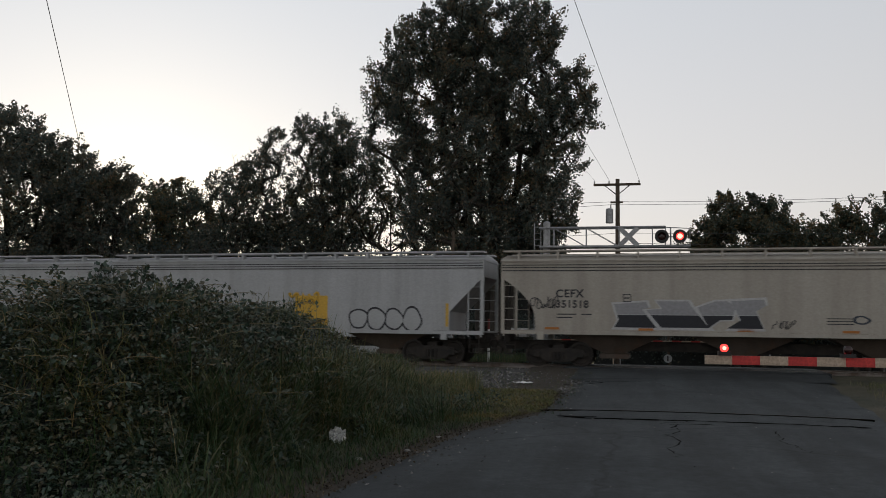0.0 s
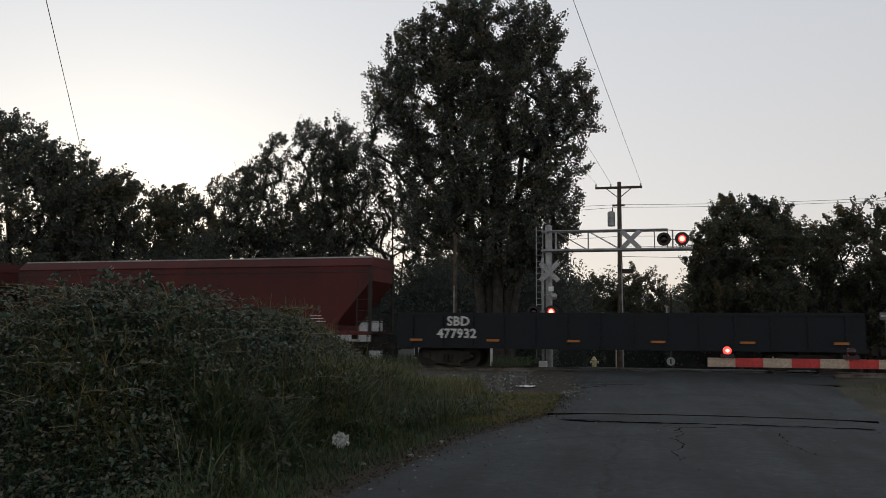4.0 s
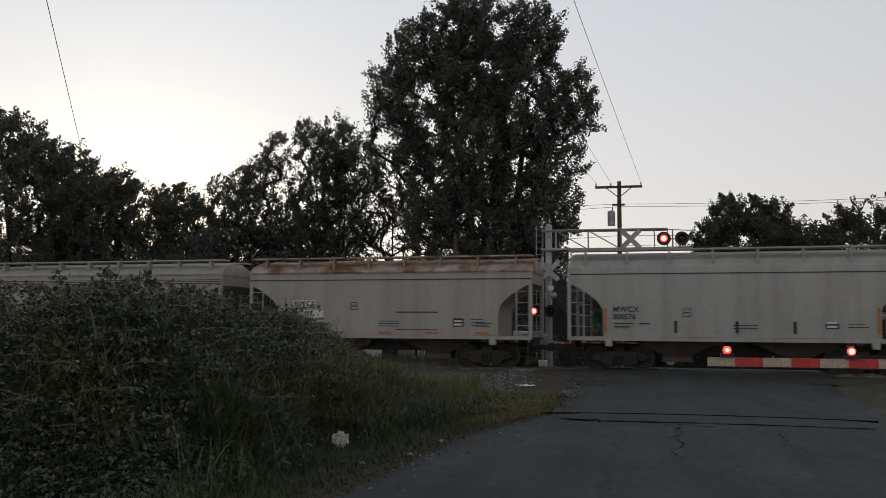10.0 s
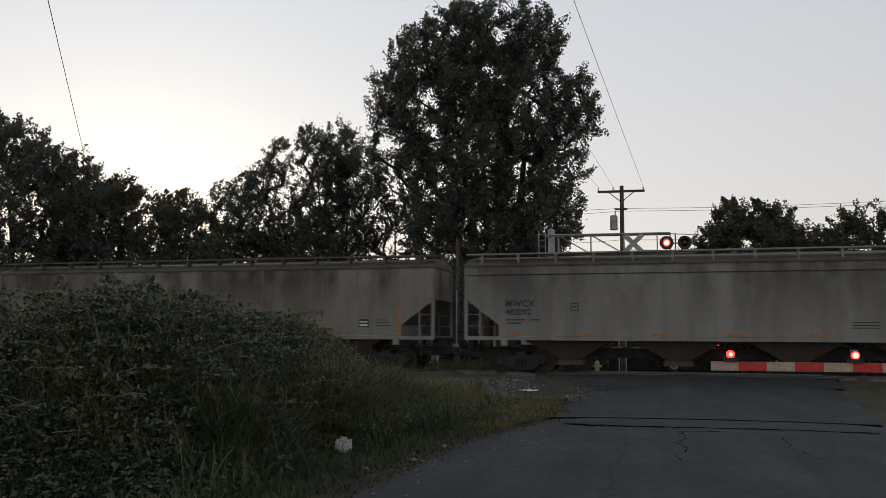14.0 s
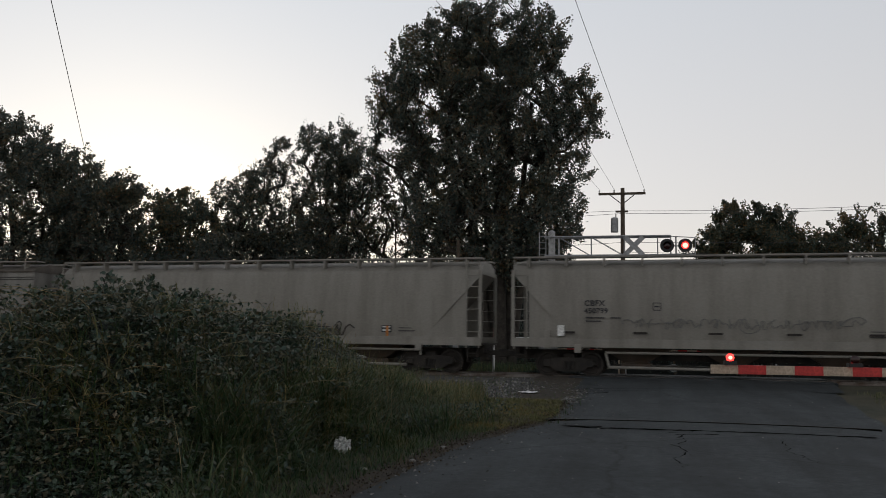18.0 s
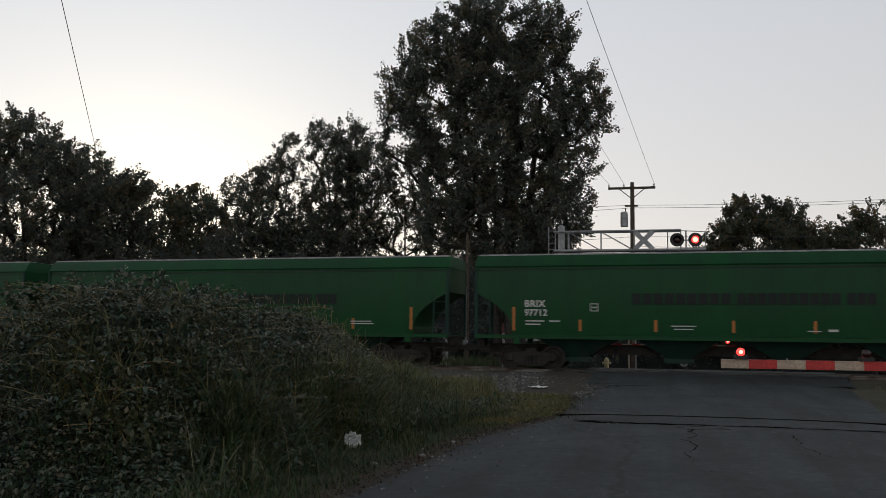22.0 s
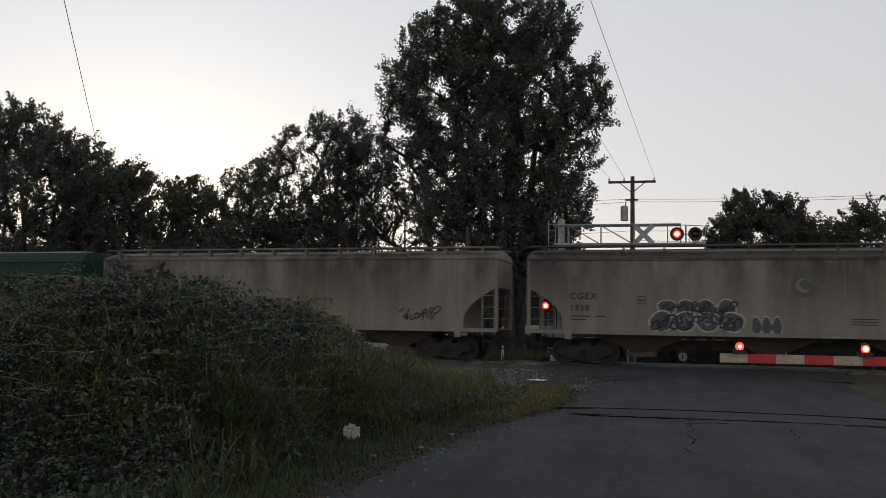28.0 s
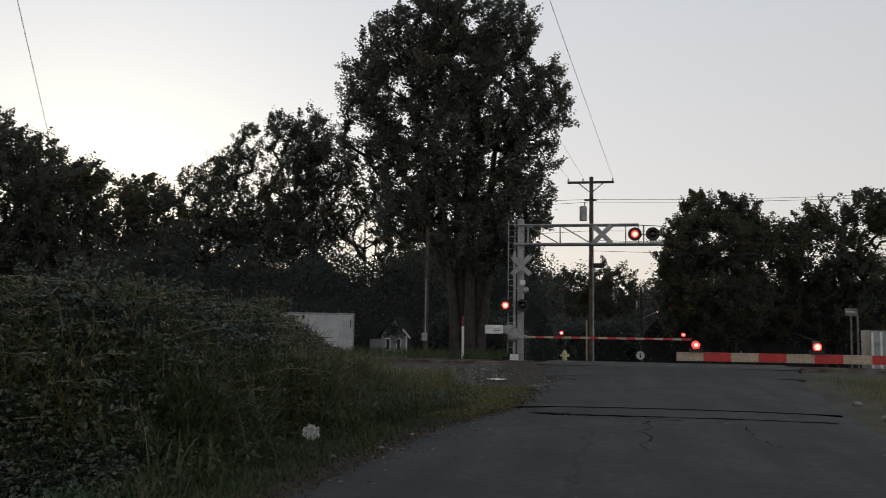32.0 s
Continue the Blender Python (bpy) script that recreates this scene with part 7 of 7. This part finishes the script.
# loose sprays that rise over the bank's top
rnd = random.Random(58)
sv_, seg_ = [], []
for k in range(120):
    x, y = rnd.uniform(-9.6, -5.2) if k < 84 else rnd.uniform(-12.5, -9), rnd.uniform(10.8, 14)
    p0 = Vector((x, y, bank_h(x, y) * 0.82))
    reach = Vector((rnd.uniform(-0.7, 0.7), rnd.uniform(-0.3, 0.3), rnd.uniform(0.25, 0.66)))
    last = p0
    for i in range(1, 7):
        f_ = i / 6
        q_ = p0 + Vector((reach.x * f_, reach.y * f_, reach.z * math.sin(f_ * 2.1)))
        seg_.append((last, q_, 0.006, 0.005))
        for _ in range(5):
            sv_.append((q_.x + rnd.gauss(0, 0.05), q_.y + rnd.gauss(0, 0.05), q_.z + rnd.gauss(0, 0.035)))
        last = q_
leaf_cloud("spray_leaves", np.array(sv_), None, 0.085, M_BRAMBLE, bank, 1.5, 0.2, 59)
part("spray_stems", branch_mesh("spray_stems", seg_, 4), M_BARK, bank)
rs = np.random.RandomState(52)
iv = np.stack([rs.normal(size=320) * 0.40, -1.35 + rs.uniform(-0.12, 0.0, 320), 2.5 + rs.normal(size=320) * 0.36], 1)
leaf_cloud("ivy", iv, None, 0.16, M_HEDGE, hs, 1.3, 0.3, 53)
rs = np.random.RandomState(51)


def scatter(n, test, x0, x1, y0, y1, rs_):
    out_ = []
    while len(out_) < n:
        x, y = rs_.uniform(x0, x1), rs_.uniform(y0, y1)
        if rs_.uniform() < test(x, y):
            out_.append((x, y, max(ground_z(x, y), bank_h(x, y) * 0.8 - 0.1)))
    return np.array(out_)


def verge(x, y):
    """How thick the tall grass stands between the brambles and the road."""
    d = road_left(y) - 0.35 - x
    if d < 0.35 or d > 3.2 or (abs(x + 4.05) < 0.42 and 10.4 < y < 12.2):
        return 0.0
    return min(1.0, (d - 0.35) / 0.6) * (1 if y < 19 else 1 if x < -4.6 and y < 23 else 0.06)


def tufts(x, y):
    return max(0.0, min(1.0, 0.55 + 1.6 * noise.noise((x * 1.3, y * 0.9, 12))))


tall = blades("tall_grass", scatter(3600, lambda x, y: verge(x, y) * tufts(x, y) * (1.0 if x > -5.0 else 0.12), -7, -2, 8, 17.5, rs), 0.59, 0.009, M_GRASS, None, 53, 0.95)
tagged(tall, "tall uncut green grass along the road's edge", "grass", kind="stuff")
arch = blades("long_grass", scatter(2600, lambda x, y: (1.0 if -5.3 < x < -4.0 - 0.02 * y and 9.5 < y < 19 and not (abs(x + 4.1) < 0.5 and 10.6 < y < 12.2) else 0.0) * tufts(x, y), -6.5, -3, 9, 24, rs), 0.85, 0.010, M_GRASS, None, 54, 1.1)
tagged(arch, "long arching grass at the brambles' foot", "grass", kind="stuff")
bent = blades("long_grass", scatter(2600, lambda x, y: max(0.0, 0.25 + 1.4 * noise.noise((x * 0.8, y * 0.8, 31))) if bank_h(x, y) > 0.4 else 0.0, -12, -4.6, 7.8, 16, rs), 0.62, 0.0105, M_STRAW, None, 56, 1.3)
tagged(bent, "bent yellow-green grass blades growing through the brambles", "grass", kind="stuff")
seeded = blades("seeding_grass", scatter(6000, lambda x, y: max(0.0, min(1.0, (road_left(y) - 2.1 - x) / 0.7)) * (1.0 if x > -5.5 else 0.06) * (0.45 + 0.55 * tufts(x, y)), -7.5, -2, 14.5, 24, rs), 0.60, 0.0075, M_STRAW, None, 58, 0.55)
tagged(seeded, "thick stand of seeding yellow-green grass by the road", "grass", kind="stuff")
mat = blades("short_grass", scatter(21000, lambda x, y: (1.0 if -2.6 < x - road_left(y) < 0.02 - 0.06 * abs(y - 20) else 0.0) * min(1.0, 0.35 + tufts(x, y)), -5.5, -1.5, 15.5, 24, rs), 0.12, 0.013, M_TURF, None, 60, 1.0)
tagged(mat, "short yellowish grass tongue beside the asphalt", "grass", kind="stuff")
herb = scatter(5200, lambda x, y: verge(x, y) * max(0.0, min(1.0, 0.5 + 1.8 * noise.noise((x * 1.6, y * 1.2, 22)))), -7, -2.5, 8, 19, rs)
herb[:, 2] += rs.uniform(0.03, 0.42, len(herb))
weeds = flat_leaves("weed_leaves", herb, rs.normal(size=(len(herb), 3)), 0.075, M_BRAMBLE, None, 66, 0.5)
tagged(weeds, "broad-leaved weeds among the grass by the road", "weeds", kind="stuff")
foot = scatter(5200, lambda x, y: max(0.0, min(1.0, 0.6 + 1.5 * noise.noise((x * 1.4, y * 1.4, 26)))), -9.5, -4.0, 6.6, 10.2, rs)
foot[:, 2] += rs.uniform(0.0, 0.22, len(foot))
foot_leaves = flat_leaves("weed_leaves", foot, rs.normal(size=(len(foot), 3)), 0.07, M_BRAMBLE, None, 68, 0.5)
tagged(foot_leaves, "low leafy weeds at the front of the brambles", "weeds", kind="stuff")
foot_grass = blades("tall_grass", scatter(2600, lambda x, y: tufts(x, y), -9.5, -3.9, 6.6, 10.4, rs), 0.42, 0.008, M_GRASS, None, 69, 0.9)
tagged(foot_grass, "green grass at the front of the brambles", "grass", kind="stuff")
stalk = blades("dry_stalks", scatter(500, lambda x, y: verge(x, y) * (0.9 if y > 13 else 0.25), -7, -2, 8, 27, rs), 0.95, 0.0035, M_DRY, None, 55, 0.45)
tagged(stalk, "dry pale grass stalks along the road's edge", "grass", kind="stuff")
stalk2 = blades("dry_stalks", scatter(450, lambda x, y: (0.4 + noise.noise((x, y, 3))) if bank_h(x, y) > 0.4 else 0.0, -13, -4.5, 7.8, 15, rs), 0.7, 0.0035, M_DRY, None, 57, 0.7)
tagged(stalk2, "dry grass stalks arching through the brambles", "grass", kind="stuff")
short = blades("short_grass", scatter(15000, lambda x, y: (1.0 if -1.9 < x - road_left(y) < -0.28 else 0.1 if x < road_left(y) - 0.1 else 0.0) if y < 16 else (1.0 if -3 < x - road_left(y) < -1.0 else 0.0) if y < 17.5 else 0.03, -5.5, -1.5, 7, 33, rs), 0.17, 0.008, M_GRASS, None, 59, 0.8)
tagged(short, "short worn grass at the road's edge", "grass", kind="stuff")
rgrass = blades("short_grass", scatter(13000, lambda x, y: min(1.0, (x - road_right(y) - 0.6) / 1.2) if x > road_right(y) + 0.6 else 0.0, 4.4, 12, 12, 31, rs), 0.18, 0.006, M_STRAW, None, 61, 0.6)
tagged(rgrass, "short yellowing grass on the verge", "grass", kind="stuff")
trackside = blades("tall_grass", scatter(6000, lambda x, y: 1.0, -30, -8, 29, 33, rs), 0.55, 0.008, M_GRASS, None, 63, 0.5)
tagged(trackside, "weeds beside the track", "grass", kind="stuff")
farside = blades("tall_grass", scatter(7000, lambda x, y: 1.0, -30, -5.5, 41.5, 52, rs), 0.5, 0.012, M_GRASS, None, 65, 0.5)
tagged(farside, "weeds beyond the track", "grass", kind="stuff")

# fallen leaves and pebbles on the verge
rs = np.random.RandomState(71)
pts = []
while len(pts) < 2600:
    y = rs.uniform(7.5, 24)
    x = road_left(y) + rs.normal() * 0.17 - 0.16
    pts.append((x, y, lift(y) + 0.012))
flat = np.random.RandomState(72).normal(size=(len(pts), 3)) * np.array([1, 1, 0.15])
lf = leaf_cloud("fallen_leaves", np.array(pts), flat, 0.034, M_LITTER, None, 1.4, 0.0, 73)
tagged(lf, "fallen leaves and grit along the asphalt's edge", "leaf litter", kind="stuff")
vy = [7 + 0.5 * i for i in range(60)]
vv, vf = [], []
for y in vy:
    a = road_left(y)
    for k, dx in enumerate((-2.2, -1.4, -0.8, -0.3, 0.06)):
        vv.append((a + dx + 0.15 * noise.noise((y, k, 5)), y, lift(y) + 0.006 + 0.02 * noise.noise((y * 2, k * 1.7, 6)) - (0.05 if k in (0, 4) else 0)))
for j in range(len(vy) - 1):
    for k in range(4):
        vf.append((j * 5 + k, j * 5 + k + 1, (j + 1) * 5 + k + 1, (j + 1) * 5 + k))
tagged(part("verge", raw("verge", vv, vf), M_VERGE, smooth=True), "brown strip of leaf litter beside the asphalt", "verge", kind="structure")
sv, sf = [], []
for j in range(24):
    y = 22.5 + j * 0.5
    for k in range(8):
        f = k / 7
        sv.append((road_left(y) + 0.1 - 7.5 * f + 0.3 * noise.noise((y, k, 8)), y, lift(y) - 0.035 + 0.03 * noise.noise((y * 1.3, k * 2.1, 9)) - (0.12 if k in (0, 7) or j in (0, 23) else 0)))
for j in range(23):
    for k in range(7):
        sf.append((j * 8 + k + 1, j * 8 + k, (j + 1) * 8 + k, (j + 1) * 8 + k + 1))
tagged(part("gravel_shoulder", raw("gravel_shoulder", sv, sf), M_GRAVEL, smooth=True), "dark grey gravel shoulder between road and track", "gravel", kind="structure")
# gravel by the track
rs = np.random.RandomState(75)
bm_v, bm_f = [], []
for _ in range(5200):
    y = rs.uniform(23.5, 34)
    x = road_left(y) - abs(rs.normal()) * 2.6 + 0.2
    s = rs.uniform(0.025, 0.085)
    z = max(ground_z(x, y), ballast_z(x, y) if abs(y - TRACK_Y) < 3 else -1) + s * 0.2
    b_ = len(bm_v)
    q = rs.uniform(0.7, 1.3, 6) * s
    bm_v += [(x + q[0], y, z), (x, y + q[1], z), (x - q[2], y, z), (x, y - q[3], z), (x, y, z + q[4] * 0.8), (x, y, z - s)]
    bm_f += [(b_, b_ + 1, b_ + 4), (b_ + 1, b_ + 2, b_ + 4), (b_ + 2, b_ + 3, b_ + 4), (b_ + 3, b_, b_ + 4)]
tagged(part("gravel", raw("gravel", bm_v, bm_f), M_STONES), "loose grey gravel beside the track", "gravel", kind="stuff")

# ---------------------------------------------------------------- what moves


# the train's speed at every other second, in metres a second
SPEED = [15.53, 15.60, 15.67, 15.74, 15.82, 15.90, 15.98, 16.07, 16.17, 16.26, 16.35, 16.42, 16.47, 16.49, 16.51, 16.54, 16.58]


def travel(t):
    """How far the train has run, in metres: it gathers speed slowly."""
    gone, i = 0.0, 0
    while t > 2:
        gone += SPEED[i] + SPEED[i + 1]
        t, i = t - 2, i + 1
    return gone + SPEED[i] * t + (SPEED[min(i + 1, 16)] - SPEED[i]) * t * t / 4


def motions():
    k = radians(SKEW)
    for car, x in CARS:
        car.scale = (1.011, 1, 1)
        way = [(t, 1.011 * (x - travel(t)) - 0.056) for t in range(33)]
        walk(car, [(t, pose(d * math.cos(k), TRACK_Y - d * math.sin(k), RAIL_Z, 0, 0, -SKEW)) for t, d in way])
    # the added drums turn to imitate lamps switching on and off
    for drum, loc, first, axis in DRUMS:
        lit = first

        def turned(a):
            return pose(*loc, a, 0, 0) if axis == "x" else pose(*loc, 0, 0, -2 * a)

        rows = [(0.0, turned(0 if lit else 89))]
        k = 1
        while k * HALF_FLASH - 0.035 < 31.9:
            t = round((k * HALF_FLASH - 0.035) * FPS) / FPS
            a, b = (0, 89) if lit else (89, 0)
            rows += [(t - 1 / FPS, turned(a)), (t, turned(44.5)), (t + 1 / FPS, turned(b))]
            lit = not lit
            k += 1
        rows.append((32.0, turned(0 if lit else 89)))
        walk(drum, rows)


motions()
